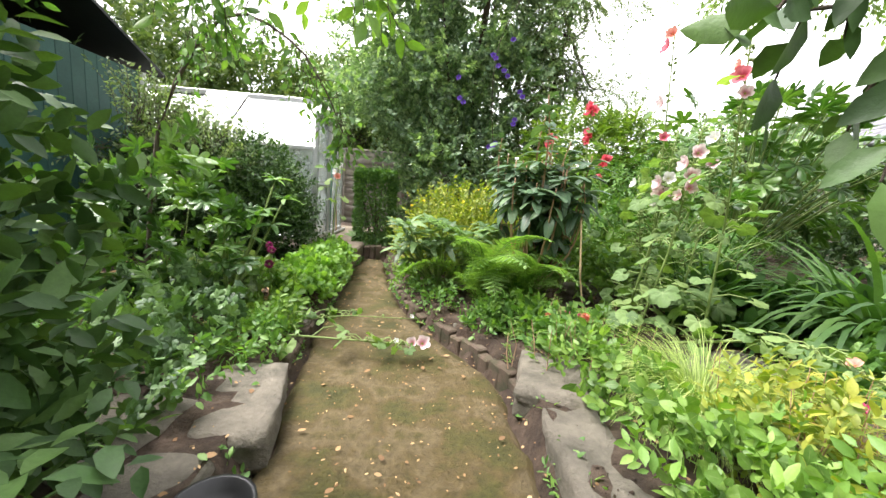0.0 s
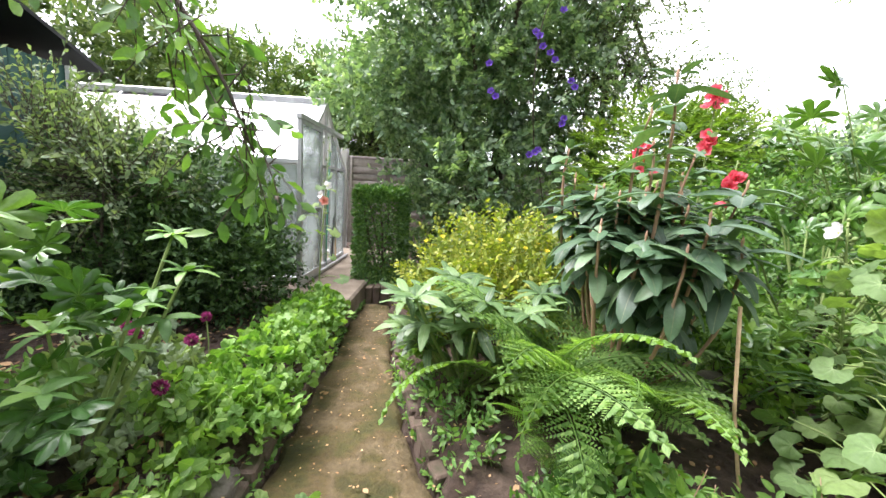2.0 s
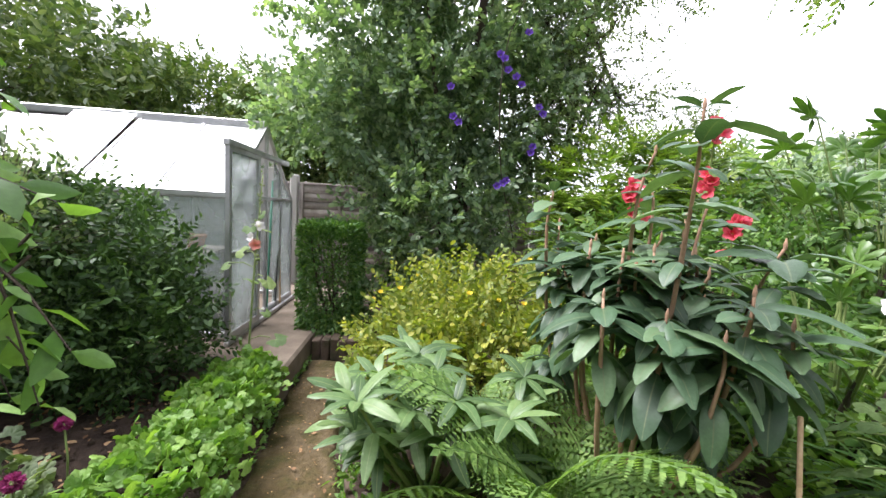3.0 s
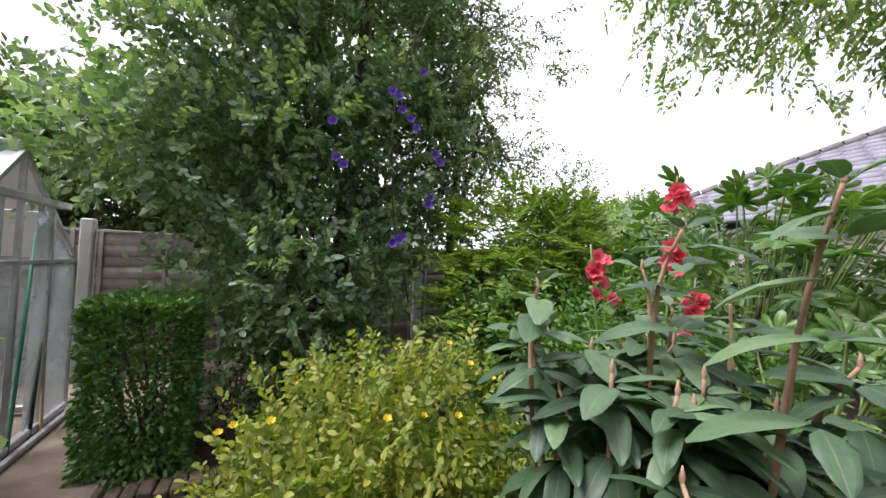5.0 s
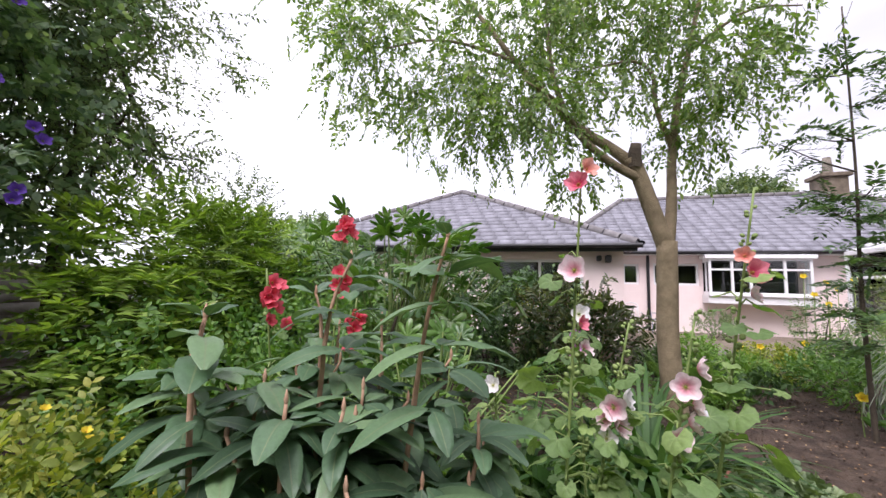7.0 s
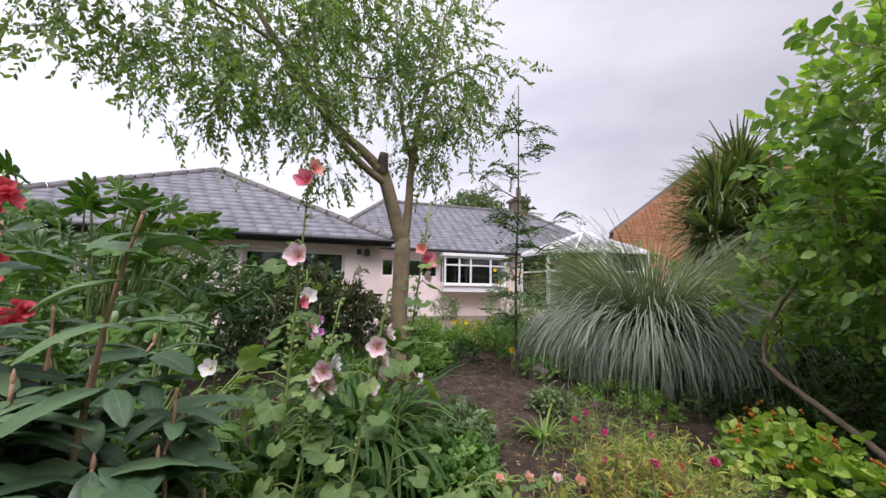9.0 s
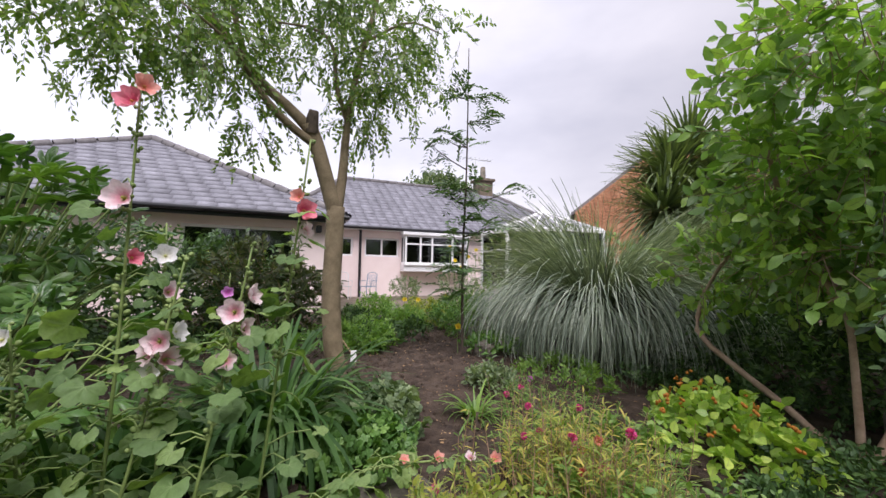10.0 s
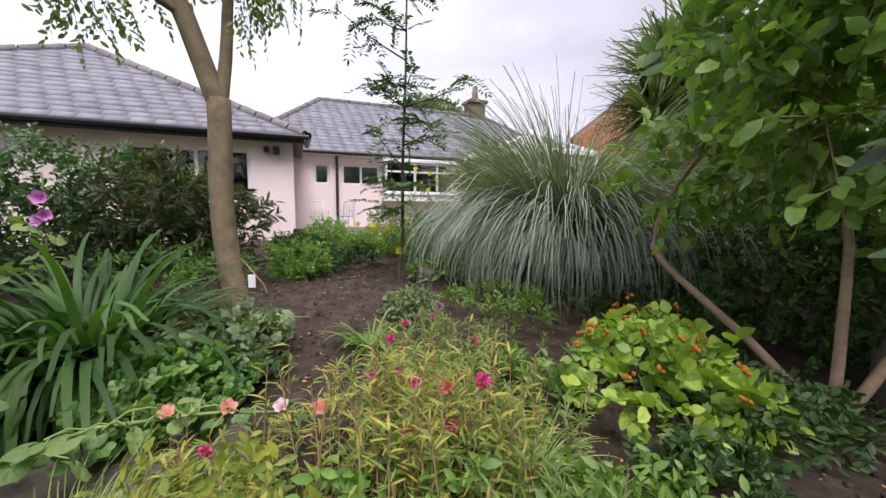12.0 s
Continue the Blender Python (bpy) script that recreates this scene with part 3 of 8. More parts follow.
def garden_path():
    ys = np.arange(-6, 5.42, 0.08)
    rng = np.random.default_rng(8)
    cols = 14
    v = []
    for y in ys:
        a, b = edge_at(LEFT_EDGE, y) + rng.normal(0, 0.012), edge_at(RIGHT_EDGE, y) + rng.normal(0, 0.012)
        for k in range(cols):
            t = k / (cols - 1)
            lip = -0.1 if k in (0, cols - 1) else 0.0
            v.append((a + (b - a) * t, y, lip + 0.006 * math.sin(7 * y + 5 * t) + rng.normal(0, 0.0015)))
    idx = np.arange(len(ys) * cols).reshape(len(ys), cols)
    f = np.stack([idx[:-1, :-1], idx[:-1, 1:], idx[1:, 1:], idx[1:, :-1]], -1).reshape(-1, 4)
    return quick_mesh("garden_path", v, f, PATHM, smooth=True)


tagged(new("path", garden_path()), "mossy brown concrete garden path with fallen petals", "path", kind="structure")


def stone_mesh(name, seed, material=STONE, cuts=2):
    """A rounded, uneven stone one unit across, flatter on top."""
    rng = np.random.default_rng(seed)
    bm = bmesh.new()
    bmesh.ops.create_cube(bm, size=1.0)
    bmesh.ops.subdivide_edges(bm, edges=list(bm.edges), cuts=4, use_grid_fill=True)
    off = Vector(rng.uniform(-20, 20, 3))
    for v in bm.verts:
        c = v.co * 2
        r = (abs(c.x) ** 12 + abs(c.y) ** 12 + abs(c.z) ** 12) ** (1 / 12)
        c = c / r
        k = 1 + 0.16 * noise.noise(c * Vector((0.9, 0.9, 0.1)) + off) + 0.1 * noise.noise(c * 2.4 + off)
        v.co = Vector((c.x * k, c.y * k, c.z * (1 + 0.1 * noise.noise(c * 1.7 + off)))) * 0.5
    me = bm_mesh(name, bm, material)
    me.polygons.foreach_set("use_smooth", np.ones(len(me.polygons), bool))
    return me


def rocks(name, label, spots, material=STONE, group="", seed=20):
    for i, (x, y, z, sx, sy, sz, rz) in enumerate(spots):
        o = new(name, stone_mesh(name, seed + i, material))
        o.matrix_basis = pose(x, y, z, 0, 0, rz) @ Matrix.Diagonal((sx, sy, sz, 1))
        tagged(o, label, "stone", group)


rocks("edging_stone", "flat grey sandstone slab edging the garden path",
      [(-0.66, 1.74, 0.045, 0.28, 0.56, 0.16, 12), (-0.98, 1.5, 0.065, 0.34, 0.4, 0.16, -10), (0.72, 2.0, 0.055, 0.4, 0.46, 0.18, -20), (0.65, 1.46, 0.045, 0.24, 0.58, 0.17, -4), (0.68, 0.86, 0.045, 0.26, 0.5, 0.17, 2), (-0.7, 1.2, 0.04, 0.28, 0.42, 0.16, 0),
       (-0.72, 0.75, 0.02, 0.26, 0.5, 0.2, -2), (-0.8, 2.75, 0.02, 0.2, 0.34, 0.17, 8)], group="path edging stones")
rocks("edging_stone", "small dark stone edging the path under ferns",
      [(0.58, 2.5, 0.0, 0.14, 0.24, 0.17, 35), (0.4, 2.75, 0.0, 0.12, 0.3, 0.16, 40), (0.18, 3.06, -0.01, 0.11, 0.3, 0.16, 34), (0.04, 3.4, -0.01, 0.1, 0.3, 0.15, 18),
       (-0.08, 3.76, -0.01, 0.1, 0.32, 0.15, 14), (-0.17, 4.12, -0.01, 0.1, 0.3, 0.14, 13), (-0.8, 3.4, -0.01, 0.1, 0.4, 0.14, 4)], group="path edging stones", seed=40)
rocks("sandstone_block", "weathered sandstone block lying in the flower bed",
      [(1.85, 1.85, 0.07, 0.62, 0.95, 0.2, 22), (4.4, -0.42, 0.3, 0.35, 0.5, 0.3, 8), (1.0, -1.9, 0.25, 0.4, 0.5, 0.4, 30), (1.6, 3.75, 0.15, 0.4, 0.14, 0.12, 10), (8.3, -0.2, 0.4, 0.9, 0.5, 0.24, 4)], seed=60)
slab_bm = box_bm([((-4.6, 4.62, -0.05), (-0.79, 7.6, 0.2))])
tagged(new("greenhouse_slab", bm_mesh("greenhouse_slab", slab_bm, SLAB, 0.02)), "raised worn concrete slab under the greenhouse", "slab", kind="structure")
row = thing("brick_edging", "row of old dark bricks closing the path's end", "edging", (0, 0, 0), kind="structure")
brick_me = bm_mesh("brick", box_bm([((-0.035, -0.1, -0.1), (0.035, 0.1, 0.1))]), DARK_BRICK, 0.008)
for k in range(8):
    part("brick", brick_me, row, m=pose(-0.74 + 0.078 * k, 5.52, 0.06 + 0.008 * (k % 3), 0, 2 * (k % 2), 3 * ((k * 7) % 3 - 1)))

edging = thing("brick_edging", "dark mossy bricks standing along the path under ferns", "edging", (0, 0, 0), kind="structure")
dark_brick_me = bm_mesh("brick", box_bm([((-0.035, -0.054, -0.12), (0.035, 0.054, 0.1))]), DARK_BRICK, 0.009)
for k in range(22):
    yb = 2.08 + 0.115 * k * (0.8 if k < 9 else 0.92)
    way = math.degrees(math.atan2(edge_at(RIGHT_EDGE, yb - 0.06) - edge_at(RIGHT_EDGE, yb + 0.06), 0.12))
    part("brick", dark_brick_me, edging, m=pose(edge_at(RIGHT_EDGE, yb) + 0.03, yb, -0.045 + 0.012 * ((k * 5) % 3), 2 * (k % 3 - 1), 3 * ((k * 7) % 3 - 1), way))
for k in range(14):
    yb = 2.1 + 0.125 * k
    part("brick", dark_brick_me, edging, m=pose(edge_at(LEFT_EDGE, yb) - 0.03, yb, -0.05 + 0.01 * ((k * 5) % 3), 2 * (k % 3 - 1), 3 * ((k * 7) % 3 - 1), 4))

# ---- fence ----
fence = thing("fence", "grey weathered overlap timber fence with concrete posts", "fence", (0, 8.2, 0.1), kind="structure")
post_me = bm_mesh("post", box_bm([((-0.06, -0.06, -0.1), (0.06, 0.06, 1.72))]), CONCRETE_POST, 0.015)
rng_f = np.random.default_rng(3)


def board_mesh(seed):
    rng = np.random.default_rng(seed)
    xs = np.linspace(-0.9, 0.9, 12)
    low = rng.normal(0, 0.009, 12).cumsum() * 0.5
    v = []
    for x, d in zip(xs, low):
        v += [(x, -0.012, -0.07 + d), (x, 0.004, 0.075), (x, 0.016, 0.075), (x, 0.006, -0.07 + d)]
    f = []
    for i in range(11):
        for a, b in ((0, 1), (1, 2), (2, 3), (3, 0)):
            f.append([i * 4 + a, i * 4 + b, i * 4 + 4 + b, i * 4 + 4 + a])
    return quick_mesh("board", v, f, FENCE_WOOD)


boards = [board_mesh(k) for k in range(5)]
trim_me = bm_mesh("capping", box_bm([((-0.9, -0.025, 0), (0.9, 0.025, 0.03))]), FENCE_WOOD, 0.005)
batten_me = bm_mesh("batten", box_bm([((-0.02, -0.03, 0), (0.02, -0.012, 1.5))]), FENCE_WOOD, 0.004)
for k in range(-3, 6):
    x = -1.78 + 1.95 * k
    part("post", post_me, fence, "pale concrete fence post", Matrix.Translation((x, 0, 0)))
    for j in range(12):
        part("board", boards[(k * 3 + j) % 5], fence, m=pose(x + 0.975, 0.008 * (j % 2), 0.17 + 0.122 * j, 0, 0, 0))
    part("capping", trim_me, fence, m=Matrix.Translation((x + 0.975, 0, 1.58)))
    for dx in (0.12, 0.7, 1.3, 1.83):
        part("batten", batten_me, fence, m=Matrix.Translation((x + dx, 0, 0.1)))

def bar(name, a, b, w=0.035, material=ALU, parent=None, label=""):
    a, b = Vector(a), Vector(b)
    ln = (b - a).length
    bm = box_bm([((-w / 2, -w / 2, 0), (w / 2, w / 2, ln))])
    o = part(name, bm_mesh(name, bm, material, w * 0.12), parent, label)
    o.matrix_basis = Matrix.Translation(a) @ (b - a).to_track_quat("Z", "Y").to_matrix().to_4x4()
    return o


def pane(name, corners, material, parent, label="", thick=0.006):
    c = [Vector(p) for p in corners]
    nrm = (c[1] - c[0]).cross(c[2] - c[0]).normalized() * thick
    v = [tuple(p) for p in c] + [tuple(p + nrm) for p in c]
    k = len(c)
    bm = bmesh.new()
    bv = [bm.verts.new(p) for p in v]
    bm.faces.new(bv[:k][::-1]), bm.faces.new(bv[k:])
    for i in range(k):
        bm.faces.new((bv[i], bv[(i + 1) % k], bv[k + (i + 1) % k], bv[k + i]))
    o = part(name, bm_mesh(name, bm, material), parent, label)
    return o


# ---- shed ----
shed = thing("garden_shed", "dark green painted timber shed behind the shrubs", "shed", (-4.4, 4.0, 0.1))
plank = bm_mesh("plank", box_bm([((-0.01, -0.068, 0), (0.012, 0.068, 1.95))]), SHED_GREEN, 0.004)
for k in range(14):
    part("plank", plank, shed, m=pose(1.1, -0.95 + 0.14 * k, 0, 0, 0, 0))
for k in range(14):
    part("plank", plank, shed, m=pose(-0.86 + 0.14 * k, -1.03, 0, 0, 0, -90))
part("body", bm_mesh("body", box_bm([((-1.0, -1.0, 0), (1.08, 0.98, 1.93))]), SHED_GREEN), shed)
part("corner_post", bm_mesh("corner_post", box_bm([((1.115, 0.93, 0), (1.16, 1.0, 1.95))]), WHITE_METAL, 0.005), shed, "pale corner post")
pane("roof", [(-1.2, -1.2, 1.96), (1.25, -1.2, 1.96), (1.25, 0.0, 2.45), (-1.2, 0.0, 2.45)], BLACK_PLASTIC, shed, "dark felt roof", 0.03)
pane("roof", [(-1.2, 1.15, 1.96), (1.25, 1.15, 1.96), (1.25, 0.0, 2.45), (-1.2, 0.0, 2.45)], BLACK_PLASTIC, shed, "dark felt roof", -0.03)

# ---- greenhouse ----
gh = thing("greenhouse", "aluminium greenhouse with whitened roof panes and an open sliding door", "greenhouse", (0, 0, 0.2))
GX, GY0, GY1, GXL, EZ, RZ = -1.42, 5.25, 6.85, -4.3, 1.2, 1.9
GYM = (GY0 + GY1) / 2


for y in (GY0, GY1):
    for x in np.linspace(GXL, GX, 6):
        bar("glazing_bar", (x, y, 0.05), (x, y, EZ), 0.03, parent=gh)
    bar("base_rail", (GXL, y, 0.05), (GX, y, 0.05), 0.05, parent=gh)
    bar("eave_rail", (GXL, y, EZ), (GX, y, EZ), 0.05, parent=gh)
    for x in np.linspace(GXL, GX, 6):
        bar("roof_bar", (x, y, EZ), (x, GYM, RZ), 0.03, parent=gh)
    xs = np.linspace(GXL, GX, 6)
    for i in range(5):
        pane("side_pane", [(xs[i] + 0.015, y, 0.08), (xs[i + 1] - 0.015, y, 0.08), (xs[i + 1] - 0.015, y, EZ - 0.03), (xs[i] + 0.015, y, EZ - 0.03)], GREEN_GLASS, gh)
        d = 0.015
        if i == 2 and y == GY0:
            pane("roof_vent", [(xs[i] + d, y, EZ + 0.03), (xs[i + 1] - d, y, EZ + 0.03), (xs[i + 1] - d, GYM - 0.05, RZ + 0.02), (xs[i] + d, GYM - 0.05, RZ + 0.02)], GREEN_GLASS, gh, "clear glass roof vent")
            continue
        for a, b in ((0.03, 0.5), (0.51, 0.97)):
            pane("roof_pane", [(xs[i] + d, y + (GYM - y) * a, EZ + (RZ - EZ) * a), (xs[i + 1] - d, y + (GYM - y) * a, EZ + (RZ - EZ) * a),
                               (xs[i + 1] - d, y + (GYM - y) * b, EZ + (RZ - EZ) * b), (xs[i] + d, y + (GYM - y) * b, EZ + (RZ - EZ) * b)],
                 POLY if i > 2 else GLASS, gh, "whitened roof pane" if i > 2 else "")
bar("ridge_rail", (GXL, GYM, RZ + 0.02), (GX, GYM, RZ + 0.02), 0.07, parent=gh)
for x in (GXL, GX):
    for y in np.linspace(GY0, GY1, 5)[1:4]:
        bar("gable_bar", (x, y, 0.05), (x, y, EZ + (RZ - EZ) * (1 - abs(y - GYM) / (GYM - GY0))), 0.03, parent=gh)
    bar("gable_base", (x, GY0, 0.05), (x, GY1, 0.05), 0.05, parent=gh)
    bar("gable_rail", (x, GY0, EZ), (x, GY1, EZ), 0.03, parent=gh)
pane("gable_pane", [(GX, GYM + 0.2, 0.08), (GX, GY1 - 0.02, 0.08), (GX, GY1 - 0.02, EZ), (GX, GYM + 0.2, EZ + 0.4)], GREEN_GLASS, gh)
pane("gable_pane", [(GX, GY0 + 0.02, 0.08), (GX, GYM - 0.42, 0.08), (GX, GYM - 0.42, EZ + 0.25), (GX, GY0 + 0.02, EZ)], GREEN_GLASS, gh)
door = part("door", bm_mesh("door", box_bm([((GX + 0.04, 5.12, 0.04), (GX + 0.075, 5.16, 1.58)), ((GX + 0.04, 5.68, 0.04), (GX + 0.075, 5.72, 1.58)),
                                            ((GX + 0.04, 5.161, 1.54), (GX + 0.075, 5.679, 1.58)), ((GX + 0.04, 5.161, 0.04), (GX + 0.075, 5.679, 0.1)),
                                            ((GX + 0.04, 5.161, 0.72), (GX + 0.075, 5.679, 0.75))]), ALU), gh, "sliding aluminium door pushed open")
pane("door_pane", [(GX + 0.055, 5.16, 0.1), (GX + 0.055, 5.68, 0.1), (GX + 0.055, 5.68, 1.54), (GX + 0.055, 5.16, 1.54)], GREEN_GLASS, door)
bar("door_rail", (GX + 0.06, 5.1, 1.6), (GX + 0.06, 6.5, 1.6), 0.05, parent=gh)
bar("door_rail", (GX + 0.06, 5.1, 0.02), (GX + 0.06, 6.9, 0.02), 0.035, parent=gh)
for o in gh.children_recursive:
    if "pane" in o.name or "vent" in o.name:
        o.visible_shadow = False
bench = thing("staging_bench", "grey slatted bench inside the greenhouse", "bench", (-2.6, 5.65, 0.2))
for k in range(5):
    part("slat", bm_mesh("slat", box_bm([((-1.5, -0.28 + 0.12 * k, 0.68), (0.95, -0.19 + 0.12 * k, 0.71))]), FENCE_WOOD, 0.004), bench)
for x in (-1.4, -0.3, 0.85):
    for y in (-0.25, 0.25):
        part("leg", bm_mesh("leg", box_bm([((x - 0.02, y - 0.02, 0), (x + 0.02, y + 0.02, 0.68))]), FENCE_WOOD, 0.003), bench)
part("shelf", bm_mesh("shelf", box_bm([((-1.5, -0.25, 0.3), (0.95, 0.25, 0.32))]), FENCE_WOOD, 0.004), bench)


def pot_mesh(name, r, h, material):
    prof = [(0.0, 0.0), (r * 0.7, 0.0), (r * 0.95, h * 0.82), (r * 1.05, h * 0.82), (r * 1.05, h), (r * 0.93, h), (r * 0.86, h * 0.8), (0.0, h * 0.8)]
    s = 18
    v, f = [], []
    for q, z in prof:
        for k in range(s):
            v.append((q * math.cos(2 * math.pi * k / s), q * math.sin(2 * math.pi * k / s), z))
    for i in range(len(prof) - 1):
        for k in range(s):
            f.append([i * s + k, i * s + (k + 1) % s, (i + 1) * s + (k + 1) % s, (i + 1) * s + k])
    return quick_mesh(name, v, f, material)


for x, y, z, r, h, mt, lb in ((-1.85, 5.6, 0.91, 0.08, 0.13, TERRACOTTA, "terracotta pot on the greenhouse bench"), (-2.15, 5.55, 0.91, 0.07, 0.11, TERRACOTTA, "terracotta pot on the greenhouse bench"),
                              (-1.75, 5.5, 0.52, 0.09, 0.14, BLACK_PLASTIC, "black plastic pot on the greenhouse shelf"), (-1.75, 5.55, 0.2, 0.1, 0.2, BLACK_PLASTIC, "black plastic pot under the greenhouse bench"),
                              (-0.47, 1.16, 0.0, 0.1, 0.17, BLACK_PLASTIC, "black plastic plant pot standing on the path")):
    o = new("plant_pot", pot_mesh("plant_pot", r, h, mt))
    o.location = (x, y, z)
    tagged(o, lb, "plant pot")
cane = thing("garden_canes", "green and grey canes leaning in the greenhouse doorway", "garden cane", (-1.5, 6.3, 0.2))
for k, (dx, dy, tx, ty, tz, mt) in enumerate(((0.1, -0.25, 0.02, 0.1, 1.4, GREEN_CANE), (0.12, 0.1, 0.02, 0.3, 1.3, DRY_STEM), (0.1, 0.0, 0.05, 0.25, 1.15, BLACK_PLASTIC))):
    part("cane", quick_mesh("cane", *tube([(dx, dy, 0), ((dx + tx) / 2, (dy + ty) / 2, tz / 2), (tx, ty, tz)], 0.011, 6), mt), cane)

# ---- bungalow ----
house = thing("house", "pink rendered bungalow with grey slate hipped roofs", "house", (0, 0, 0.15), kind="structure")


def wall_with_holes(name, x0, x1, y0, y1, z1, holes):
    """A wall that faces -x, of real thickness, with openings right through; holes are y0, y1, z0, z1."""
    ys = sorted({y0, y1, *[h[0] for h in holes], *[h[1] for h in holes]})
    zs = sorted({-0.2, z1, *[h[2] for h in holes], *[h[3] for h in holes]})
    boxes = []
    for a, b in zip(ys, ys[1:]):
        for c, d in zip(zs, zs[1:]):
            if not any(h[0] <= a and b <= h[1] and h[2] <= c and d <= h[3] for h in holes):
                boxes.append(((x0, a, c), (x1, b, d)))
    bm = box_bm(boxes)
    bmesh.ops.remove_doubles(bm, verts=bm.verts, dist=0.001)
    return part(name, bm_mesh(name, bm, RENDER_WALL), house)


def window(x, y0, y1, z0, z1, mullions=(), transom=None, depth=0.08, parent=None):
    """White frame with panes and a sill, facing -x."""
    w = 0.07
    fr = [((x, y0, z0), (x + depth, y0 + w, z1)), ((x, y1 - w, z0), (x + depth, y1, z1)), ((x, y0 + w, z0), (x + depth, y1 - w, z0 + w)), ((x, y0 + w, z1 - w), (x + depth, y1 - w, z1))]
    for m in mullions:
        fr.append(((x + 0.005, m - w / 2, z0 + w), (x + depth - 0.005, m + w / 2, z1 - w)))
    if transom:
        fr.append(((x + 0.01, y0 + w, transom - 0.03), (x + depth - 0.01, y1 - w, transom + 0.03)))
    win = part("window", bm_mesh("window", box_bm(fr), UPVC), parent or house, "white window frame")
    edges = [y0, *mullions, y1]
    for a, b in zip(edges, edges[1:]):
        o = pane("pane", [(x + depth / 2, a + 0.03, z0 + 0.03), (x + depth / 2, b - 0.03, z0 + 0.03), (x + depth / 2, b - 0.03, z1 - 0.03), (x + depth / 2, a + 0.03, z1 - 0.03)], GLASS, win)
        o.visible_shadow = False
    part("sill", bm_mesh("sill", box_bm([((x - 0.09, y0 - 0.05, z0 - 0.06), (x + 0.02, y1 + 0.05, z0 - 0.005))]), UPVC, 0.008), win)
    return win


WX, MX = 10.2, 14.6
wall_with_holes("wall_wing", WX, WX + 0.28, 1.2, 11.5, 2.55, [(2.15, 4.65, 1.0, 2.25)])
window(WX + 0.1, 2.15, 4.65, 1.0, 2.25, (3.25,))
wall_with_holes("wall_main", MX, MX + 0.28, -11.2, 1.2, 2.75, [(0.0, 0.52, 1.72, 2.45), (-1.85, -0.45, 1.72, 2.47), (-4.7, -1.95, 1.45, 2.6)])
window(MX + 0.1, 0.0, 0.52, 1.72, 2.45)
window(MX + 0.1, -1.85, -0.45, 1.72, 2.47, (-1.15,))
part("wall_return", bm_mesh("wall_return", box_bm([((WX + 0.283, 1.2, -0.2), (MX - 0.003, 1.45, 2.55))]), RENDER_WALL), house)
part("wall_back", bm_mesh("wall_back", box_bm([((20.5, -11.2, -0.2), (20.7, 11.5, 2.75)), ((WX + 0.3, 11.3, -0.2), (20.4, 11.5, 2.55)), ((MX + 0.3, -11.2, -0.2), (20.4, -11.0, 2.7))]), RENDER_WALL), house)
# added floor and backing, coloured near-black for the shade behind the windows
part("room_floor", bm_mesh("room_floor", box_bm([((WX + 0.35, 1.5, 0.0), (20.3, 11.2, 0.05)), ((MX + 0.35, -10.9, 0.0), (20.3, 1.2, 0.05))]), INTERIOR_SHADE), house)
part("room_divider", bm_mesh("room_divider", box_bm([((WX + 3.0, 1.5, 0.06), (WX + 3.1, 11.2, 2.6)), ((MX + 2.6, -10.9, 0.06), (MX + 2.7, 1.2, 2.7))]), INTERIOR_SHADE), house)
bay = part("bay_window", bm_mesh("bay_window", box_bm([((MX - 0.55, -4.75, 1.15), (MX - 0.002, -1.9, 1.44)), ((MX - 0.6, -4.8, 2.6), (MX - 0.002, -1.85, 2.72))]), UPVC, 0.01), house, "white bay window box")
window(MX - 0.52, -4.7, -1.95, 1.45, 2.6, (-4.0, -3.1, -2.6), 2.25, parent=bay)
for y in (-4.7, -1.98):
    part("bay_side", bm_mesh("bay_side", box_bm([((MX - 0.44, y, 1.44), (MX - 0.003, y + 0.04, 1.53)), ((MX - 0.44, y, 2.5), (MX - 0.003, y + 0.04, 2.6)), ((MX - 0.25, y, 1.53), (MX - 0.2, y + 0.04, 2.5))]), UPVC), bay)


WE, ME_, WA, MR = 2.62, 2.87, 5.0, 5.42
W_APEX, W_BACK = (13.3, 6.15, WA), (18.5, 6.15, WA)
W_C = [(9.85, 0.92, WE), (9.85, 11.8, WE), (21.0, 11.8, WE), (21.0, 0.92, WE)]
for name, cs in (("roof_front", [W_C[1], W_C[0], W_APEX]), ("roof_side", [W_C[0], W_C[3], W_BACK, W_APEX]), ("roof_side", [W_C[2], W_C[1], W_APEX, W_BACK])):
    pane(name, cs, RIDGE, house, thick=-0.06)
M_L, M_R = (17.6, 0.1, MR), (17.6, -7.6, MR)
M_C = [(14.25, 3.2, ME_), (14.25, -11.6, ME_), (21.0, -11.6, ME_), (21.0, 3.2, ME_)]
for name, cs in (("roof_front", [M_C[0], M_C[1], M_R, M_L]), ("roof_side", [M_C[1], M_C[2], M_R]), ("roof_back", [M_C[2], M_C[3], M_L, M_R]), ("roof_side", [M_C[3], M_C[0], M_L])):
    pane(name, cs, RIDGE, house, thick=-0.06)
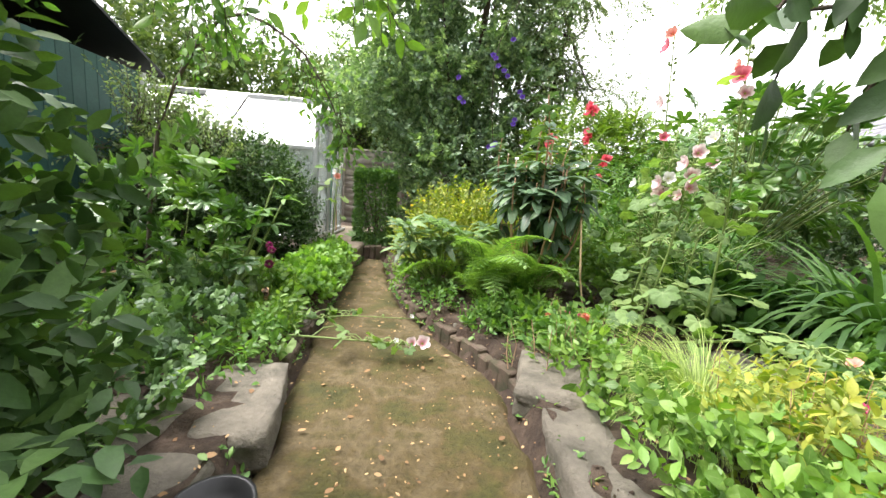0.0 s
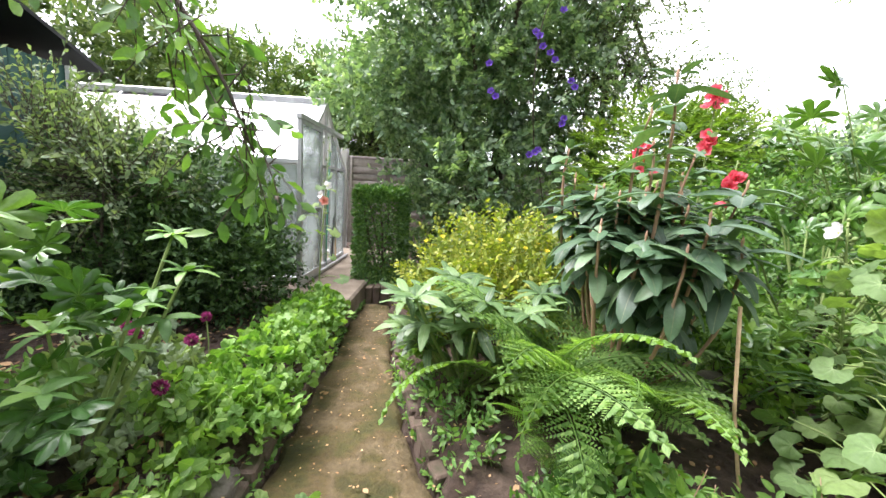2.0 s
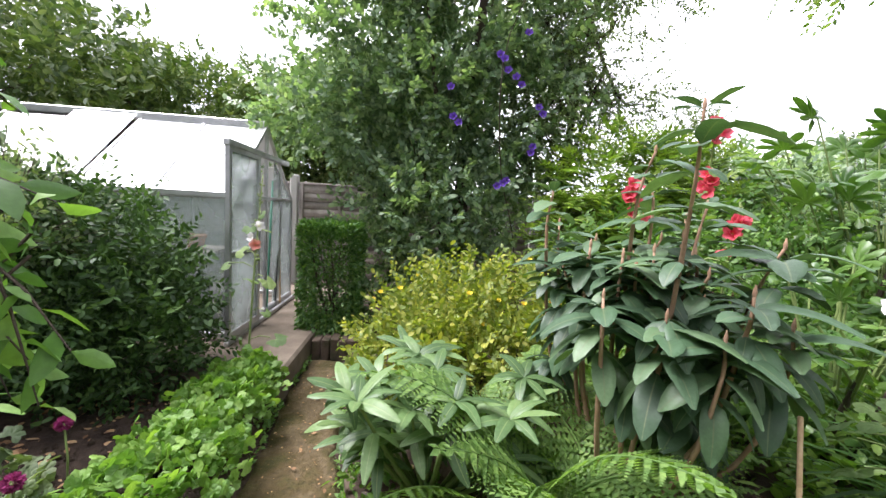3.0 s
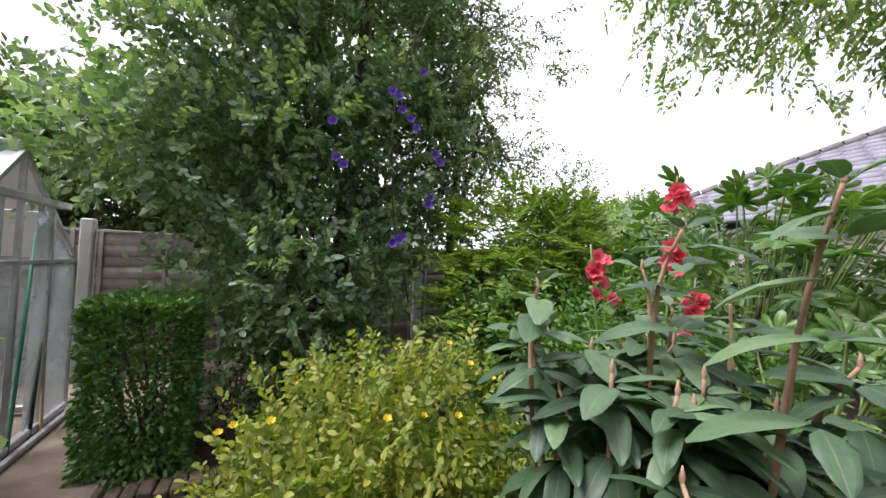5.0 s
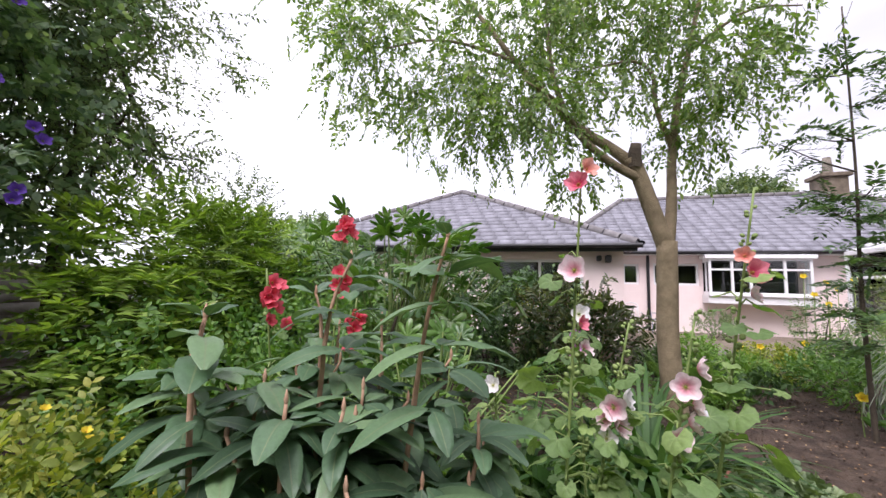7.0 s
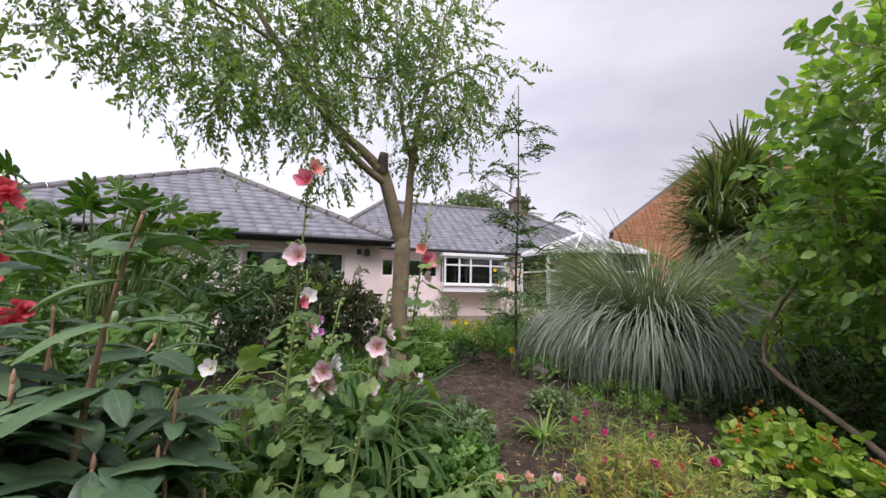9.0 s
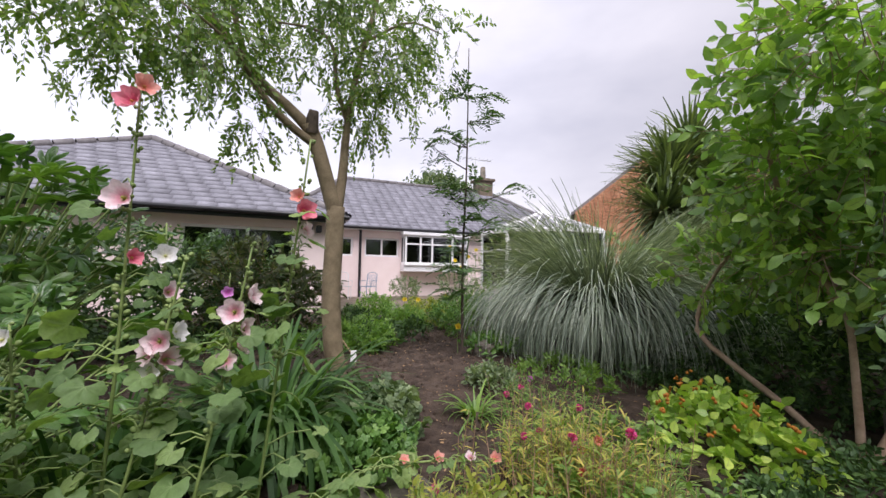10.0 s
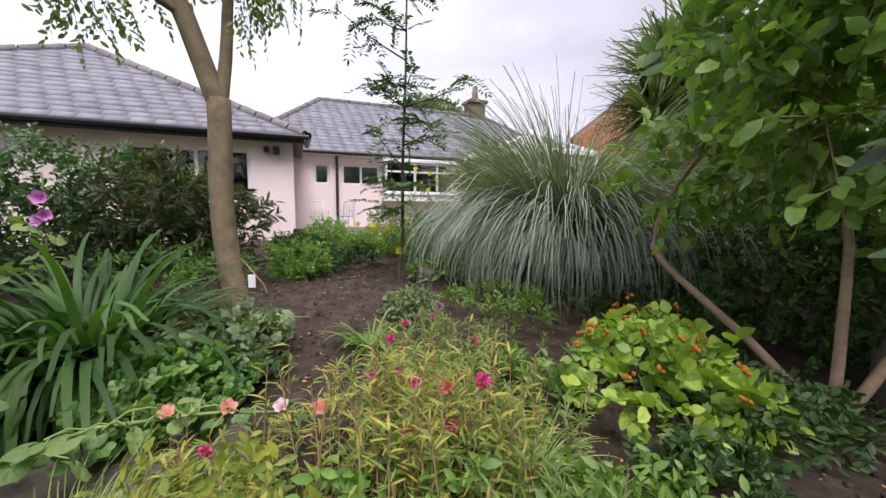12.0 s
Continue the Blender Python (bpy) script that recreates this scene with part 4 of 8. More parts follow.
for a, b in ((W_C[0], W_APEX), (W_C[1], W_APEX), (W_APEX, W_BACK), (M_L, M_R), (M_C[1], M_R), (M_C[0], M_L)):
    a, b = Vector(a), Vector(b)
    k = int((b - a).length / 0.42)
    ridge_me = quick_mesh("ridge_tile", *tube([(0, 0, -0.2), (0, 0, 0.2)], [0.11, 0.125], 8), RIDGE)
    for i in range(k):
        p = a.lerp(b, (i + 0.5) / k)
        part("ridge_tile", ridge_me, house, m=Matrix.Translation(p) @ (b - a).to_track_quat("Z", "Y").to_matrix().to_4x4())
part("gutter", quick_mesh("gutter", *tube([(9.78, 0.84, 2.56), (9.78, 11.8, 2.56)], 0.06, 8), BLACK_PLASTIC), house, "black plastic gutter")
part("fascia", bm_mesh("fascia", box_bm([((9.86, 0.94, 2.42), (9.9, 11.7, 2.6))]), BLACK_PLASTIC), house, "black fascia board")
part("soffit", bm_mesh("soffit", box_bm([((9.91, 0.94, 2.5), (10.198, 11.7, 2.53)), ((14.3, -11.5, 2.74), (14.598, 1.15, 2.77))]), UPVC), house)
part("gutter", quick_mesh("gutter", *tube([(14.2, 1.15, 2.82), (14.2, -11.6, 2.82)], 0.05, 8), BLACK_PLASTIC), house, "dark plastic gutter")
part("gutter_stub", quick_mesh("gutter_stub", *tube([(9.85, 0.84, 2.62), (11.5, 0.84, 2.6)], 0.07, 8), BLACK_PLASTIC), house)
part("downpipe", quick_mesh("downpipe", *tube([(14.5, -0.26, 3.05), (14.5, -0.26, 1.0), (14.5, -0.26, 0.0)], 0.05, 8), BLACK_PLASTIC), house, "black downpipe on the pink wall")
part("security_lamp", bm_mesh("security_lamp", box_bm([((9.98, 1.5, 2.16), (10.198, 1.64, 2.34)), ((10.05, 1.72, 2.2), (10.198, 1.84, 2.34))]), BLACK_PLASTIC, 0.02), house, "black security lamp under the eaves")
ch = part("chimney", bm_mesh("chimney", box_bm([((17.3, -7.7, 4.6), (18.1, -6.9, 6.0)), ((17.2, -7.8, 6.0), (18.2, -6.8, 6.15))]), SLAB, 0.02), house, "weathered chimney stack")
part("chimney_pot", quick_mesh("chimney_pot", *tube([(17.7, -7.3, 6.1), (17.7, -7.3, 6.85)], [0.17, 0.13], 10), STONE), ch)
part("aerial", quick_mesh("aerial", *merge([tube([(17.9, -6.95, 5.6), (17.9, -6.95, 7.4)], 0.025, 4), tube([(17.9, -7.9, 7.3), (17.9, -6.2, 7.3)], 0.02, 4)] +
     [tube([(17.6, y, 7.3), (18.2, y, 7.3)], 0.015, 3) for y in np.linspace(-7.8, -6.3, 7)]), ALU), ch)
patio = thing("patio", "raised stone patio along the bungalow wall", "patio", (0, 0, 0), kind="structure")
part("paving", bm_mesh("paving", box_bm([((9.1, -9.0, -0.1), (14.6, 0.94, 0.3)), ((8.2, -9.0, -0.1), (10.19, 11.0, 0.24))]), SLAB, 0.02), patio)
wall_me = [stone_mesh("wall_stone", 90 + k) for k in range(4)]
for c in range(2):
    for k in range(14):
        part("wall_stone", wall_me[(k + c) % 4], patio, m=pose(8.6, 1.6 - 0.34 * k - 0.15 * c, 0.28 + 0.15 * c, 0, 0, 90) @ Matrix.Diagonal((0.33, 0.22, 0.15, 1)))


# ---- slates: courses on the two front slopes ----
def slate_courses(eave_a, eave_b, top_a, top_b, gauge, width, near):
    """Slates on a sloping trapezium; eave_a to eave_b at the foot, top_a to top_b at the ridge."""
    ea, eb, ta, tb = (np.array(p, float) for p in (eave_a, eave_b, top_a, top_b))
    slope = np.linalg.norm((ta + tb) / 2 - (ea + eb) / 2)
    along = unit(eb - ea)
    nrm = unit(np.cross(along, unit((ta + tb) / 2 - (ea + eb) / 2)))
    nrm = nrm if nrm[2] > 0 else -nrm
    uphill = np.cross(nrm, along)
    uphill = uphill if uphill[2] > 0 else -uphill
    rng = np.random.default_rng(int(slope * 100))
    rows = int(np.dot((ta + tb) / 2 - ea, uphill) / gauge)
    out = []
    for r in range(rows):
        t = r / rows
        a, b = ea + (ta - ea) * t, eb + (tb - eb) * t
        n = int(np.linalg.norm(b - a) / width)
        for k in range(n):
            u = (k + 0.5 * (r % 2)) * width
            if u + width * 0.9 > np.linalg.norm(b - a):
                continue
            o = a + along * (u + width / 2) + nrm * (0.012 + rng.normal(0, 0.002))
            out.append((o, along, uphill, nrm, rng.normal(0, 0.01)))
    out.sort(key=lambda s: np.linalg.norm(s[0] - near))
    return out


def slate_box(width, length):
    w, h = width * 0.4985, 0.006
    v = [(-w, -0.02, 0.006), (w, -0.02, 0.006), (w, length, 0.0), (-w, length, 0.0)]
    v += [(x, y, z - h) for x, y, z in v]
    return np.array(v), np.array([[0, 1, 2, 3], [4, 7, 6, 5], [0, 4, 5, 1], [1, 5, 6, 2], [2, 6, 7, 3], [3, 7, 4, 0]])


for spec in ((W_C[0], W_C[1], W_APEX, W_APEX, 0.24, 0.42, (10, 1, 2.8)), (M_C[0], M_C[1], M_L, M_R, 0.24, 0.42, (14, 0, 3))):
    sv, sf = slate_box(spec[5], spec[4] * 1.1)
    slate_me = quick_mesh("slate", sv, sf, SLATE)
    items = slate_courses(*spec)
    for o, ax, ay, az, tw in items[:260]:
        m = Matrix(((ax[0], ay[0], az[0], o[0]), (ax[1], ay[1], az[1], o[1]), (ax[2], ay[2], az[2], o[2]), (0, 0, 0, 1)))
        part("slate", slate_me, house, m=m @ pose(0, 0, 0, 0, 0, math.degrees(tw)))
    rest = [(np.array([o + x * ax + y * ay + z * az for x, y, z in sv]), sf) for o, ax, ay, az, tw in items[260:]]
    if rest:
        tagged(part("slates", quick_mesh("slates", *merge(rest), SLATE), house), kind="stuff")

# ---- conservatory and neighbours ----
cons = thing("conservatory", "white octagonal conservatory with a ribbed glass roof", "conservatory", (10.6, -5.9, 0.15), kind="structure")
ring = [(2.1 * math.cos(a), 2.1 * math.sin(a)) for a in np.arange(8) * math.pi / 4 + math.pi / 8]
for k in range(8):
    (x0, y0), (x1, y1) = ring[k], ring[(k + 1) % 8]
    bar("post", (x0, y0, 0), (x0, y0, 2.5), 0.09, UPVC, cons)
    bar("eave_beam", (x0, y0, 2.5), (x1, y1, 2.5), 0.12, UPVC, cons)
    bar("roof_rib", (x0, y0, 2.55), (0, 0, 3.34), 0.07, UPVC, cons)
    bar("roof_rib", ((x0 + x1) / 2, (y0 + y1) / 2, 2.55), (0, 0, 3.34), 0.05, UPVC, cons)
    bar("mid_rail", (x0, y0, 1.9), (x1, y1, 1.9), 0.06, UPVC, cons)
    pane("roof_pane", [(x0, y0, 2.53), (x1, y1, 2.53), (0, 0, 3.31)], POLY_ROOF, cons)
    pane("glass_pane", [(x0, y0, 0.7), (x1, y1, 0.7), (x1, y1, 2.48), (x0, y0, 2.48)], GLASS, cons).visible_shadow = False
    pane("low_wall", [(x0, y0, 0), (x1, y1, 0), (x1, y1, 0.7), (x0, y0, 0.7)], RENDER_WALL, cons, thick=0.1)
part("finial", quick_mesh("finial", *tube([(0, 0, 3.3), (0, 0, 3.5)], [0.08, 0.03], 8), UPVC), cons)
barn = thing("brick_house", "orange brick house gable with a dark verge", "house", (16.0, -12.1, 0), kind="structure")
barn.rotation_euler = (0, 0, radians(-41))
pane("gable_wall", [(0, 0, -0.2), (0, -11.0, -0.2), (0, -11.0, 4.6), (0, -5.5, 8.9), (0, 0, 4.6)], ORANGE_BRICK, barn, thick=0.25)
pane("side_wall", [(0.3, 0, -0.2), (9, 0, -0.2), (9, 0, 4.5), (0.3, 0, 4.5)], ORANGE_BRICK, barn, thick=0.2)
pane("roof", [(-0.1, 0.1, 4.52), (9, 0.1, 4.52), (9, -5.5, 8.98), (-0.1, -5.5, 8.98)], RIDGE, barn, "dark tiled roof", thick=-0.14)
pane("roof", [(-0.1, -11.1, 4.52), (9, -11.1, 4.52), (9, -5.5, 8.98), (-0.1, -5.5, 8.98)], RIDGE, barn, "dark tiled roof", thick=0.14)
brick_v = np.array([(x, y, z) for x in (-0.006, 0.0) for y in (-0.105, 0.105) for z in (-0.03, 0.03)])
brick_f = np.array([[0, 1, 3, 2], [0, 4, 5, 1], [1, 5, 7, 3], [3, 7, 6, 2], [2, 6, 4, 0]])
courses = []
for r in range(50):
    z = 4.0 + 0.075 * r + 0.04
    lo, hi = (-0.05, -10.9) if z < 4.6 else (-(z - 4.6) / 4.3 * 5.5 - 0.1, -11 + (z - 4.6) / 4.3 * 5.5 + 0.1)
    y = lo - 0.11 * (1 + r % 2)
    while y - 0.11 > hi:
        courses.append((brick_v + [-0.252, y, z], brick_f))
        y -= 0.225
tagged(part("bricks", quick_mesh("bricks", *merge(courses), ORANGE_BRICK), barn), kind="stuff")
far_house = thing("distant_house", "distant house with a pale tiled roof behind the fence", "house", (16, 17.2, 0), kind="structure")
pane("roof", [(-1.2, 4.0, 2.3), (-1.2, -2.6, 2.3), (1.8, -1.6, 4.4), (1.8, 3.0, 4.4)], FAR_TILE, far_house, thick=0.12)
for k in range(9):
    t = k / 9
    bar("tile_course", (-1.2 + 3.0 * t - 0.05, 4.0 - 1.0 * t, 2.36 + 2.1 * t), (-1.2 + 3.0 * t - 0.05, -2.6 + 1.0 * t, 2.36 + 2.1 * t), 0.06, FAR_TILE, far_house)
part("walls", bm_mesh("walls", box_bm([((-0.8, -2.2, -0.1), (6, 3.6, 2.3))]), RENDER_WALL), far_house)


def garden_chair(name, label, at, rz, material):
    e = thing(name, label, "garden chair", at)
    e.rotation_euler = (0, 0, radians(rz))
    for x in (-0.2, 0.2):
        part("front_leg", quick_mesh("front_leg", *tube([(x, -0.22, 0), (x, -0.2, 0.44)], 0.014, 6), material), e)
        part("back_leg", quick_mesh("back_leg", *tube([(x, 0.26, 0), (x, 0.2, 0.44), (x * 0.95, 0.27, 0.9)], 0.014, 6), material), e)
    part("seat", bm_mesh("seat", box_bm([((-0.22, -0.22 + 0.075 * k, 0.43), (0.22, -0.17 + 0.075 * k, 0.45)) for k in range(6)]), material), e)
    th = np.linspace(0, math.pi, 9)
    part("back_hoop", quick_mesh("back_hoop", *tube([(-0.2 * math.cos(a), 0.26, 0.84 + 0.12 * math.sin(a)) for a in th], 0.014, 6), material), e)
    for x in np.linspace(-0.15, 0.15, 6):
        part("back_spindle", quick_mesh("back_spindle", *tube([(x, 0.2, 0.45), (x, 0.26, 0.88)], 0.008, 5), material), e)
    for x in (-0.24, 0.24):
        part("armrest", quick_mesh("armrest", *tube([(x, -0.2, 0.44), (x, -0.2, 0.64), (x, 0.22, 0.66)], 0.012, 5), material), e)


garden_chair("garden_chair", "white painted metal garden chair on the patio", (13.6, 0.42, 0.3), 70, WHITE_METAL)
garden_chair("garden_chair", "blue grey metal garden chair on the patio", (13.5, -0.42, 0.3), 110, BLUE_METAL)

# ---- planting helpers ----
def ground_z(x, y):
    return float(bed_height(x, y))


def frame_of(x, up):
    x = unit(np.asarray(x, float))
    y = unit(np.cross(up, x) + 1e-6)
    return x, y, np.cross(x, y)


def leaf_parts(name, meshes, parent, pos, ahead, up, size, label=""):
    """Leaves that can be told apart: one object each, on shared meshes."""
    for i in range(len(pos)):
        x, y, z = frame_of(ahead[i], up[i])
        s = float(size[i])
        m = Matrix(((x[0] * s, y[0] * s, z[0] * s, pos[i][0]), (x[1] * s, y[1] * s, z[1] * s, pos[i][1]), (x[2] * s, y[2] * s, z[2] * s, pos[i][2]), (0, 0, 0, 1)))
        part(name, meshes[i % len(meshes)], parent, label, m)


def single(name, template, material):
    return quick_mesh(name, template[0], template[1], material, template[2], smooth=True)


def bloom_mesh(name, material, seed=0, petals=5, cup=0.7, ruffle=0.15, heart=None):
    """An open mallow-like flower of radius 1 that faces +z."""
    rng = np.random.default_rng(seed)
    s, rings = petals * 5, (0.0, 0.18, 0.5, 0.82, 1.0)
    v, rib, f = [], [], []
    for i, r in enumerate(rings):
        for k in range(s):
            a = 2 * math.pi * k / s
            lobe = 1 - 0.24 * (1 - abs(math.sin(petals * a / 2))) * (r > 0.6)
            z = cup * r ** 1.6 + ruffle * r * math.sin(a * petals * 1.5 + i) + rng.normal(0, 0.02) * r
            v.append((r * lobe * math.cos(a), r * lobe * math.sin(a), z))
            rib.append(r)
    for i in range(len(rings) - 1):
        for k in range(s):
            q = [i * s + k, i * s + (k + 1) % s, (i + 1) * s + (k + 1) % s, (i + 1) * s + k]
            f += [[q[0], q[1], q[2]], [q[0], q[2], q[3]]]
    n0 = len(v)
    kv, kf = tube([(0, 0, 0.0), (0, 0, 0.22), (0, 0, 0.32)], [0.07, 0.09, 0.02], 6)
    return quick_mesh(name, np.vstack([v, kv]), np.vstack([f, kf + n0]), material, np.r_[rib, np.zeros(len(kv))], smooth=True)


BLOOMS = {k: [bloom_mesh("bloom", m, s) for s in (1, 2, 3)] for k, m in
          (("pink", P_PINK), ("deep", P_DEEP), ("red", P_RED), ("coral", P_CORAL), ("mauve", P_MAUVE), ("white", P_WHITE), ("purple", P_PURPLE), ("yellow", P_YELLOW), ("magenta", P_MAGENTA))}
BUD = quick_mesh("bud", *tube([(0, 0, 0), (0, 0, 0.4), (0, 0, 0.9), (0, 0, 1.1)], [0.2, 0.5, 0.4, 0.05], 7), GREEN_STEM, smooth=True)
HH_LEAF = [single("leaf", leaf_lobed(5, d, teeth=0.07, seed=s), L_HOLLYHOCK) for d, s in ((0.14, 1), (0.2, 2), (0.1, 3))]


def put(name, me, parent, at, facing, size, roll=0.0, label=""):
    q = Vector(facing).to_track_quat("Z", "Y").to_matrix().to_4x4()
    return part(name, me, parent, label, Matrix.Translation(at) @ q @ pose(0, 0, 0, 0, 0, roll) @ Matrix.Diagonal((size, size, size, 1)))


def hollyhock(label, stem, flowers, leaves=22, seed=0, r=0.0085, leaf_size=0.18, buds=30, group="hollyhocks"):
    """A tall stalk along the given line, lobed leaves, and blooms of (share of its length, way it faces, kind, radius)."""
    rng = np.random.default_rng(seed)
    base = np.array(stem[0], float)
    e = thing("hollyhock", label, "hollyhock", tuple(base), group)
    p = np.array(stem, float) - base
    t = np.linspace(0, 1, len(p))
    tt = np.linspace(0, 1, 14)
    line = np.stack([np.interp(tt, t, p[:, k]) for k in range(3)], 1)
    part("stalk", quick_mesh("stalk", *tube(line, np.linspace(r, r * 0.45, 14), 7), GREEN_STEM, smooth=True), e)

    def along(s):
        return np.array([np.interp(s, tt, line[:, k]) for k in range(3)])
    pos, ahead, up, size = [], [], [], []
    for k in range(leaves):
        s = rng.uniform(0.1, 0.88) ** 1.05
        q, a = along(s), rng.uniform(0, 2 * math.pi)
        ln = rng.uniform(0.08, 0.22) * (1.2 - s)
        out = np.array([math.cos(a), math.sin(a), 0.25])
        tip = q + out * ln
        if tip[2] + base[2] < 0.05:
            tip[2] = 0.08 - base[2] + 0.05
        part("leaf_stalk", quick_mesh("leaf_stalk", *tube([q, (q + tip) / 2 + [0, 0, 0.02], tip], 0.0035, 4, False), GREEN_STEM), e)
        pos.append(tip), ahead.append(out + [0, 0, rng.uniform(-1.2, -0.25)]), up.append(np.array([0, 0, 1.0]) + rng.normal(0, 0.42, 3))
        size.append(leaf_size * rng.uniform(0.45, 1.1) * (1.15 - 0.7 * s))
    leaf_parts("leaf", HH_LEAF, e, pos, ahead, up, size)
    for k in range(buds):
        s = rng.uniform(0.5, 1.0)
        a = rng.uniform(0, 2 * math.pi)
        put("bud", BUD, e, along(s) + 0.012 * np.array([math.cos(a), math.sin(a), 0]), (math.cos(a), math.sin(a), 0.8), rng.uniform(0.013, 0.024) * (1.3 - 0.5 * s))
    for k, (s, face, kind, rad) in enumerate(flowers):
        for q in range(2 if kind == "red" else 0):
            put("bloom", BLOOMS[kind][(k + q) % 3], e, along(s - 0.02 * q) + 0.03 * np.array(face) + rng.normal(0, 0.022, 3), np.array(face) + rng.normal(0, 0.5, 3), rad * 0.75, 70 * q)
        put("bloom", BLOOMS[kind][k % 3], e, along(s) + 0.03 * np.array(face), face, rad * 0.82, 40 * k)
    return e


def frond_mesh(seed=0, pairs=22, arch=1.1):
    """A fern frond of length 1 along x: an arching rib with leaflets that taper to the tip."""
    rng = np.random.default_rng(seed)
    t = np.linspace(0.0, 1, pairs)
    ang = 0.95 - arch * t ** 1.1
    x, z = np.cumsum(np.cos(ang)) / pairs, np.cumsum(np.sin(ang)) / pairs
    rib = np.c_[x, 0 * x, z]
    rv, rf = tube(rib, np.linspace(0.007, 0.002, pairs), 4, False)
    pos, ahead, up, size = [], [], [], []
    for i in range(2, pairs):
        ln = 0.21 * math.sin(math.pi * min(1, 0.12 + 0.95 * t[i])) ** 0.8 + 0.012
        d = rib[min(i + 1, pairs - 1)] - rib[i - 1]
        d = d / np.linalg.norm(d)
        for s in (-1, 1):
            way = np.array([0.35 * d[0], s, 0.35 * d[2] - 0.12]) + rng.normal(0, 0.05, 3)
            way /= np.linalg.norm(way)
            nl = 8
            for k in range(nl):
                u = (k + 0.5) / nl
                for w in (-1, 1):
                    pos.append(rib[i] + way * ln * u)
                    ahead.append(way * 0.6 + w * d * 0.8)
                    up.append((0, 0, 1.0))
                    size.append(0.036 * (1.08 - u) + 0.007)
    v, f, r = strew(leaf_small(0.55), np.array(pos), np.array(ahead), np.array(up), np.array(size))
    return quick_mesh("frond", np.vstack([v, rv]), np.vstack([f, rf + len(v)]), L_FERN, np.r_[r, np.zeros(len(rv))])


FRONDS = [frond_mesh(s, arch=a) for s, a in ((1, 1.55), (2, 1.9), (3, 2.25))]


def fern(at, n, length, seed=0, spread=(0, 360), label="green fern with arching fronds beside the path"):
    rng = np.random.default_rng(seed)
    e = thing("fern", label, "fern", (*at, ground_z(*at)), "ferns")
    for k in range(n):
        a = radians(spread[0] + (spread[1] - spread[0]) * (k + rng.uniform(-0.3, 0.3)) / n)
        s = length * rng.uniform(0.7, 1.12)
        part("frond", FRONDS[k % 3], e, m=pose(0.03 * math.cos(a), 0.03 * math.sin(a), 0, rng.normal(0, 16), rng.uniform(-46, -12), math.degrees(a)) @ Matrix.Diagonal((s, s, s, 1)))


def clump(name, label, at, n, length, width, material, seed=0, bend=(0.6, 1.8), lean=(0.1, 0.9), category="grass", base=0.08, group="", separate=False):
    """Strap leaves or grass blades that rise from one foot and bend over."""
    rng = np.random.default_rng(seed)
    e = thing(name, label, category, (*at, ground_z(*at)), group)
    groups = []
    for b in np.linspace(bend[0], bend[1], 5):
        k = n // 5
        a = rng.uniform(0, 2 * math.pi, k)
        tilt = rng.uniform(lean[0], lean[1], k)
        d = np.c_[np.cos(a) * np.sin(tilt), np.sin(a) * np.sin(tilt), np.cos(tilt)]
        up = np.c_[-np.cos(a) * np.cos(tilt), -np.sin(a) * np.cos(tilt), np.sin(tilt)] + rng.normal(0, 0.18, (k, 3))
        rr = base * np.sqrt(rng.random(k))
        pos = np.c_[np.cos(a) * rr, np.sin(a) * rr, np.full(k, -0.02)]
        if separate:
            leaf_parts("leaf", [single("leaf", blade(8, b, width / length), material)], e, pos, d, up, length * rng.uniform(0.55, 1.1, k))
            continue
        groups.append(strew(blade(8, b, 1.0), pos, d, up, length * rng.uniform(0.55, 1.1, k), np.full(k, width) * rng.uniform(0.7, 1.2, k)))
    if groups:
        tagged(part("blades", leaf_mesh("blades", material, *groups), e), kind="stuff")
    return e


def tree(name, label, at, trunk, branches, sprays_at, leaf, material, bark, per, length, size, seed, droop=0.0, up=0.2, jitter=0.35, twig=0.0, category="tree"):
    """trunk and branches are lists of (points, radii) from the foot; sprays_at are places and outward ways of leafy twigs."""
    rng = np.random.default_rng(seed)
    e = thing(name, label, category, at)
    part("trunk", quick_mesh("trunk", *tube(*trunk, 12), bark, smooth=True), e)
    for pts, rad in branches:
        part("limb", quick_mesh("limb", *tube(pts, rad, 8), bark, smooth=True), e)
    lv, tw = sprays(rng, *sprays_at, leaf, per, length, size, up, droop, jitter=jitter, twig=twig)
    part("crown", leaf_mesh("crown", material, lv), e)
    if tw:
        tagged(part("twigs", quick_mesh("twigs", *tw, bark), e), kind="stuff")
    return e


def curve(points, n=10):
    p = np.array(points, float)
    t = np.linspace(0, len(p) - 1, n)
    i = np.clip(t.astype(int), 0, len(p) - 2)
    u = (t - i)[:, None]
    m = np.gradient(p, axis=0)
    h = 2 * u ** 3 - 3 * u ** 2 + 1, u ** 3 - 2 * u ** 2 + u, -2 * u ** 3 + 3 * u ** 2, u ** 3 - u ** 2
    return h[0] * p[i] + h[1] * m[i] + h[2] * p[i + 1] + h[3] * m[i + 1]


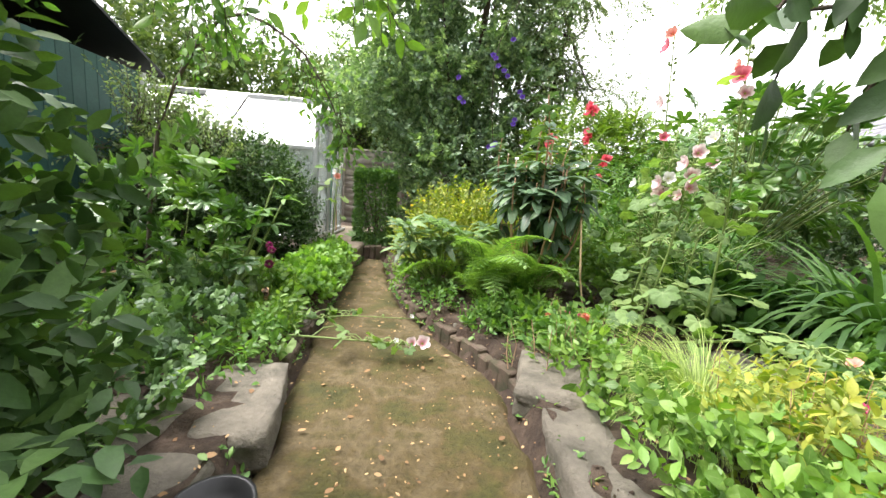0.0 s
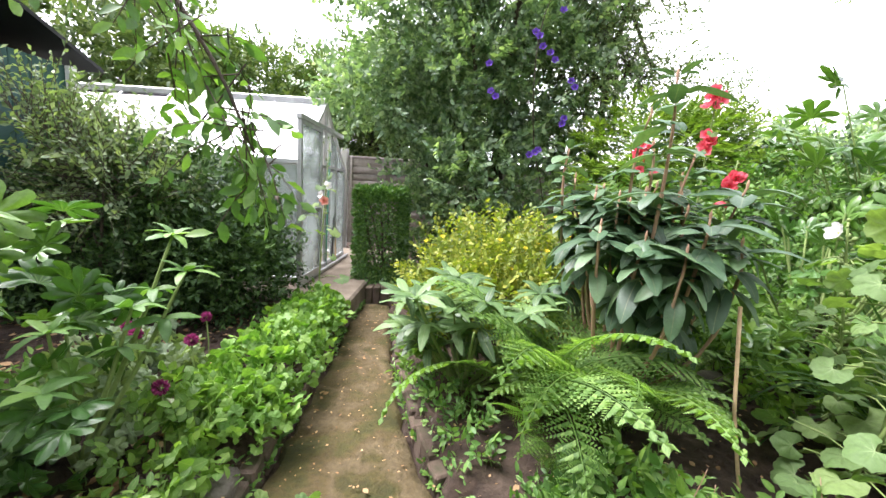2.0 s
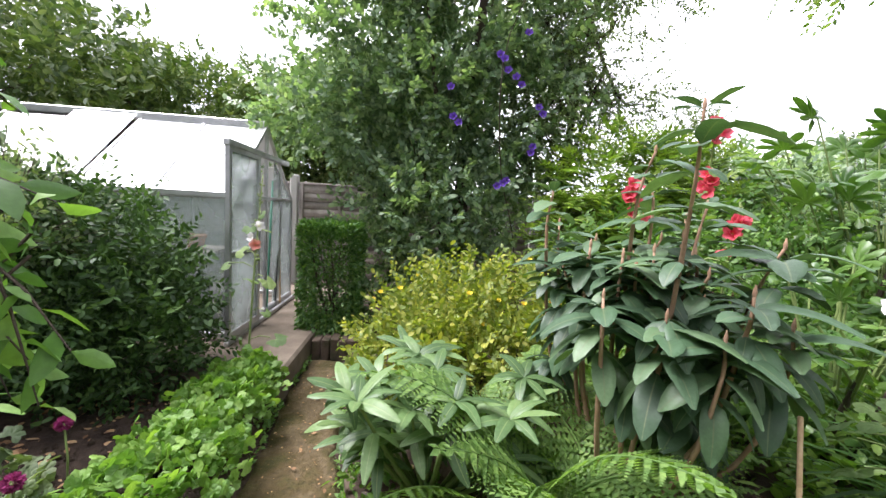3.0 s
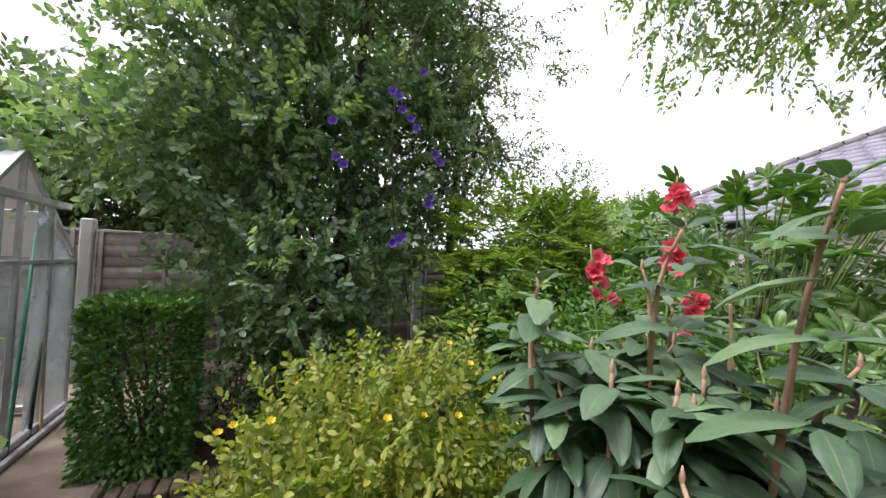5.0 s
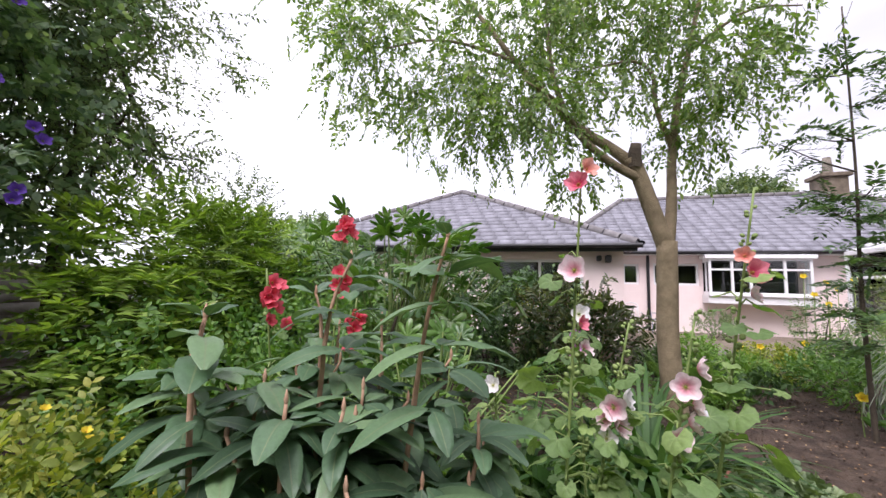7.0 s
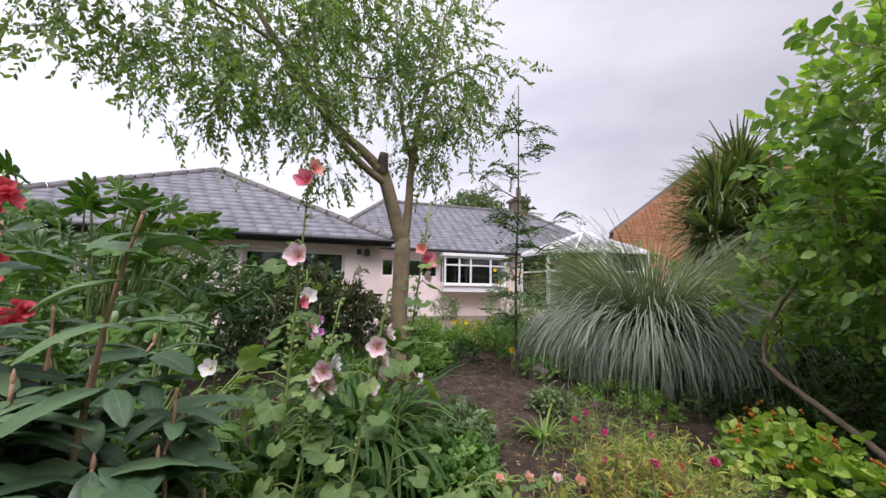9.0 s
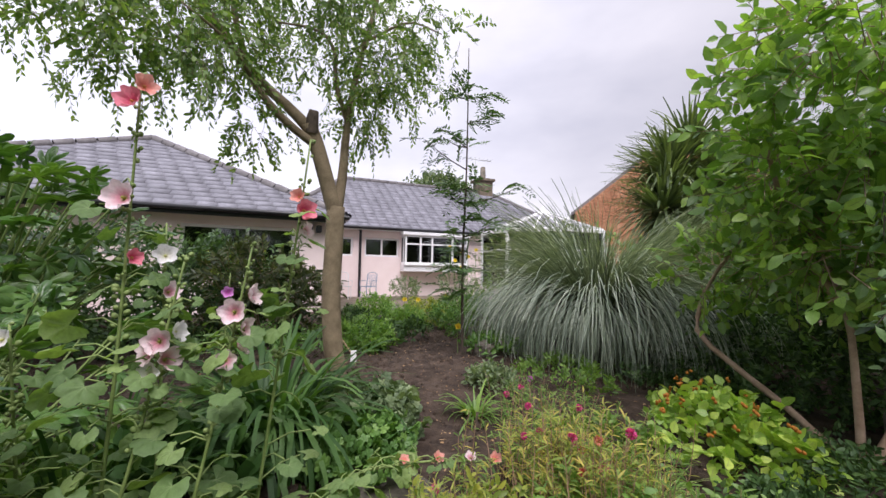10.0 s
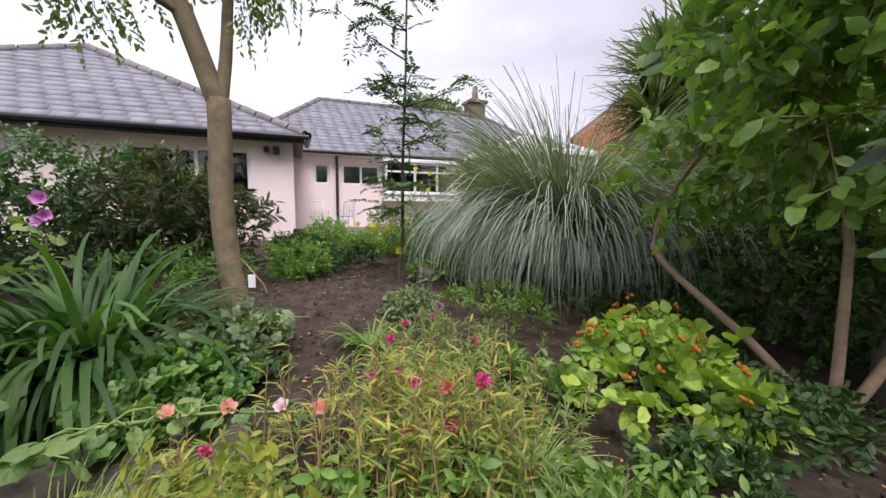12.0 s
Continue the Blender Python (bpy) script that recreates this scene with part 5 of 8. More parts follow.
# ---- tall large-leaved rhododendron beside the path ----
def big_rhododendron():
    rng = np.random.default_rng(11)
    cx, cy = 0.95, 3.56
    z0 = ground_z(cx, cy)
    e = thing("rhododendron", "tall rhododendron with large dark felted leaves and rusty stems", "rhododendron", (cx, cy, z0))
    meshes = [single("leaf", leaf_broad(w, d, f, b), L_RHODO) for w, d, f, b in ((0.4, 0.16, 0.05, 1), (0.45, 0.08, 0.06, 2), (0.38, 0.26, 0.04, 3), (0.43, 0.12, 0.03, 4))]
    tips = [(-0.33, 0.09, 1.34), (-0.12, -0.47, 1.6), (0.17, -0.09, 1.32), (0.12, 0.12, 1.42), (0.38, 0.1, 1.28), (-0.2, 0.3, 1.2), (0.3, -0.35, 1.15), (0.45, -0.15, 1.0), (0.0, -0.1, 1.5),
            (-0.3, -0.3, 0.98), (-0.38, 0.0, 0.85), (-0.1, -0.5, 1.0), (0.25, -0.5, 0.85), (0.5, 0.1, 0.8), (0.05, 0.45, 1.0), (-0.25, -0.42, 0.72), (0.1, -0.55, 0.62), (0.4, -0.4, 0.6), (-0.4, 0.25, 0.65), (0.35, 0.35, 1.1),
            (-0.02, -0.42, 0.8), (0.3, -0.2, 0.7), (0.2, -0.3, 1.0), (-0.15, -0.2, 1.12), (0.48, -0.3, 0.75), (0.0, -0.62, 0.92), (0.06, -0.64, 1.06), (0.3, -0.6, 0.98)]
    tips += [(0.4 * math.cos(2.4 * k) * (0.35 + 0.05 * k), 0.4 * math.sin(2.4 * k) * (0.35 + 0.05 * k), 1.2 - 0.015 * k) for k in range(12)]
    pos, ahead, up, size = [], [], [], []
    for j, tip in enumerate(tips):
        wide = 0.92 if tip[2] > 1.1 else 0.8 if tip[2] > 0.88 else 0.55
        tip = np.array(tip) * [wide, wide, 1.0] + rng.normal(0, 0.02, 3)
        foot = np.array([rng.normal(0, 0.04), rng.normal(0, 0.04), -0.03])
        mid = np.array([tip[0] * 0.75, tip[1] * 0.75, tip[2] * 0.45])
        line = curve([foot, mid, tip * [0.97, 0.97, 0.85], tip], 12)
        part("stem", quick_mesh("stem", *tube(line + np.outer(np.sin(np.linspace(0, math.pi, 12)), rng.normal(0, 0.035, 3)), np.linspace(0.011, 0.0045, 12) * rng.uniform(0.85, 1.15, 12), 7), RUST_STEM, smooth=True), e)
        part("bud", quick_mesh("bud", *tube([tip, tip + [0, 0, 0.012], tip + [0, 0, 0.034]], [0.005, 0.0065, 0.0015], 7), RUST_STEM, smooth=True), e, "pointed rusty leaf bud")
        if tip[2] > 1.25:
            whorls = ((1.0, 4, 0.45), (0.93, 2, -0.1), (0.86, 2, 0.05), (0.76, 2, 0.05), (0.66, 3, 0.0), (0.56, 4, -0.4), (0.46, 4, -0.9))
        elif tip[2] > 0.9:
            whorls = ((0.99, 5, 0.1), (0.88, 4, 0.0), (0.78, 5, -0.4), (0.66, 5, -0.9))
        else:
            whorls = ((0.99, 7, -0.5), (0.84, 7, -1.2))
        for s, k, lift in whorls:
            q = line[int(s * 11)]
            a0 = rng.uniform(0, 6.28)
            for i in range(k):
                a = a0 + 6.28 * i / k + rng.normal(0, 0.2)
                d = np.array([math.cos(a), math.sin(a), lift + rng.normal(0, 0.17)])
                pos.append(q + 0.012 * d), ahead.append(d), up.append(np.array([0, 0, 1.0]) + 0.4 * np.array([math.cos(a), math.sin(a), 0]) * (-lift) + rng.normal(0, 0.15, 3))
                size.append(rng.uniform(0.11, 0.21) * (0.5 if lift == 0.45 else 1.0))
    keep = 300
    leaf_parts("leaf", meshes, e, pos[:keep], ahead[:keep], up[:keep], size[:keep])
    if len(pos) > keep:
        tagged(part("leaves", leaf_mesh("leaves", L_RHODO, strew(leaf_broad(0.4, 0.22, 0.05, 5), np.array(pos[keep:]), np.array(ahead[keep:]), np.array(up[keep:]), np.array(size[keep:]))), e), kind="stuff")


big_rhododendron()


def small_rhododendron(at, label, tips, material, leaf_len, seed, w=0.3):
    rng = np.random.default_rng(seed)
    e = thing("rhododendron", label, "rhododendron", (*at, ground_z(*at)))
    meshes = [single("leaf", leaf_broad(w, d, 0.05, k), material) for k, d in enumerate((0.1, 0.22, 0.32))]
    pos, ahead, up, size = [], [], [], []
    for tip in tips:
        tip = np.array(tip)
        line = curve([(0, 0, -0.03), tip * [0.6, 0.6, 0.55], tip], 8)
        part("stem", quick_mesh("stem", *tube(line, np.linspace(0.012, 0.005, 8), 6), GREEN_STEM, smooth=True), e)
        for s, k, lift in ((7, 8, 0.25), (5, 5, -0.15)):
            a0 = rng.uniform(0, 6.28)
            for i in range(k):
                a = a0 + 6.28 * i / k
                d = np.array([math.cos(a), math.sin(a), lift + rng.normal(0, 0.25)])
                pos.append(line[s]), ahead.append(d), up.append(np.array([0, 0, 1.0]) + rng.normal(0, 0.2, 3)), size.append(leaf_len * rng.uniform(0.7, 1.15))
    leaf_parts("leaf", meshes, e, pos[:300], ahead[:300], up[:300], size[:300])


rng_t = np.random.default_rng(4)
small_rhododendron((0.17, 3.6), "young rhododendron with pale slender leaves beside the ferns",
                   [(rng_t.uniform(-0.42, 0.42), rng_t.uniform(-0.42, 0.3), rng_t.uniform(0.18, 0.6)) for k in range(26)], L_RHODO_L, 0.17, 5)
small_rhododendron((-1.3, 2.85), "young laurel with glossy leaves on bent stems", [(0.33, 0.15, 0.72), (0.2, 0.05, 0.6), (0.05, -0.1, 0.55), (0.25, 0.2, 0.85), (-0.1, 0.1, 0.5), (0.12, -0.2, 0.4)], L_MID, 0.11, 6, 0.36)

# ---- ferns and low plants along the path ----
fern((0.52, 3.3), 15, 0.92, 1)
fern((0.8, 3.25), 13, 0.88, 2)
fern((0.98, 3.38), 8, 0.66, 3)
fern((0.5, 2.98), 3, 0.5, 4, (190, 300))
fern((6.6, 1.3), 10, 0.7, 6, label="green fern at the foot of the patio wall")
shrub("hypericum", "golden hypericum bush with small yellow flowers", (0.35, 4.65, 0.1), [(0.05, 0, 0.42, 0.58, 0.42, 0.42), (-0.3, -0.15, 0.28, 0.32, 0.32, 0.28), (0.5, 0.1, 0.46, 0.48, 0.4, 0.4), (0.1, -0.3, 0.3, 0.5, 0.35, 0.28)],
      L_YELLOW, leaf_oval(0.55), 1400, 10, 0.19, 0.046, 21, 9, up=0.6, thick=0.5)


def strew_blooms(name, parent_label, group, spots, kind, radius, seed, category="flower"):
    rng = np.random.default_rng(seed)
    for p in spots:
        e = new(name, BLOOMS[kind][int(rng.integers(3))])
        e.matrix_basis = Matrix.Translation(p) @ Vector((rng.normal(0, 0.5), rng.normal(-0.4, 0.5), 0.8)).to_track_quat("Z", "Y").to_matrix().to_4x4() @ Matrix.Diagonal((radius,) * 3 + (1,))
        tagged(e, parent_label, category, group)


hyp = bpy.data.objects["hypericum"]
rng_h = np.random.default_rng(9)
hp, hn = blob_shell(rng_h, 26, [(0.05, 0, 0.46, 0.64, 0.46, 0.46), (0.5, 0.1, 0.5, 0.52, 0.44, 0.44)], 0.05, floor=0.5)
for p in hp:
    put("flower", BLOOMS["yellow"][0], hyp, p, (0, -0.4, 1), 0.02, 0, "small yellow flower")

shrub("low_plants", "dark leafy undergrowth between box column and fence", (-0.1, 5.95, 0.1), [(0, 0, 0.1, 0.4, 0.4, 0.3), (0.5, 0.1, 0.12, 0.5, 0.4, 0.34), (-0.1, 0.7, 0.15, 0.5, 0.5, 0.4)], L_SHADE, OVAL, 260, 7, 0.14, 0.06, 30, 4, category="ground cover", stem_r=0.006, up=0.5)
# lime geranium edging the path
shrub("geranium", "lime green cranesbill spilling over the path edge", (-1.02, 3.9, 0.1), [(0.06, 0.3, 0.05, 0.22, 0.5, 0.17), (0.1, -0.3, 0.05, 0.25, 0.5, 0.19), (0.16, -0.75, 0.04, 0.2, 0.26, 0.14), (0.03, 0.62, 0.05, 0.18, 0.26, 0.18)],
      L_LIME, leaf_lobed(5, 0.16, teeth=0.06, seed=8), 950, 3, 0.06, 0.058, 22, 5, GREEN_STEM, up=0.9, thick=0.3, category="ground cover", stem_r=0.006, jitter=0.5)
# allium heads
for x, y, z in ((-1.18, 3.32, 0.33), (-1.45, 3.32, 0.32), (-1.05, 2.95, 0.28), (-1.35, 3.7, 0.3), (-1.6, 3.45, 0.3)):
    al = thing("allium", "round dark purple allium head on a thin stalk", "allium", (x, y, ground_z(x, y)), "alliums")
    part("stalk", quick_mesh("stalk", *tube([(0, 0, -0.02), (0.01, 0, z * 0.5), (0, 0, z)], 0.004, 5), GREEN_STEM), al)
    rng_a = np.random.default_rng(int(x * -100))
    d = unit(rng_a.normal(size=(150, 3)))
    part("flower_head", leaf_mesh("flower_head", P_ALLIUM, strew(leaf_small(0.6), d * 0.012 + [0, 0, z], d, rng_a.normal(size=(150, 3)), 0.022)), al)

# ---- left-hand border ----
shrub("cotoneaster", "dense dark evergreen shrub in front of the greenhouse", (-2.35, 4.55, 0.1), [(-0.25, 0.05, 0.85, 0.6, 0.5, 0.5), (0.4, 0.0, 0.75, 0.55, 0.45, 0.5), (0.72, -0.05, 0.45, 0.35, 0.35, 0.42), (0.2, -0.15, 0.45, 0.6, 0.35, 0.4), (-0.5, -0.1, 0.45, 0.5, 0.4, 0.45)],
      L_SHADE, OVAL, 3600, 11, 0.2, 0.05, 31, 9, gaps=0.0, thick=0.45)
shrub("cotoneaster", "silvery small-leaved shrub with arching twigs", (-2.4, 4.15, 0.1), [(-0.35, 0, 1.2, 0.42, 0.4, 0.35), (0.15, 0.1, 1.0, 0.4, 0.35, 0.3)], L_GREY, SMALL, 520, 14, 0.34, 0.045, 32, 5, gaps=0.25, thick=0.6, twig=0.003)
shrub("acanthus", "large green lobed-leaved plant in the border", (-1.62, 2.75, 0.1), [(0, 0, 0.5, 0.36, 0.32, 0.36), (-0.1, -0.05, 0.72, 0.36, 0.3, 0.22), (0.05, -0.25, 0.25, 0.3, 0.25, 0.2)], L_FATSIA, HAND, 60, 3, 0.2, 0.2, 33, 6, GREEN_STEM, up=0.3, category="border plant", stem_r=0.008)
shrub("border_plants", "low mixed green plants under the border shrubs", (-1.5, 2.6, 0.1), [(-0.3, 0.2, 0.02, 0.5, 0.6, 0.2), (-0.2, -0.6, 0.02, 0.6, 0.5, 0.22), (0.5, -0.9, 0.02, 0.25, 0.4, 0.14)], L_MID, OVAL, 300, 6, 0.12, 0.05, 34, 3, GREEN_STEM, category="ground cover", stem_r=0.005)
shrub("viburnum", "dark glossy shrub crowding the path's start", (-1.15, 0.95, 0.1), [(-0.15, -0.05, 0.85, 0.45, 0.45, 0.5), (0.05, -0.1, 0.4, 0.42, 0.42, 0.36), (-0.3, 0.15, 0.6, 0.4, 0.32, 0.45), (-0.25, 0.0, 1.35, 0.45, 0.45, 0.35)], L_SHADE, OVAL, 1300, 9, 0.22, 0.075, 35, 8, gaps=0.05)
shrub("viburnum", "leafy dark shrub beside the path's start", (-1.5, 0.2, 0.1), [(0.0, 0, 0.8, 0.6, 0.7, 0.7), (0.1, 0.1, 1.5, 0.5, 0.6, 0.35)], L_SHADE, OVAL, 600, 9, 0.22, 0.075, 36, 6)

# ---- box column ----
def box_column():
    rng = np.random.default_rng(41)
    x0, y0 = -0.7, 5.9
    e = thing("box_column", "clipped square box hedge column by the fence", "hedge", (x0, y0, 0.12))
    n = 13000
    p = rng.uniform(-1, 1, (n, 3))
    ax = rng.integers(0, 3, n)
    p[np.arange(n), ax] = np.where(rng.random(n) < 0.5, -1, 1) * (1 - 0.3 * rng.random(n))
    p = p * [0.27, 0.32, 0.54] * (1 + 0.05 * wobble(p, 2, 3)[:, None]) + [0, 0, 0.55]
    nr = p - [0, 0, 0.55]
    d = unit(nr * [2, 2, 1] + rng.normal(0, 0.35, (n, 3)))
    part("foliage", leaf_mesh("foliage", L_BOX, strew(OVAL, p, d, rng.normal(0, 1, (n, 3)), rng.uniform(0.03, 0.055, n))), e)
    for k in range(4):
        part("stem", quick_mesh("stem", *limbs(rng, (rng.normal(0, 0.06), rng.normal(0, 0.06), -0.05), [(rng.normal(0, 0.12), rng.normal(0, 0.12), 0.9)], 0.02, 0.006), DARK_BARK), e)


box_column()

# ---- big evergreen by the fence, with a climber ----
def big_evergreen():
    rng = np.random.default_rng(51)
    balls = [(-1.1, 0.3, 3.6, 0.85, 0.8, 1.2), (-0.9, 0.4, 4.9, 1.1, 0.9, 1.0), (-0.1, 0, 1.4, 0.95, 0.75, 1.05), (0.55, 0.1, 2.5, 0.85, 0.8, 0.95), (-0.3, 0.2, 2.6, 1.0, 0.9, 1.0), (0.3, 0.3, 3.9, 1.2, 1.0, 1.1), (0.2, 0.4, 5.2, 1.4, 1.1, 1.1)]
    balls += [(-0.3, -0.3, 0.9, 0.7, 0.5, 0.8), (-1.6, -0.2, 2.25, 0.6, 0.45, 0.38), (-1.0, -0.1, 2.2, 0.6, 0.5, 0.5)]
    p, n = blob_shell(rng, 6600, balls, 0.6, 0.36, 5.0, 0.36)
    br = []
    for k in range(9):
        e = p[rng.integers(len(p))] * 0.85
        br.append((curve([(rng.normal(0, 0.08), rng.normal(0, 0.08), rng.uniform(0.3, 1.6)), e * 0.55 + [0, 0, 0.4], e], 9), np.linspace(0.045, 0.01, 9)))
    tree("evergreen_tree", "large dense evergreen tree overgrowing the fence", (0.55, 6.6, 0.1), (curve([(0, 0, -0.05), (0.1, 0.05, 1.5), (0.2, 0.1, 3.2), (0.3, 0.2, 5.0)], 12), np.linspace(0.12, 0.03, 12)), br, (p, n), leaf_oval(0.6), L_HOLLY, DARK_BARK, 13, 0.28, 0.072, 52, 0.1, 0.25)
    rng = np.random.default_rng(53)
    airy = [(-0.35, -0.2, 3.1, 0.9, 0.6, 0.8), (0.1, -0.2, 4.1, 1.0, 0.7, 0.9), (0.35, -0.1, 2.75, 0.7, 0.5, 0.45), (-0.6, -0.2, 2.2, 0.5, 0.5, 0.6)]
    p, n = blob_shell(rng, 1250, airy, 0.9, 0.5, 2.0, 0.4)
    tree("willow_leaved_tree", "airy fine-leaved tree rising behind the evergreen", (2.1, 6.9, 0.1), (curve([(0, 0, -0.05), (-0.1, 0, 2), (0.2, 0, 4.5)], 10), np.linspace(0.07, 0.02, 10)),
         [(curve([(0, 0, 1.8 + 0.3 * k), q * 0.6 + [0, 0, 1.2], q], 8), np.linspace(0.03, 0.006, 8)) for k, q in enumerate(p[:8])], (p, n), OVAL, L_GREY, DARK_BARK, 12, 0.32, 0.055, 54, 0.3, 0.1, twig=0.003)


big_evergreen()
clem = thing("clematis", "purple clematis flowers climbing through the evergreen tree", "clematis", (1.35, 6.0, 0.1))
part("vine", quick_mesh("vine", *tube(curve([(0, 0.3, -0.05), (-0.2, 0.0, 1.0), (-0.45, -0.2, 1.8), (-0.5, -0.3, 2.8), (-0.2, -0.2, 3.6)], 16), 0.006, 5), DARK_BARK), clem)
for k, (x, y, z) in enumerate(((-0.52, -0.4, 2.68), (-0.47, -0.36, 2.6), (-0.55, -0.34, 2.74), (-0.32, -0.3, 2.5), (-0.38, -0.32, 2.56), (-0.9, -0.34, 2.1), (-0.95, -0.3, 2.16), (-0.09, -0.3, 2.25), (-0.12, -0.26, 2.32), (-0.18, -0.3, 1.88), (-0.16, -0.28, 1.94),
                               (-0.44, -0.34, 1.57), (-0.5, -0.36, 1.54), (-0.4, -0.3, 1.6), (-0.99, -0.32, 2.42), (-0.3, -0.35, 2.95))):
    put("flower", BLOOMS["purple"][k % 3], clem, (x, y, z), (-0.3, -1, 0.3), 0.04, 30 * k)

# ---- between the fence and the bungalow ----
def pinnate(rng, pos, ahead, up, length, pairs=6, size=0.06, w=0.32):
    """Feather-shaped leaves: pairs of leaflets along a rib."""
    pos, ahead, up = np.asarray(pos), unit(np.asarray(ahead)), np.asarray(up)
    side = unit(np.cross(up, ahead))
    t = (np.arange(pairs) + 0.7) / pairs
    p = pos[:, None] + ahead[:, None] * (t[None] * length)[..., None] - np.array([0, 0, 1.0]) * (0.25 * length * t[None] ** 2)[..., None]
    P, A, U = [], [], []
    for s in (-1, 1):
        P.append(p.reshape(-1, 3))
        A.append((side[:, None] * s + ahead[:, None] * 0.55 + rng.normal(0, 0.12, p.shape)).reshape(-1, 3))
        U.append(np.repeat(up, pairs, 0) + rng.normal(0, 0.2, (len(up) * pairs, 3)))
    P.append(p[:, -1]), A.append(ahead), U.append(up)
    P = np.vstack(P)
    return strew(leaf_small(w), P, np.vstack(A), np.vstack(U), size * rng.uniform(0.8, 1.15, len(P)))


def feather_bush(name, label, at, balls, material, n, length, size, seed, stems=6, pairs=6, category="shrub"):
    rng = np.random.default_rng(seed)
    e = thing(name, label, category, at)
    p, nr = blob_shell(rng, n, balls, 0.4, 0.05, seed)
    part("foliage", leaf_mesh("foliage", material, pinnate(rng, p, nr + rng.normal(0, 0.3, nr.shape), np.tile([0, 0, 1.0], (len(p), 1)) + nr * 0.3 + rng.normal(0, 0.2, nr.shape), length, pairs, size)), e)
    for k in range(stems):
        part("stem", quick_mesh("stem", *limbs(rng, (0, 0, -0.05), [p[rng.integers(len(p))] * 0.85], 0.02, 0.006), DARK_BARK), e)


feather_bush("mahonia", "bright green feathery-leaved shrub against the dark fence", (2.25, 5.8, 0.12), [(0, 0, 1.4, 0.75, 0.5, 0.65), (-0.4, -0.2, 0.9, 0.5, 0.4, 0.6), (0.6, 0.1, 1.5, 0.6, 0.5, 0.55), (0.2, -0.1, 0.6, 0.6, 0.45, 0.5)], L_MAHONIA, 1500, 0.3, 0.1, 61)
shrub("laurel", "dense dark green laurel mass between fence and house", (3.6, 6.6, 0.15), [(0, 0, 0.8, 1.2, 0.9, 0.9), (1.2, -0.4, 0.9, 1.2, 0.9, 0.9)], L_DARK, OVAL, 1100, 9, 0.28, 0.085, 62, 6)
shrub("mixed_shrubs", "mid green small-leaved shrubs behind the rhododendron", (2.2, 4.5, 0.12), [(0, 0, 0.55, 0.8, 0.6, 0.65), (0.7, 0.5, 0.7, 0.8, 0.7, 0.75), (-0.4, 0.5, 0.6, 0.6, 0.5, 0.7), (0.3, -0.3, 0.3, 0.9, 0.6, 0.45)], L_MID, OVAL, 1500, 9, 0.22, 0.055, 63, 8)
shrub("conifer", "slim dark conifer rising between the shrubs", (2.9, 5.9, 0.12), [(0, 0, 1.0, 0.4, 0.4, 1.3), (0.1, 0, 1.9, 0.25, 0.25, 0.6)], L_GREY, SMALL, 500, 14, 0.25, 0.04, 64, 3, up=0.8)


def fatsia(at, label, balls, n, seed, size=0.34):
    rng = np.random.default_rng(seed)
    e = thing("fatsia", label, "fatsia", (*at, ground_z(*at)))
    meshes = [single("leaf", leaf_lobed(7, d, teeth=0.02, seed=s), L_FATSIA) for d, s in ((0.62, 1), (0.68, 2))]
    p, nr = blob_shell(rng, n, balls, 0.35, 0, seed)
    d = unit(nr + [0, 0, 0.1] + rng.normal(0, 0.25, nr.shape))
    leaf_parts("leaf", meshes, e, p, d + [0, 0, -0.35], np.tile([0, 0, 1.0], (len(p), 1)) + d * 0.4, size * rng.uniform(0.7, 1.2, len(p)))
    for i, q in enumerate(p):
        part("leaf_stalk", quick_mesh("leaf_stalk", *tube([q * 0.45 + [0, 0, 0.05], q * 0.8, q + d[i] * 0.1], 0.007, 4, False), GREEN_STEM), e)
    for k in range(5):
        part("stem", quick_mesh("stem", *limbs(rng, (0, 0, -0.05), [p[rng.integers(len(p))] * 0.7], 0.025, 0.012), DARK_BARK), e)


fatsia((3.6, 4.5), "tall fatsia with large glossy hand-shaped leaves", [(0, 0, 1.55, 0.8, 0.9, 0.45), (0.1, -0.6, 1.35, 0.6, 0.6, 0.4), (0, 0.5, 1.5, 0.7, 0.7, 0.4), (0, 0, 1.0, 0.9, 1.0, 0.5)], 170, 71)
fatsia((2.2, 3.7), "low fatsia with hand-shaped leaves", [(0, 0, 0.6, 0.45, 0.5, 0.4), (0.2, -0.3, 0.75, 0.4, 0.4, 0.3)], 60, 72, 0.24)
shrub("epimedium", "fresh green low leaves covering the bed", (1.65, 3.75, 0.12), [(0, 0.1, 0.12, 0.6, 0.5, 0.32), (0.5, -0.3, 0.1, 0.5, 0.5, 0.35), (-0.1, 0.45, 0.2, 0.5, 0.4, 0.4), (0.7, 0.2, 0.15, 0.6, 0.5, 0.4)], L_FRESH, OVAL, 620, 7, 0.16, 0.075, 73, 5, GREEN_STEM, category="ground cover", stem_r=0.006, up=0.5)

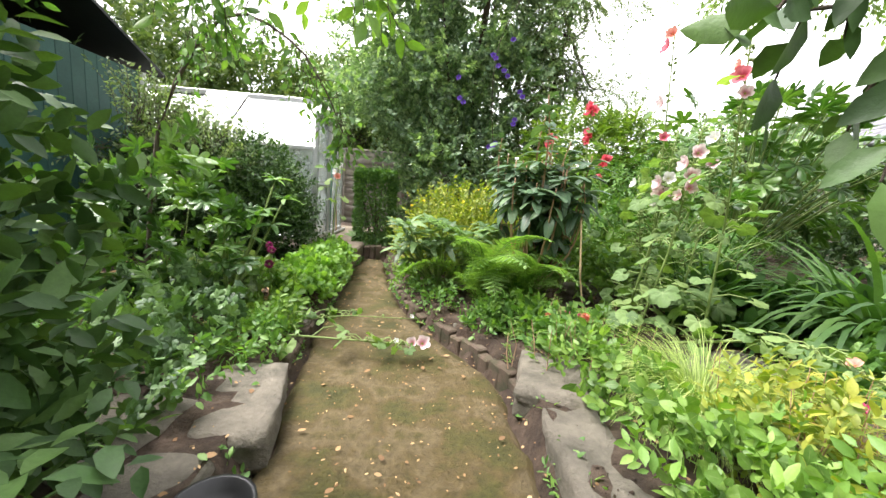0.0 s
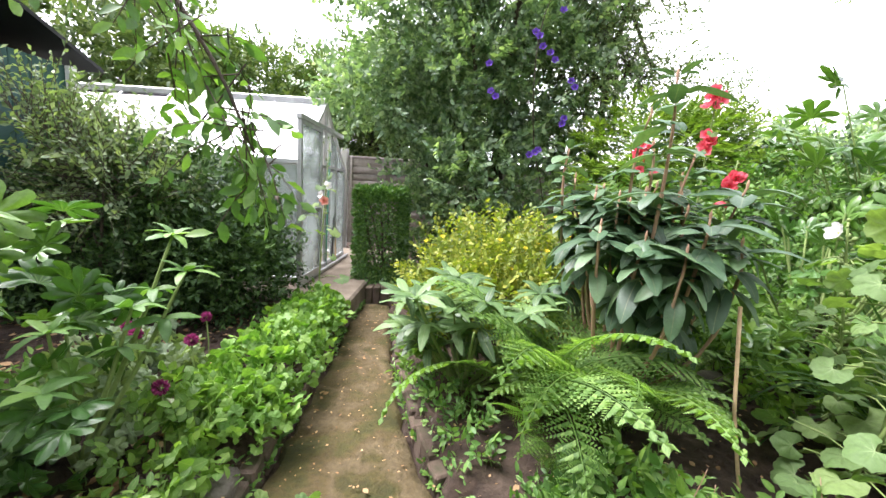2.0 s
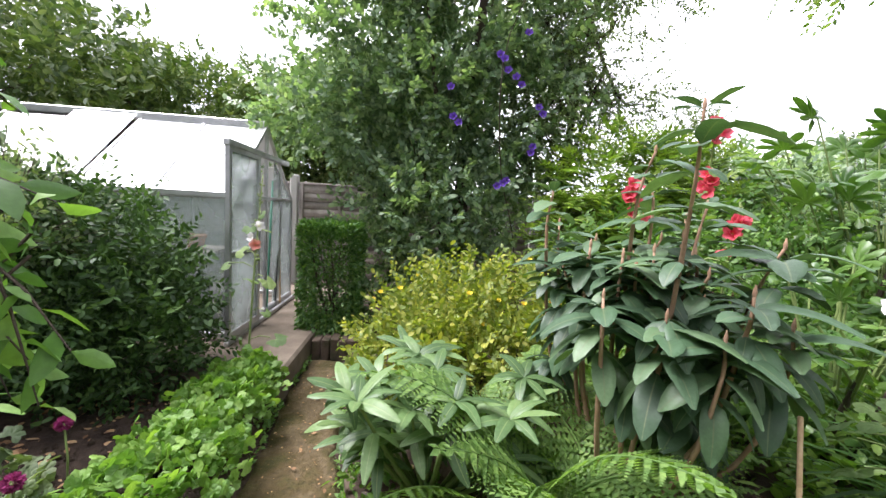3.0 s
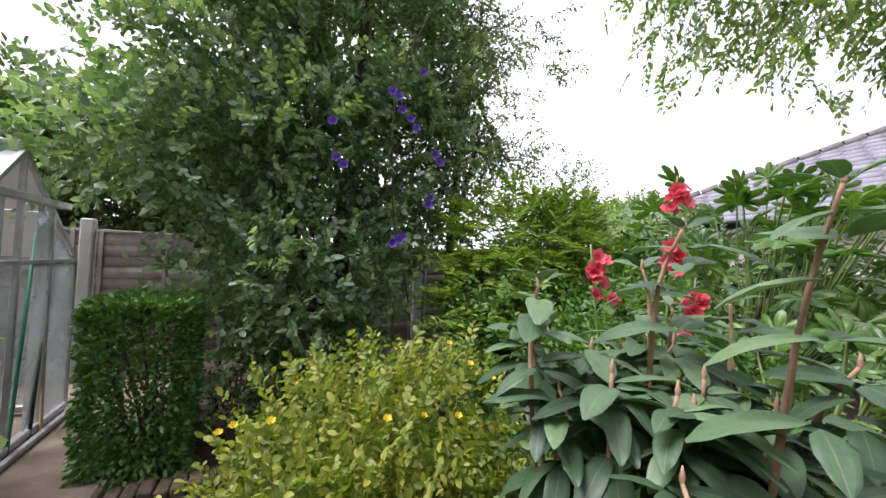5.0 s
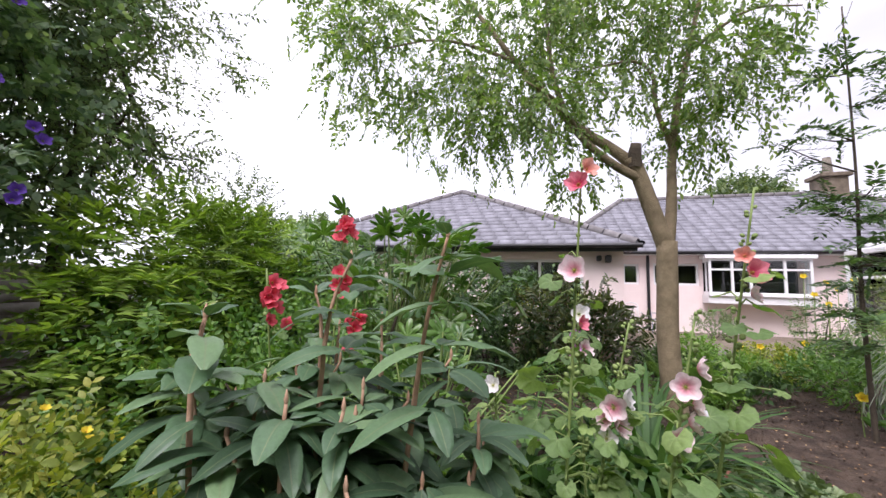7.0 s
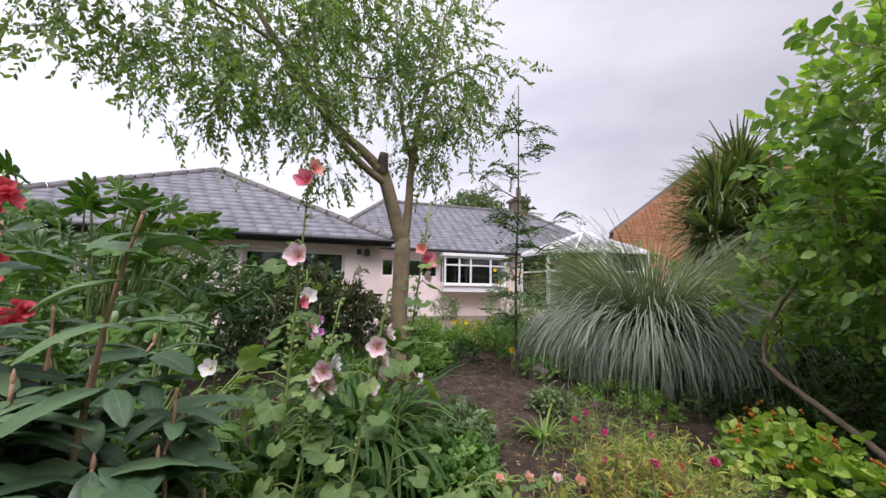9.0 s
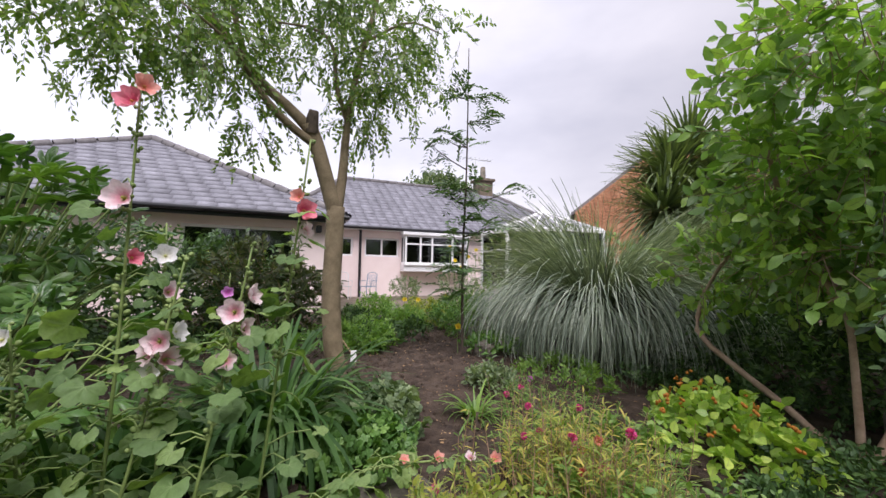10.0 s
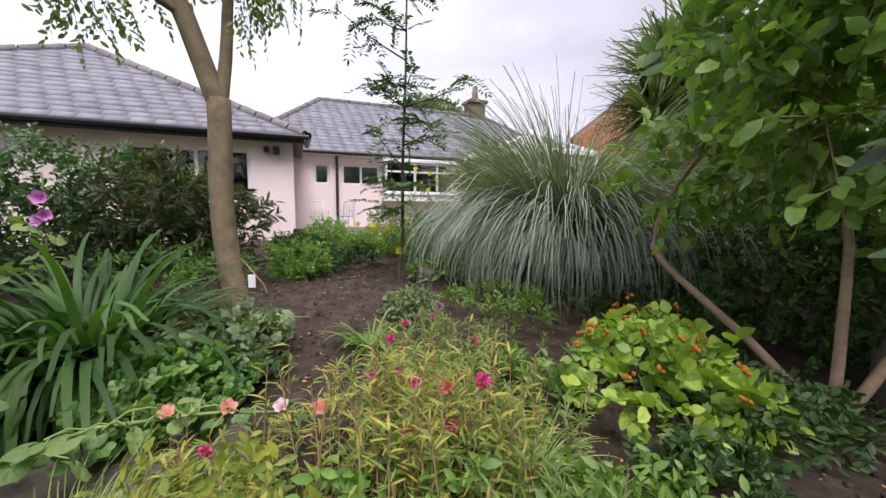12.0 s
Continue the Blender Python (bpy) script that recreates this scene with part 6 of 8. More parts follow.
# ---- hollyhocks ----
for k, (x, y, top, fl, sd) in enumerate((
        (1.35, 3.95, (1.15, 3.95, 1.62), [(0.93, (-0.6, -0.7, 0.2), "red", 0.045), (0.96, (-0.2, -0.9, 0.3), "red", 0.042), (0.9, (0.3, -0.9, 0.2), "red", 0.04)], 1),
        (1.5, 3.95, (1.47, 3.8, 1.92), [(0.96, (-0.7, -0.6, 0.2), "red", 0.045), (0.94, (0.1, -0.9, 0.2), "red", 0.05), (0.82, (-0.4, -0.8, 0.2), "red", 0.045), (0.84, (-0.7, -0.4, 0.3), "red", 0.04)], 2),
        (1.62, 3.95, (1.68, 3.84, 1.5), [(0.92, (-0.3, -0.9, 0.3), "red", 0.045), (0.89, (-0.7, -0.5, 0.2), "red", 0.05), (0.93, (0.2, -0.9, 0.2), "red", 0.04)], 3))):
    hollyhock("tall hollyhock with clustered red blooms behind the rhododendron", [(x, y, ground_z(x, y)), ((x + top[0]) / 2 + 0.02, (y + top[1]) / 2, top[2] * 0.5), top], fl, 9, sd, 0.008, 0.13, 8)
HH = (
    ((1.62, 2.85), (1.48, 2.74, 2.1), [(0.94, (-0.8, 0.3, 0.3), "deep", 0.06), (0.97, (-0.7, -0.5, 0.2), "coral", 0.05), (0.78, (-0.85, 0.3, 0.2), "pink", 0.07), (0.68, (-0.5, -0.7, 0.2), "deep", 0.04)], 5),
    ((1.45, 2.6), (1.5, 2.36, 1.5), [(0.82, (-0.9, 0.2, 0.2), "pink", 0.062), (0.86, (-0.3, -0.9, 0.2), "pink", 0.055), (0.78, (-0.4, -0.9, 0.1), "pink", 0.055), (0.7, (-0.8, 0.0, 0.2), "pink", 0.05), (0.73, (-0.2, -0.9, 0.3), "pink", 0.05)], 6),
    ((1.5, 2.85), (1.5, 2.58, 1.45), [(0.78, (-0.9, 0.1, 0.2), "pink", 0.06), (0.75, (-0.7, 0.6, 0.2), "pink", 0.055), (0.73, (-0.5, -0.7, 0.3), "pink", 0.06), (0.7, (-0.8, 0.2, 0.2), "white", 0.055), (0.8, (-0.3, -0.9, 0.2), "white", 0.05)], 7),
    ((1.7, 2.35), (1.5, 2.16, 1.95), [(0.84, (-0.8, -0.4, 0.2), "deep", 0.06), (0.87, (-0.8, 0.4, 0.2), "coral", 0.04), (0.8, (-0.5, -0.8, 0.2), "pink", 0.045)], 8),
    ((1.75, 3.1), (1.6, 3.1, 1.2), [(0.95, (-0.8, 0.2, 0.3), "white", 0.05)], 9),
    ((1.75, 2.7), (1.9, 2.75, 1.6), [(0.9, (-0.8, -0.2, 0.3), "white", 0.06), (0.8, (-0.6, -0.6, 0.3), "pink", 0.055)], 10),
)
for (x, y), top, fl, sd in HH:
    hollyhock("tall hollyhock with pale pink blooms and lobed leaves", [(x, y, ground_z(x, y)), ((x + top[0]) / 2 + 0.03, (y + top[1]) / 2, top[2] * 0.5), top], fl, 34, sd, buds=46)
hollyhock("hollyhock with a few coral blooms beside the greenhouse door", [(-1.05, 4.75, 0.2), (-1.03, 4.8, 0.9), (-1.0, 4.85, 1.55)], [(0.62, (0.2, -0.9, 0.2), "coral", 0.05), (0.66, (-0.6, -0.7, 0.2), "white", 0.045), (0.72, (0.5, -0.8, 0.2), "white", 0.045)], 9, 12, 0.008, 0.16)
hollyhock("fallen hollyhock stem with pink blooms lying across the path", [(-1.2, 2.28, 0.14), (-0.9, 2.3, 0.15), (-0.56, 2.35, 0.12), (-0.14, 2.37, 0.1), (0.06, 2.4, 0.08)], [(0.98, (0.2, -0.6, 0.6), "pink", 0.055), (0.93, (-0.3, -0.6, 0.5), "pink", 0.045), (0.8, (0, -0.6, 0.7), "white", 0.02)], 20, 13, 0.008, 0.15, 8)
hollyhock("slender fallen hollyhock stem lying across the path", [(-1.2, 2.4, 0.14), (-0.9, 2.55, 0.16), (-0.67, 2.57, 0.14), (-0.45, 2.65, 0.15), (0.02, 2.74, 0.12)], [(0.97, (0.3, -0.5, 0.6), "white", 0.02)], 14, 17, 0.006, 0.13, 8)
hollyhock("fallen hollyhock with coral blooms lying over the soil", [(1.5, 2.35, 0.2), (1.75, 1.9, 0.42), (1.8, 1.5, 0.38), (1.75, 1.05, 0.32)], [(0.55, (-0.5, 0, 0.8), "coral", 0.035), (0.7, (-0.6, -0.2, 0.7), "coral", 0.04), (0.85, (-0.4, 0.2, 0.8), "pink", 0.04), (0.95, (-0.6, 0, 0.7), "coral", 0.045)], 34, 14, 0.009, 0.15, 10)
hollyhock("fallen hollyhock with grey-green leaves near the tree", [(2.6, 2.3, 0.22), (2.75, 1.9, 0.42), (2.95, 1.5, 0.42), (3.1, 1.1, 0.34)], [(0.4, (-0.7, 0, 0.6), "coral", 0.05)], 34, 15, 0.009, 0.17, 8)
hollyhock("hollyhock with mauve blooms beside the tree", [(3.4, 2.7, 0.2), (3.4, 2.7, 0.8), (3.4, 2.68, 1.35)], [(0.85, (-0.9, 0, 0.2), "mauve", 0.06), (0.72, (-0.8, 0.3, 0.2), "mauve", 0.055), (0.75, (-0.8, -0.4, 0.2), "mauve", 0.05)], 14, 16, 0.008, 0.15)

# ---- right-hand bed ----
clump("daylily", "dense clump of arching green strap leaves", (2.85, 2.3), 440, 1.02, 0.046, L_STRAP, 81, (1.0, 2.6), (0.1, 0.95), "daylily", 0.25, separate=True)
clump("daylily", "small clump of strap leaves in bare soil", (2.75, 0.72), 60, 0.36, 0.026, L_FRESH, 82, (0.8, 2.2), (0.3, 1.1), "daylily", 0.05, separate=True)
clump("grass_clump", "fine pale grass tuft at the bed's front", (1.35, 0.35), 220, 0.34, 0.007, L_FEATHER, 83, (0.8, 2.3), (0.2, 1.2), "grass", 0.06)
clump("feather_grass", "soft yellow-green feather grass mound", (1.25, 1.75), 1700, 0.5, 0.0035, L_FEATHER, 84, (1.2, 2.9), (0.1, 1.0), "grass", 0.09)
clump("grass_clump", "dark grass tuft beside the pale-barked shrub", (1.55, -1.15), 260, 0.4, 0.006, L_STRAP, 85, (1.0, 2.5), (0.2, 1.1), "grass", 0.08)


def pampas_mound(at, tufts, per, length, width, seed):
    """Tufts of long blades that rise together, arch over and hang to the ground, with a few thin upright stalks."""
    rng = np.random.default_rng(seed)
    e = thing("pampas_grass", "large grey-green pampas grass mound with arching blades", "pampas grass", (*at, ground_z(*at)))
    groups = []
    for b in np.linspace(0.9, 3.4, 8):
        k = tufts // 8
        a = np.repeat(rng.uniform(0, 2 * math.pi, k), per) + rng.normal(0, 0.09, k * per)
        tilt = np.repeat(rng.uniform(0.03, 0.3, k) + 0.07 * b, per) + rng.normal(0, 0.035, k * per)
        ln = np.repeat(length * rng.uniform(0.6, 1.05, k), per) * rng.uniform(0.8, 1.08, k * per)
        d = np.c_[np.cos(a) * np.sin(tilt), np.sin(a) * np.sin(tilt), np.cos(tilt)]
        up = np.c_[-np.cos(a) * np.cos(tilt), -np.sin(a) * np.cos(tilt), np.sin(tilt)] + rng.normal(0, 0.16, (k * per, 3))
        rr = np.repeat(0.4 * np.sqrt(rng.random(k)), per)
        pos = np.c_[np.cos(a) * rr, np.sin(a) * rr, np.full(k * per, -0.02)]
        groups.append(strew(blade(9, b, 1.0), pos, d, up, ln, width * rng.uniform(0.6, 1.3, k * per)))
    tagged(part("blades", leaf_mesh("blades", L_PAMPAS, *groups), e), kind="stuff")
    for k in range(26):
        a, r = rng.uniform(0, 6.28), rng.uniform(0.2, 0.75)
        top = np.array([r * math.cos(a), r * math.sin(a), rng.uniform(1.7, 2.25)])
        part("stalk", quick_mesh("stalk", *tube([(top[0] * 0.2, top[1] * 0.2, -0.02), top * [0.55, 0.55, 0.6], top], [0.005, 0.004, 0.0015], 4, False), L_PAMPAS), e)


pampas_mound((4.25, -2.15), 560, 15, 2.6, 0.012, 86)
clump("crocosmia", "upright green sword leaves under the hollyhocks", (2.2, 3.1), 150, 0.8, 0.026, L_STRAP, 87, (0.3, 1.8), (0.05, 0.8), "crocosmia", 0.14, separate=True)


def leafy_stalks(name, label, at, spots, h, material, flowers, seed, leaf_len=0.06, category="flower"):
    """Upright stalks set with narrow leaves, some with a flower head."""
    rng = np.random.default_rng(seed)
    e = thing(name, label, category, (*at, ground_z(*at)))
    stalks, P, A, U, S, tops = [], [], [], [], [], []
    for x, y in spots:
        hh = h * rng.uniform(0.6, 1.15)
        top = np.array([x + rng.normal(0, 0.05), y + rng.normal(0, 0.05), hh])
        foot = np.array([x, y, -0.03])
        stalks.append(tube([foot, (foot + top) / 2 + rng.normal(0, 0.012, 3), top], [0.0032, 0.0028, 0.0015], 4, False))
        tops.append(top)
        for k in range(24):
            u = rng.uniform(0.06, 1.0)
            a = rng.uniform(0, 6.28)
            P.append(foot + (top - foot) * u), A.append((math.cos(a), math.sin(a), rng.uniform(0.2, 1.2))), U.append((0, 0, 1.0)), S.append(leaf_len * rng.uniform(0.6, 1.3))
    tagged(part("stalks", quick_mesh("stalks", *merge(stalks), RUST_STEM), e), kind="stuff")
    tagged(part("leaves", leaf_mesh("leaves", material, strew(NARROW, np.array(P), np.array(A), np.array(U) + rng.normal(0, 0.3, (len(U), 3)), np.array(S))), e), kind="stuff")
    for i, kind, r in flowers:
        d = unit(rng.normal(size=(60, 3)) + [0, 0, 0.4])
        head = leaf_mesh("flower_head", {"magenta": P_MAGENTA, "coral": P_CORAL, "red": P_RED, "mauve": P_MAUVE}[kind], strew(leaf_small(0.7), tops[i] + d * r * 0.3, d, rng.normal(size=(60, 3)), r))
        part("flower_head", head, e, kind + " flower head")


rng_s = np.random.default_rng(91)
leafy_stalks("dianthus", "yellowing sweet williams with magenta flower heads", (1.5, 0.72), [(rng_s.normal(0, 0.24), rng_s.normal(0, 0.2)) for k in range(190)], 0.46, L_BED,
             [(0, "magenta", 0.022), (3, "magenta", 0.026), (9, "red", 0.022), (17, "magenta", 0.02), (25, "magenta", 0.02), (33, "coral", 0.022), (41, "magenta", 0.024), (50, "red", 0.02), (70, "magenta", 0.022)], 92, 0.062)
leafy_stalks("dianthus", "green sweet williams with a few pink heads", (2.4, 0.2), [(rng_s.normal(0, 0.3), rng_s.normal(0, 0.3)) for k in range(60)], 0.3, L_FRESH,
             [(2, "magenta", 0.022), (7, "magenta", 0.022), (13, "mauve", 0.022), (19, "magenta", 0.024)], 93)
leafy_stalks("dianthus", "rusty and yellow stalks of spent flowers", (1.45, 1.5), [(rng_s.normal(0, 0.12), rng_s.normal(0, 0.14)) for k in range(36)], 0.3, L_BED, [(4, "magenta", 0.022)], 94)
leafy_stalks("dianthus", "sweet williams with pink flowers beside the edging stone", (0.95, 2.35), [(rng_s.normal(0, 0.16), rng_s.normal(0, 0.2)) for k in range(55)], 0.22, L_FRESH, [(1, "magenta", 0.022), (6, "coral", 0.022), (11, "coral", 0.022), (21, "magenta", 0.02)], 95, 0.05)
shrub("hypericum", "yellow-green hypericum bush with orange berries", (1.5, -0.5, 0.12), [(0, 0.05, 0.2, 0.34, 0.34, 0.2), (0.3, -0.22, 0.2, 0.3, 0.26, 0.18), (-0.15, -0.22, 0.1, 0.24, 0.22, 0.13)], leaf_mat("hypericum_leaf", (0.1, 0.18, 0.03), (0.19, 0.3, 0.05), (0.32, 0.4, 0.08), 0.5, 0.35, rib=(0.3, 0.36, 0.14)), ROUND, 190, 6, 0.11, 0.075, 96, 7, GREEN_STEM, up=0.5, stem_r=0.006, thick=0.3)
hyp2 = bpy.data.objects["hypericum.001"]
rng_b = np.random.default_rng(97)
SEED = quick_mesh("seed_head", *tube([(0, 0, -1.0), (0, 0, -0.5), (0, 0, 0.4), (0, 0, 1.3)], [0.25, 0.85, 0.8, 0.1], 7), P_ORANGE, smooth=True)
bp, bn = blob_shell(rng_b, 40, [(0, 0.05, 0.26, 0.4, 0.4, 0.26), (0.3, -0.22, 0.26, 0.34, 0.32, 0.25)], 0.05, floor=0.3)
for p in bp:
    for q in range(3):
        put("seed_head", SEED, hyp2, p + rng_b.normal(0, 0.009, 3), (rng_b.normal(0, 0.6), rng_b.normal(0, 0.6), 1), 0.012, 0, "orange seed head")
# the L_SHADE cover near the magnolia has its shade in the leaf colour
for at, balls, mt, sd, lb in (((3.3, 0.25), [(0, 0, 0.02, 0.24, 0.2, 0.14)], L_GREY, 98, "low green seedlings in bare soil"),
                              ((3.3, -0.6), [(0, 0, 0.03, 0.35, 0.5, 0.16), (-0.5, 0.1, 0.03, 0.3, 0.3, 0.14)], L_FRESH, 99, "bright green low clump before the pampas grass"),
                              ((0.85, 2.05), [(0, 0, 0.02, 0.25, 0.3, 0.15), (0.2, 0.4, 0.02, 0.25, 0.3, 0.15), (-0.1, 0.75, 0.0, 0.18, 0.25, 0.15)], L_FRESH, 100, "fresh green rosettes along the edging stones"),
                              ((1.05, 1.2), [(0, 0, 0.04, 0.3, 0.4, 0.2), (0.2, -0.4, 0.04, 0.35, 0.4, 0.2)], L_LIME, 101, "lime green leafy clump beside the edging stones"),
                              ((3.35, 2.3), [(0, 0, 0.05, 0.4, 0.35, 0.18)], L_GREY, 102, "grey-green low leaves round the tree's foot"),
                              ((2.3, -1.75), [(0, 0, 0.05, 0.6, 0.4, 0.3), (0.6, -0.3, 0.05, 0.5, 0.4, 0.4), (-0.6, 0.0, 0.03, 0.4, 0.3, 0.2)], L_SHADE, 104, "ground cover with the magnolia's shade put into its dark leaves"),
                              ((1.9, 0.2), [(0, 0, 0.03, 0.35, 0.4, 0.14)], L_FRESH, 103, "low green leaves among the sweet williams")):
    shrub("low_plants", lb, (*at, ground_z(*at)), balls, mt, OVAL, 130, 6, 0.1, 0.06, sd, 3, GREEN_STEM, category="ground cover", stem_r=0.004, up=0.6)


# ---- weeping tree in the bed ----
def weeping_tree():
    rng = np.random.default_rng(111)
    at = np.array([4.1, 1.7, 0.22])
    T = lambda pts: np.array(pts, float) - at
    trunk = curve(T([(4.1, 1.68, 0.1), (4.1, 1.76, 0.55), (4.1, 1.8, 1.1), (4.1, 1.79, 1.6), (4.1, 1.78, 2.08)]), 16)
    left = curve(T([(4.1, 1.78, 2.0), (4.1, 1.9, 2.4), (4.08, 2.02, 2.78), (4.05, 2.1, 2.95)]), 10)
    br = [(left, np.linspace(0.088, 0.075, 10)),
          (curve(T([(4.06, 2.05, 2.86), (4.12, 2.28, 3.1), (4.2, 2.68, 3.47), (4.2, 3.18, 4.12), (4.2, 3.6, 4.75), (4.2, 4.1, 5.5)]), 14), np.linspace(0.066, 0.022, 14)),
          (curve(T([(4.07, 2.0, 2.72), (4.0, 2.3, 2.9), (3.95, 2.6, 3.2), (4.0, 2.85, 3.62), (4.1, 3.05, 3.95)]), 11), np.linspace(0.052, 0.02, 11)),
          (curve(T([(4.17, 2.72, 3.52), (4.2, 2.85, 4.0), (4.22, 2.92, 4.6), (4.25, 2.95, 5.6)]), 10), np.linspace(0.038, 0.014, 10)),
          (curve(T([(4.1, 1.77, 2.0), (4.15, 1.71, 2.5), (4.2, 1.68, 3.0), (4.2, 1.6, 3.6), (4.22, 1.42, 4.4), (4.25, 1.25, 5.2)]), 13), np.linspace(0.06, 0.018, 13)),
          (curve(T([(4.2, 1.68, 3.1), (4.15, 1.82, 3.5), (4.1, 1.86, 3.85), (4.05, 2.05, 4.0), (4.0, 2.45, 3.95)]), 12), np.linspace(0.03, 0.01, 12)),
          (curve(T([(4.2, 3.3, 4.28), (4.0, 3.75, 4.42), (3.8, 4.2, 4.45), (3.6, 4.7, 4.3)]), 9), np.linspace(0.026, 0.008, 9)),
          (curve(T([(4.0, 2.55, 3.15), (3.6, 2.8, 3.4), (3.3, 3.1, 3.5)]), 8), np.linspace(0.024, 0.008, 8)),
          (curve(T([(4.22, 1.5, 4.1), (4.1, 1.0, 4.4), (4.0, 0.6, 4.3)]), 8), np.linspace(0.02, 0.007, 8))]
    balls = [(0.1, 0.3, 4.3, 1.4, 1.2, 0.9), (0.1, 1.5, 4.1, 1.3, 1.1, 1.0), (0.0, -0.5, 3.75, 0.9, 0.7, 0.85), (-0.35, 2.5, 3.8, 1.1, 1.0, 0.9), (-0.5, 3.3, 4.4, 0.9, 0.9, 1.0), (0.1, 0.9, 5.1, 1.5, 1.5, 0.8),
             (0.0, -0.3, 3.0, 0.6, 0.5, 0.4), (-0.5, 1.3, 3.15, 0.8, 0.8, 0.45), (-0.3, 2.0, 3.0, 0.6, 0.6, 0.4), (0.2, 0.9, 2.65, 0.4, 0.35, 0.3)]
    p, n = blob_shell(rng, 2500, balls, 0.85, 0.42, 7.0, 0.3, floor=1.9)
    t = tree("weeping_tree", "weeping ornamental tree with a forked smooth trunk", tuple(at), (trunk, np.r_[0.125, np.linspace(0.105, 0.095, 15)]), br, (p, n), OVAL, leaf_mat("weeping_leaf", (0.045, 0.085, 0.028), (0.095, 0.16, 0.05), (0.19, 0.26, 0.09), 0.5, 0.42), BARK, 12, 0.24, 0.066, 112, 0.6, 0.0, jitter=0.8, twig=0.0022)
    part("cut_stub", quick_mesh("cut_stub", *tube(T([(4.05, 2.06, 2.85), (4.02, 2.06, 3.0), (4.0, 2.05, 3.08)]), [0.07, 0.062, 0.05], 12), DARK_BARK, smooth=True), t, "pruned stub with a dark cut")
    part("plant_tag", bm_mesh("plant_tag", box_bm([((-0.19, -0.16, 0.2), (-0.185, -0.1, 0.32))]), UPVC, 0.002), t, "white plant label")


weeping_tree()


def rowan_sapling():
    rng = np.random.default_rng(121)
    at = (4.6, -0.02, ground_z(4.6, 0))
    e = thing("rowan_sapling", "slender young rowan with feathery leaves", "tree", at)
    main = curve([(0, 0, -0.05), (0.02, 0, 1.4), (0, -0.03, 2.6), (0.02, -0.05, 4.4)], 16)
    part("trunk", quick_mesh("trunk", *tube(main, np.linspace(0.024, 0.007, 16), 8), DARK_BARK, smooth=True), e)
    pos, ahead = [], []
    for k in range(24):
        s = rng.uniform(0.22, 1.0)
        q = main[int(s * 15)]
        a = rng.uniform(0, 6.28)
        ln = rng.uniform(0.2, 0.42) if k % 8 else 0.75
        tip = q + np.array([math.cos(a) * ln, math.sin(a) * ln, 0.35 * ln])
        part("limb", quick_mesh("limb", *tube(curve([q, (q + tip) / 2 + [0, 0, -0.03], tip], 6), np.linspace(0.011, 0.004, 6), 5), DARK_BARK), e)
        for u in np.linspace(0.2, 1, 6):
            pos.append(q + (tip - q) * u)
            ahead.append((math.cos(a) + rng.normal(0, 0.9), math.sin(a) + rng.normal(0, 0.9), rng.normal(0.1, 0.3)))
    for k in range(16):
        pos.append(main[int(rng.uniform(0.4, 1.0) * 15)])
        ahead.append((rng.normal(), rng.normal(), 0.3))
    part("crown", leaf_mesh("crown", L_DARK, pinnate(rng, np.array(pos), np.array(ahead), np.tile([0, 0, 1.0], (len(pos), 1)) + rng.normal(0, 0.3, (len(pos), 3)), 0.3, 8, 0.085, 0.38)), e)


rowan_sapling()


def cordyline(at, height, heads, seed):
    rng = np.random.default_rng(seed)
    e = thing("cordyline", "tall cordyline with spiky sword-leaf heads", "cordyline", (*at, ground_z(*at)))
    for dx, dy, z, r in heads:
        line = curve([(0, 0, -0.05), (dx * 0.5, dy * 0.5, z * 0.55), (dx, dy, z)], 10)
        part("stem", quick_mesh("stem", *tube(line, np.linspace(0.09, 0.06, 10), 9), DARK_BARK, smooth=True), e)
        n = 420
        d = unit(rng.normal(size=(n, 3)) + [0, 0, 0.5])
        g = [strew(blade(6, b, 1.0), np.tile([dx, dy, z], (n // 2, 1)) + d[k::2] * 0.05, d[k::2], -d[k::2] * [1, 1, 0] + [0, 0, 1], r * rng.uniform(0.7, 1.1, n // 2), np.full(n // 2, 0.055)) for k, b in ((0, 0.2), (1, 0.9))]
        part("leaf_head", leaf_mesh("leaf_head", L_PALM, *g), e)


cordyline((4.8, -4.6), 3.0, [(-0.1, 0.45, 2.3, 1.0), (0.1, 0.0, 3.0, 1.15), (0.1, -0.6, 3.5, 1.2), (0.2, -0.5, 2.4, 1.1), (0.1, -1.3, 2.9, 1.1)], 131)
shrub("laurel", "tall dark shrub beside the cordyline", (2.7, -4.6, 0.15), [(0, 0, 1.5, 0.8, 0.8, 1.4), (0.3, -0.6, 2.5, 0.9, 0.9, 1.0), (1.1, 0.4, 0.7, 0.8, 0.7, 0.7)], L_DARK, OVAL, 900, 9, 0.28, 0.09, 189, 6)


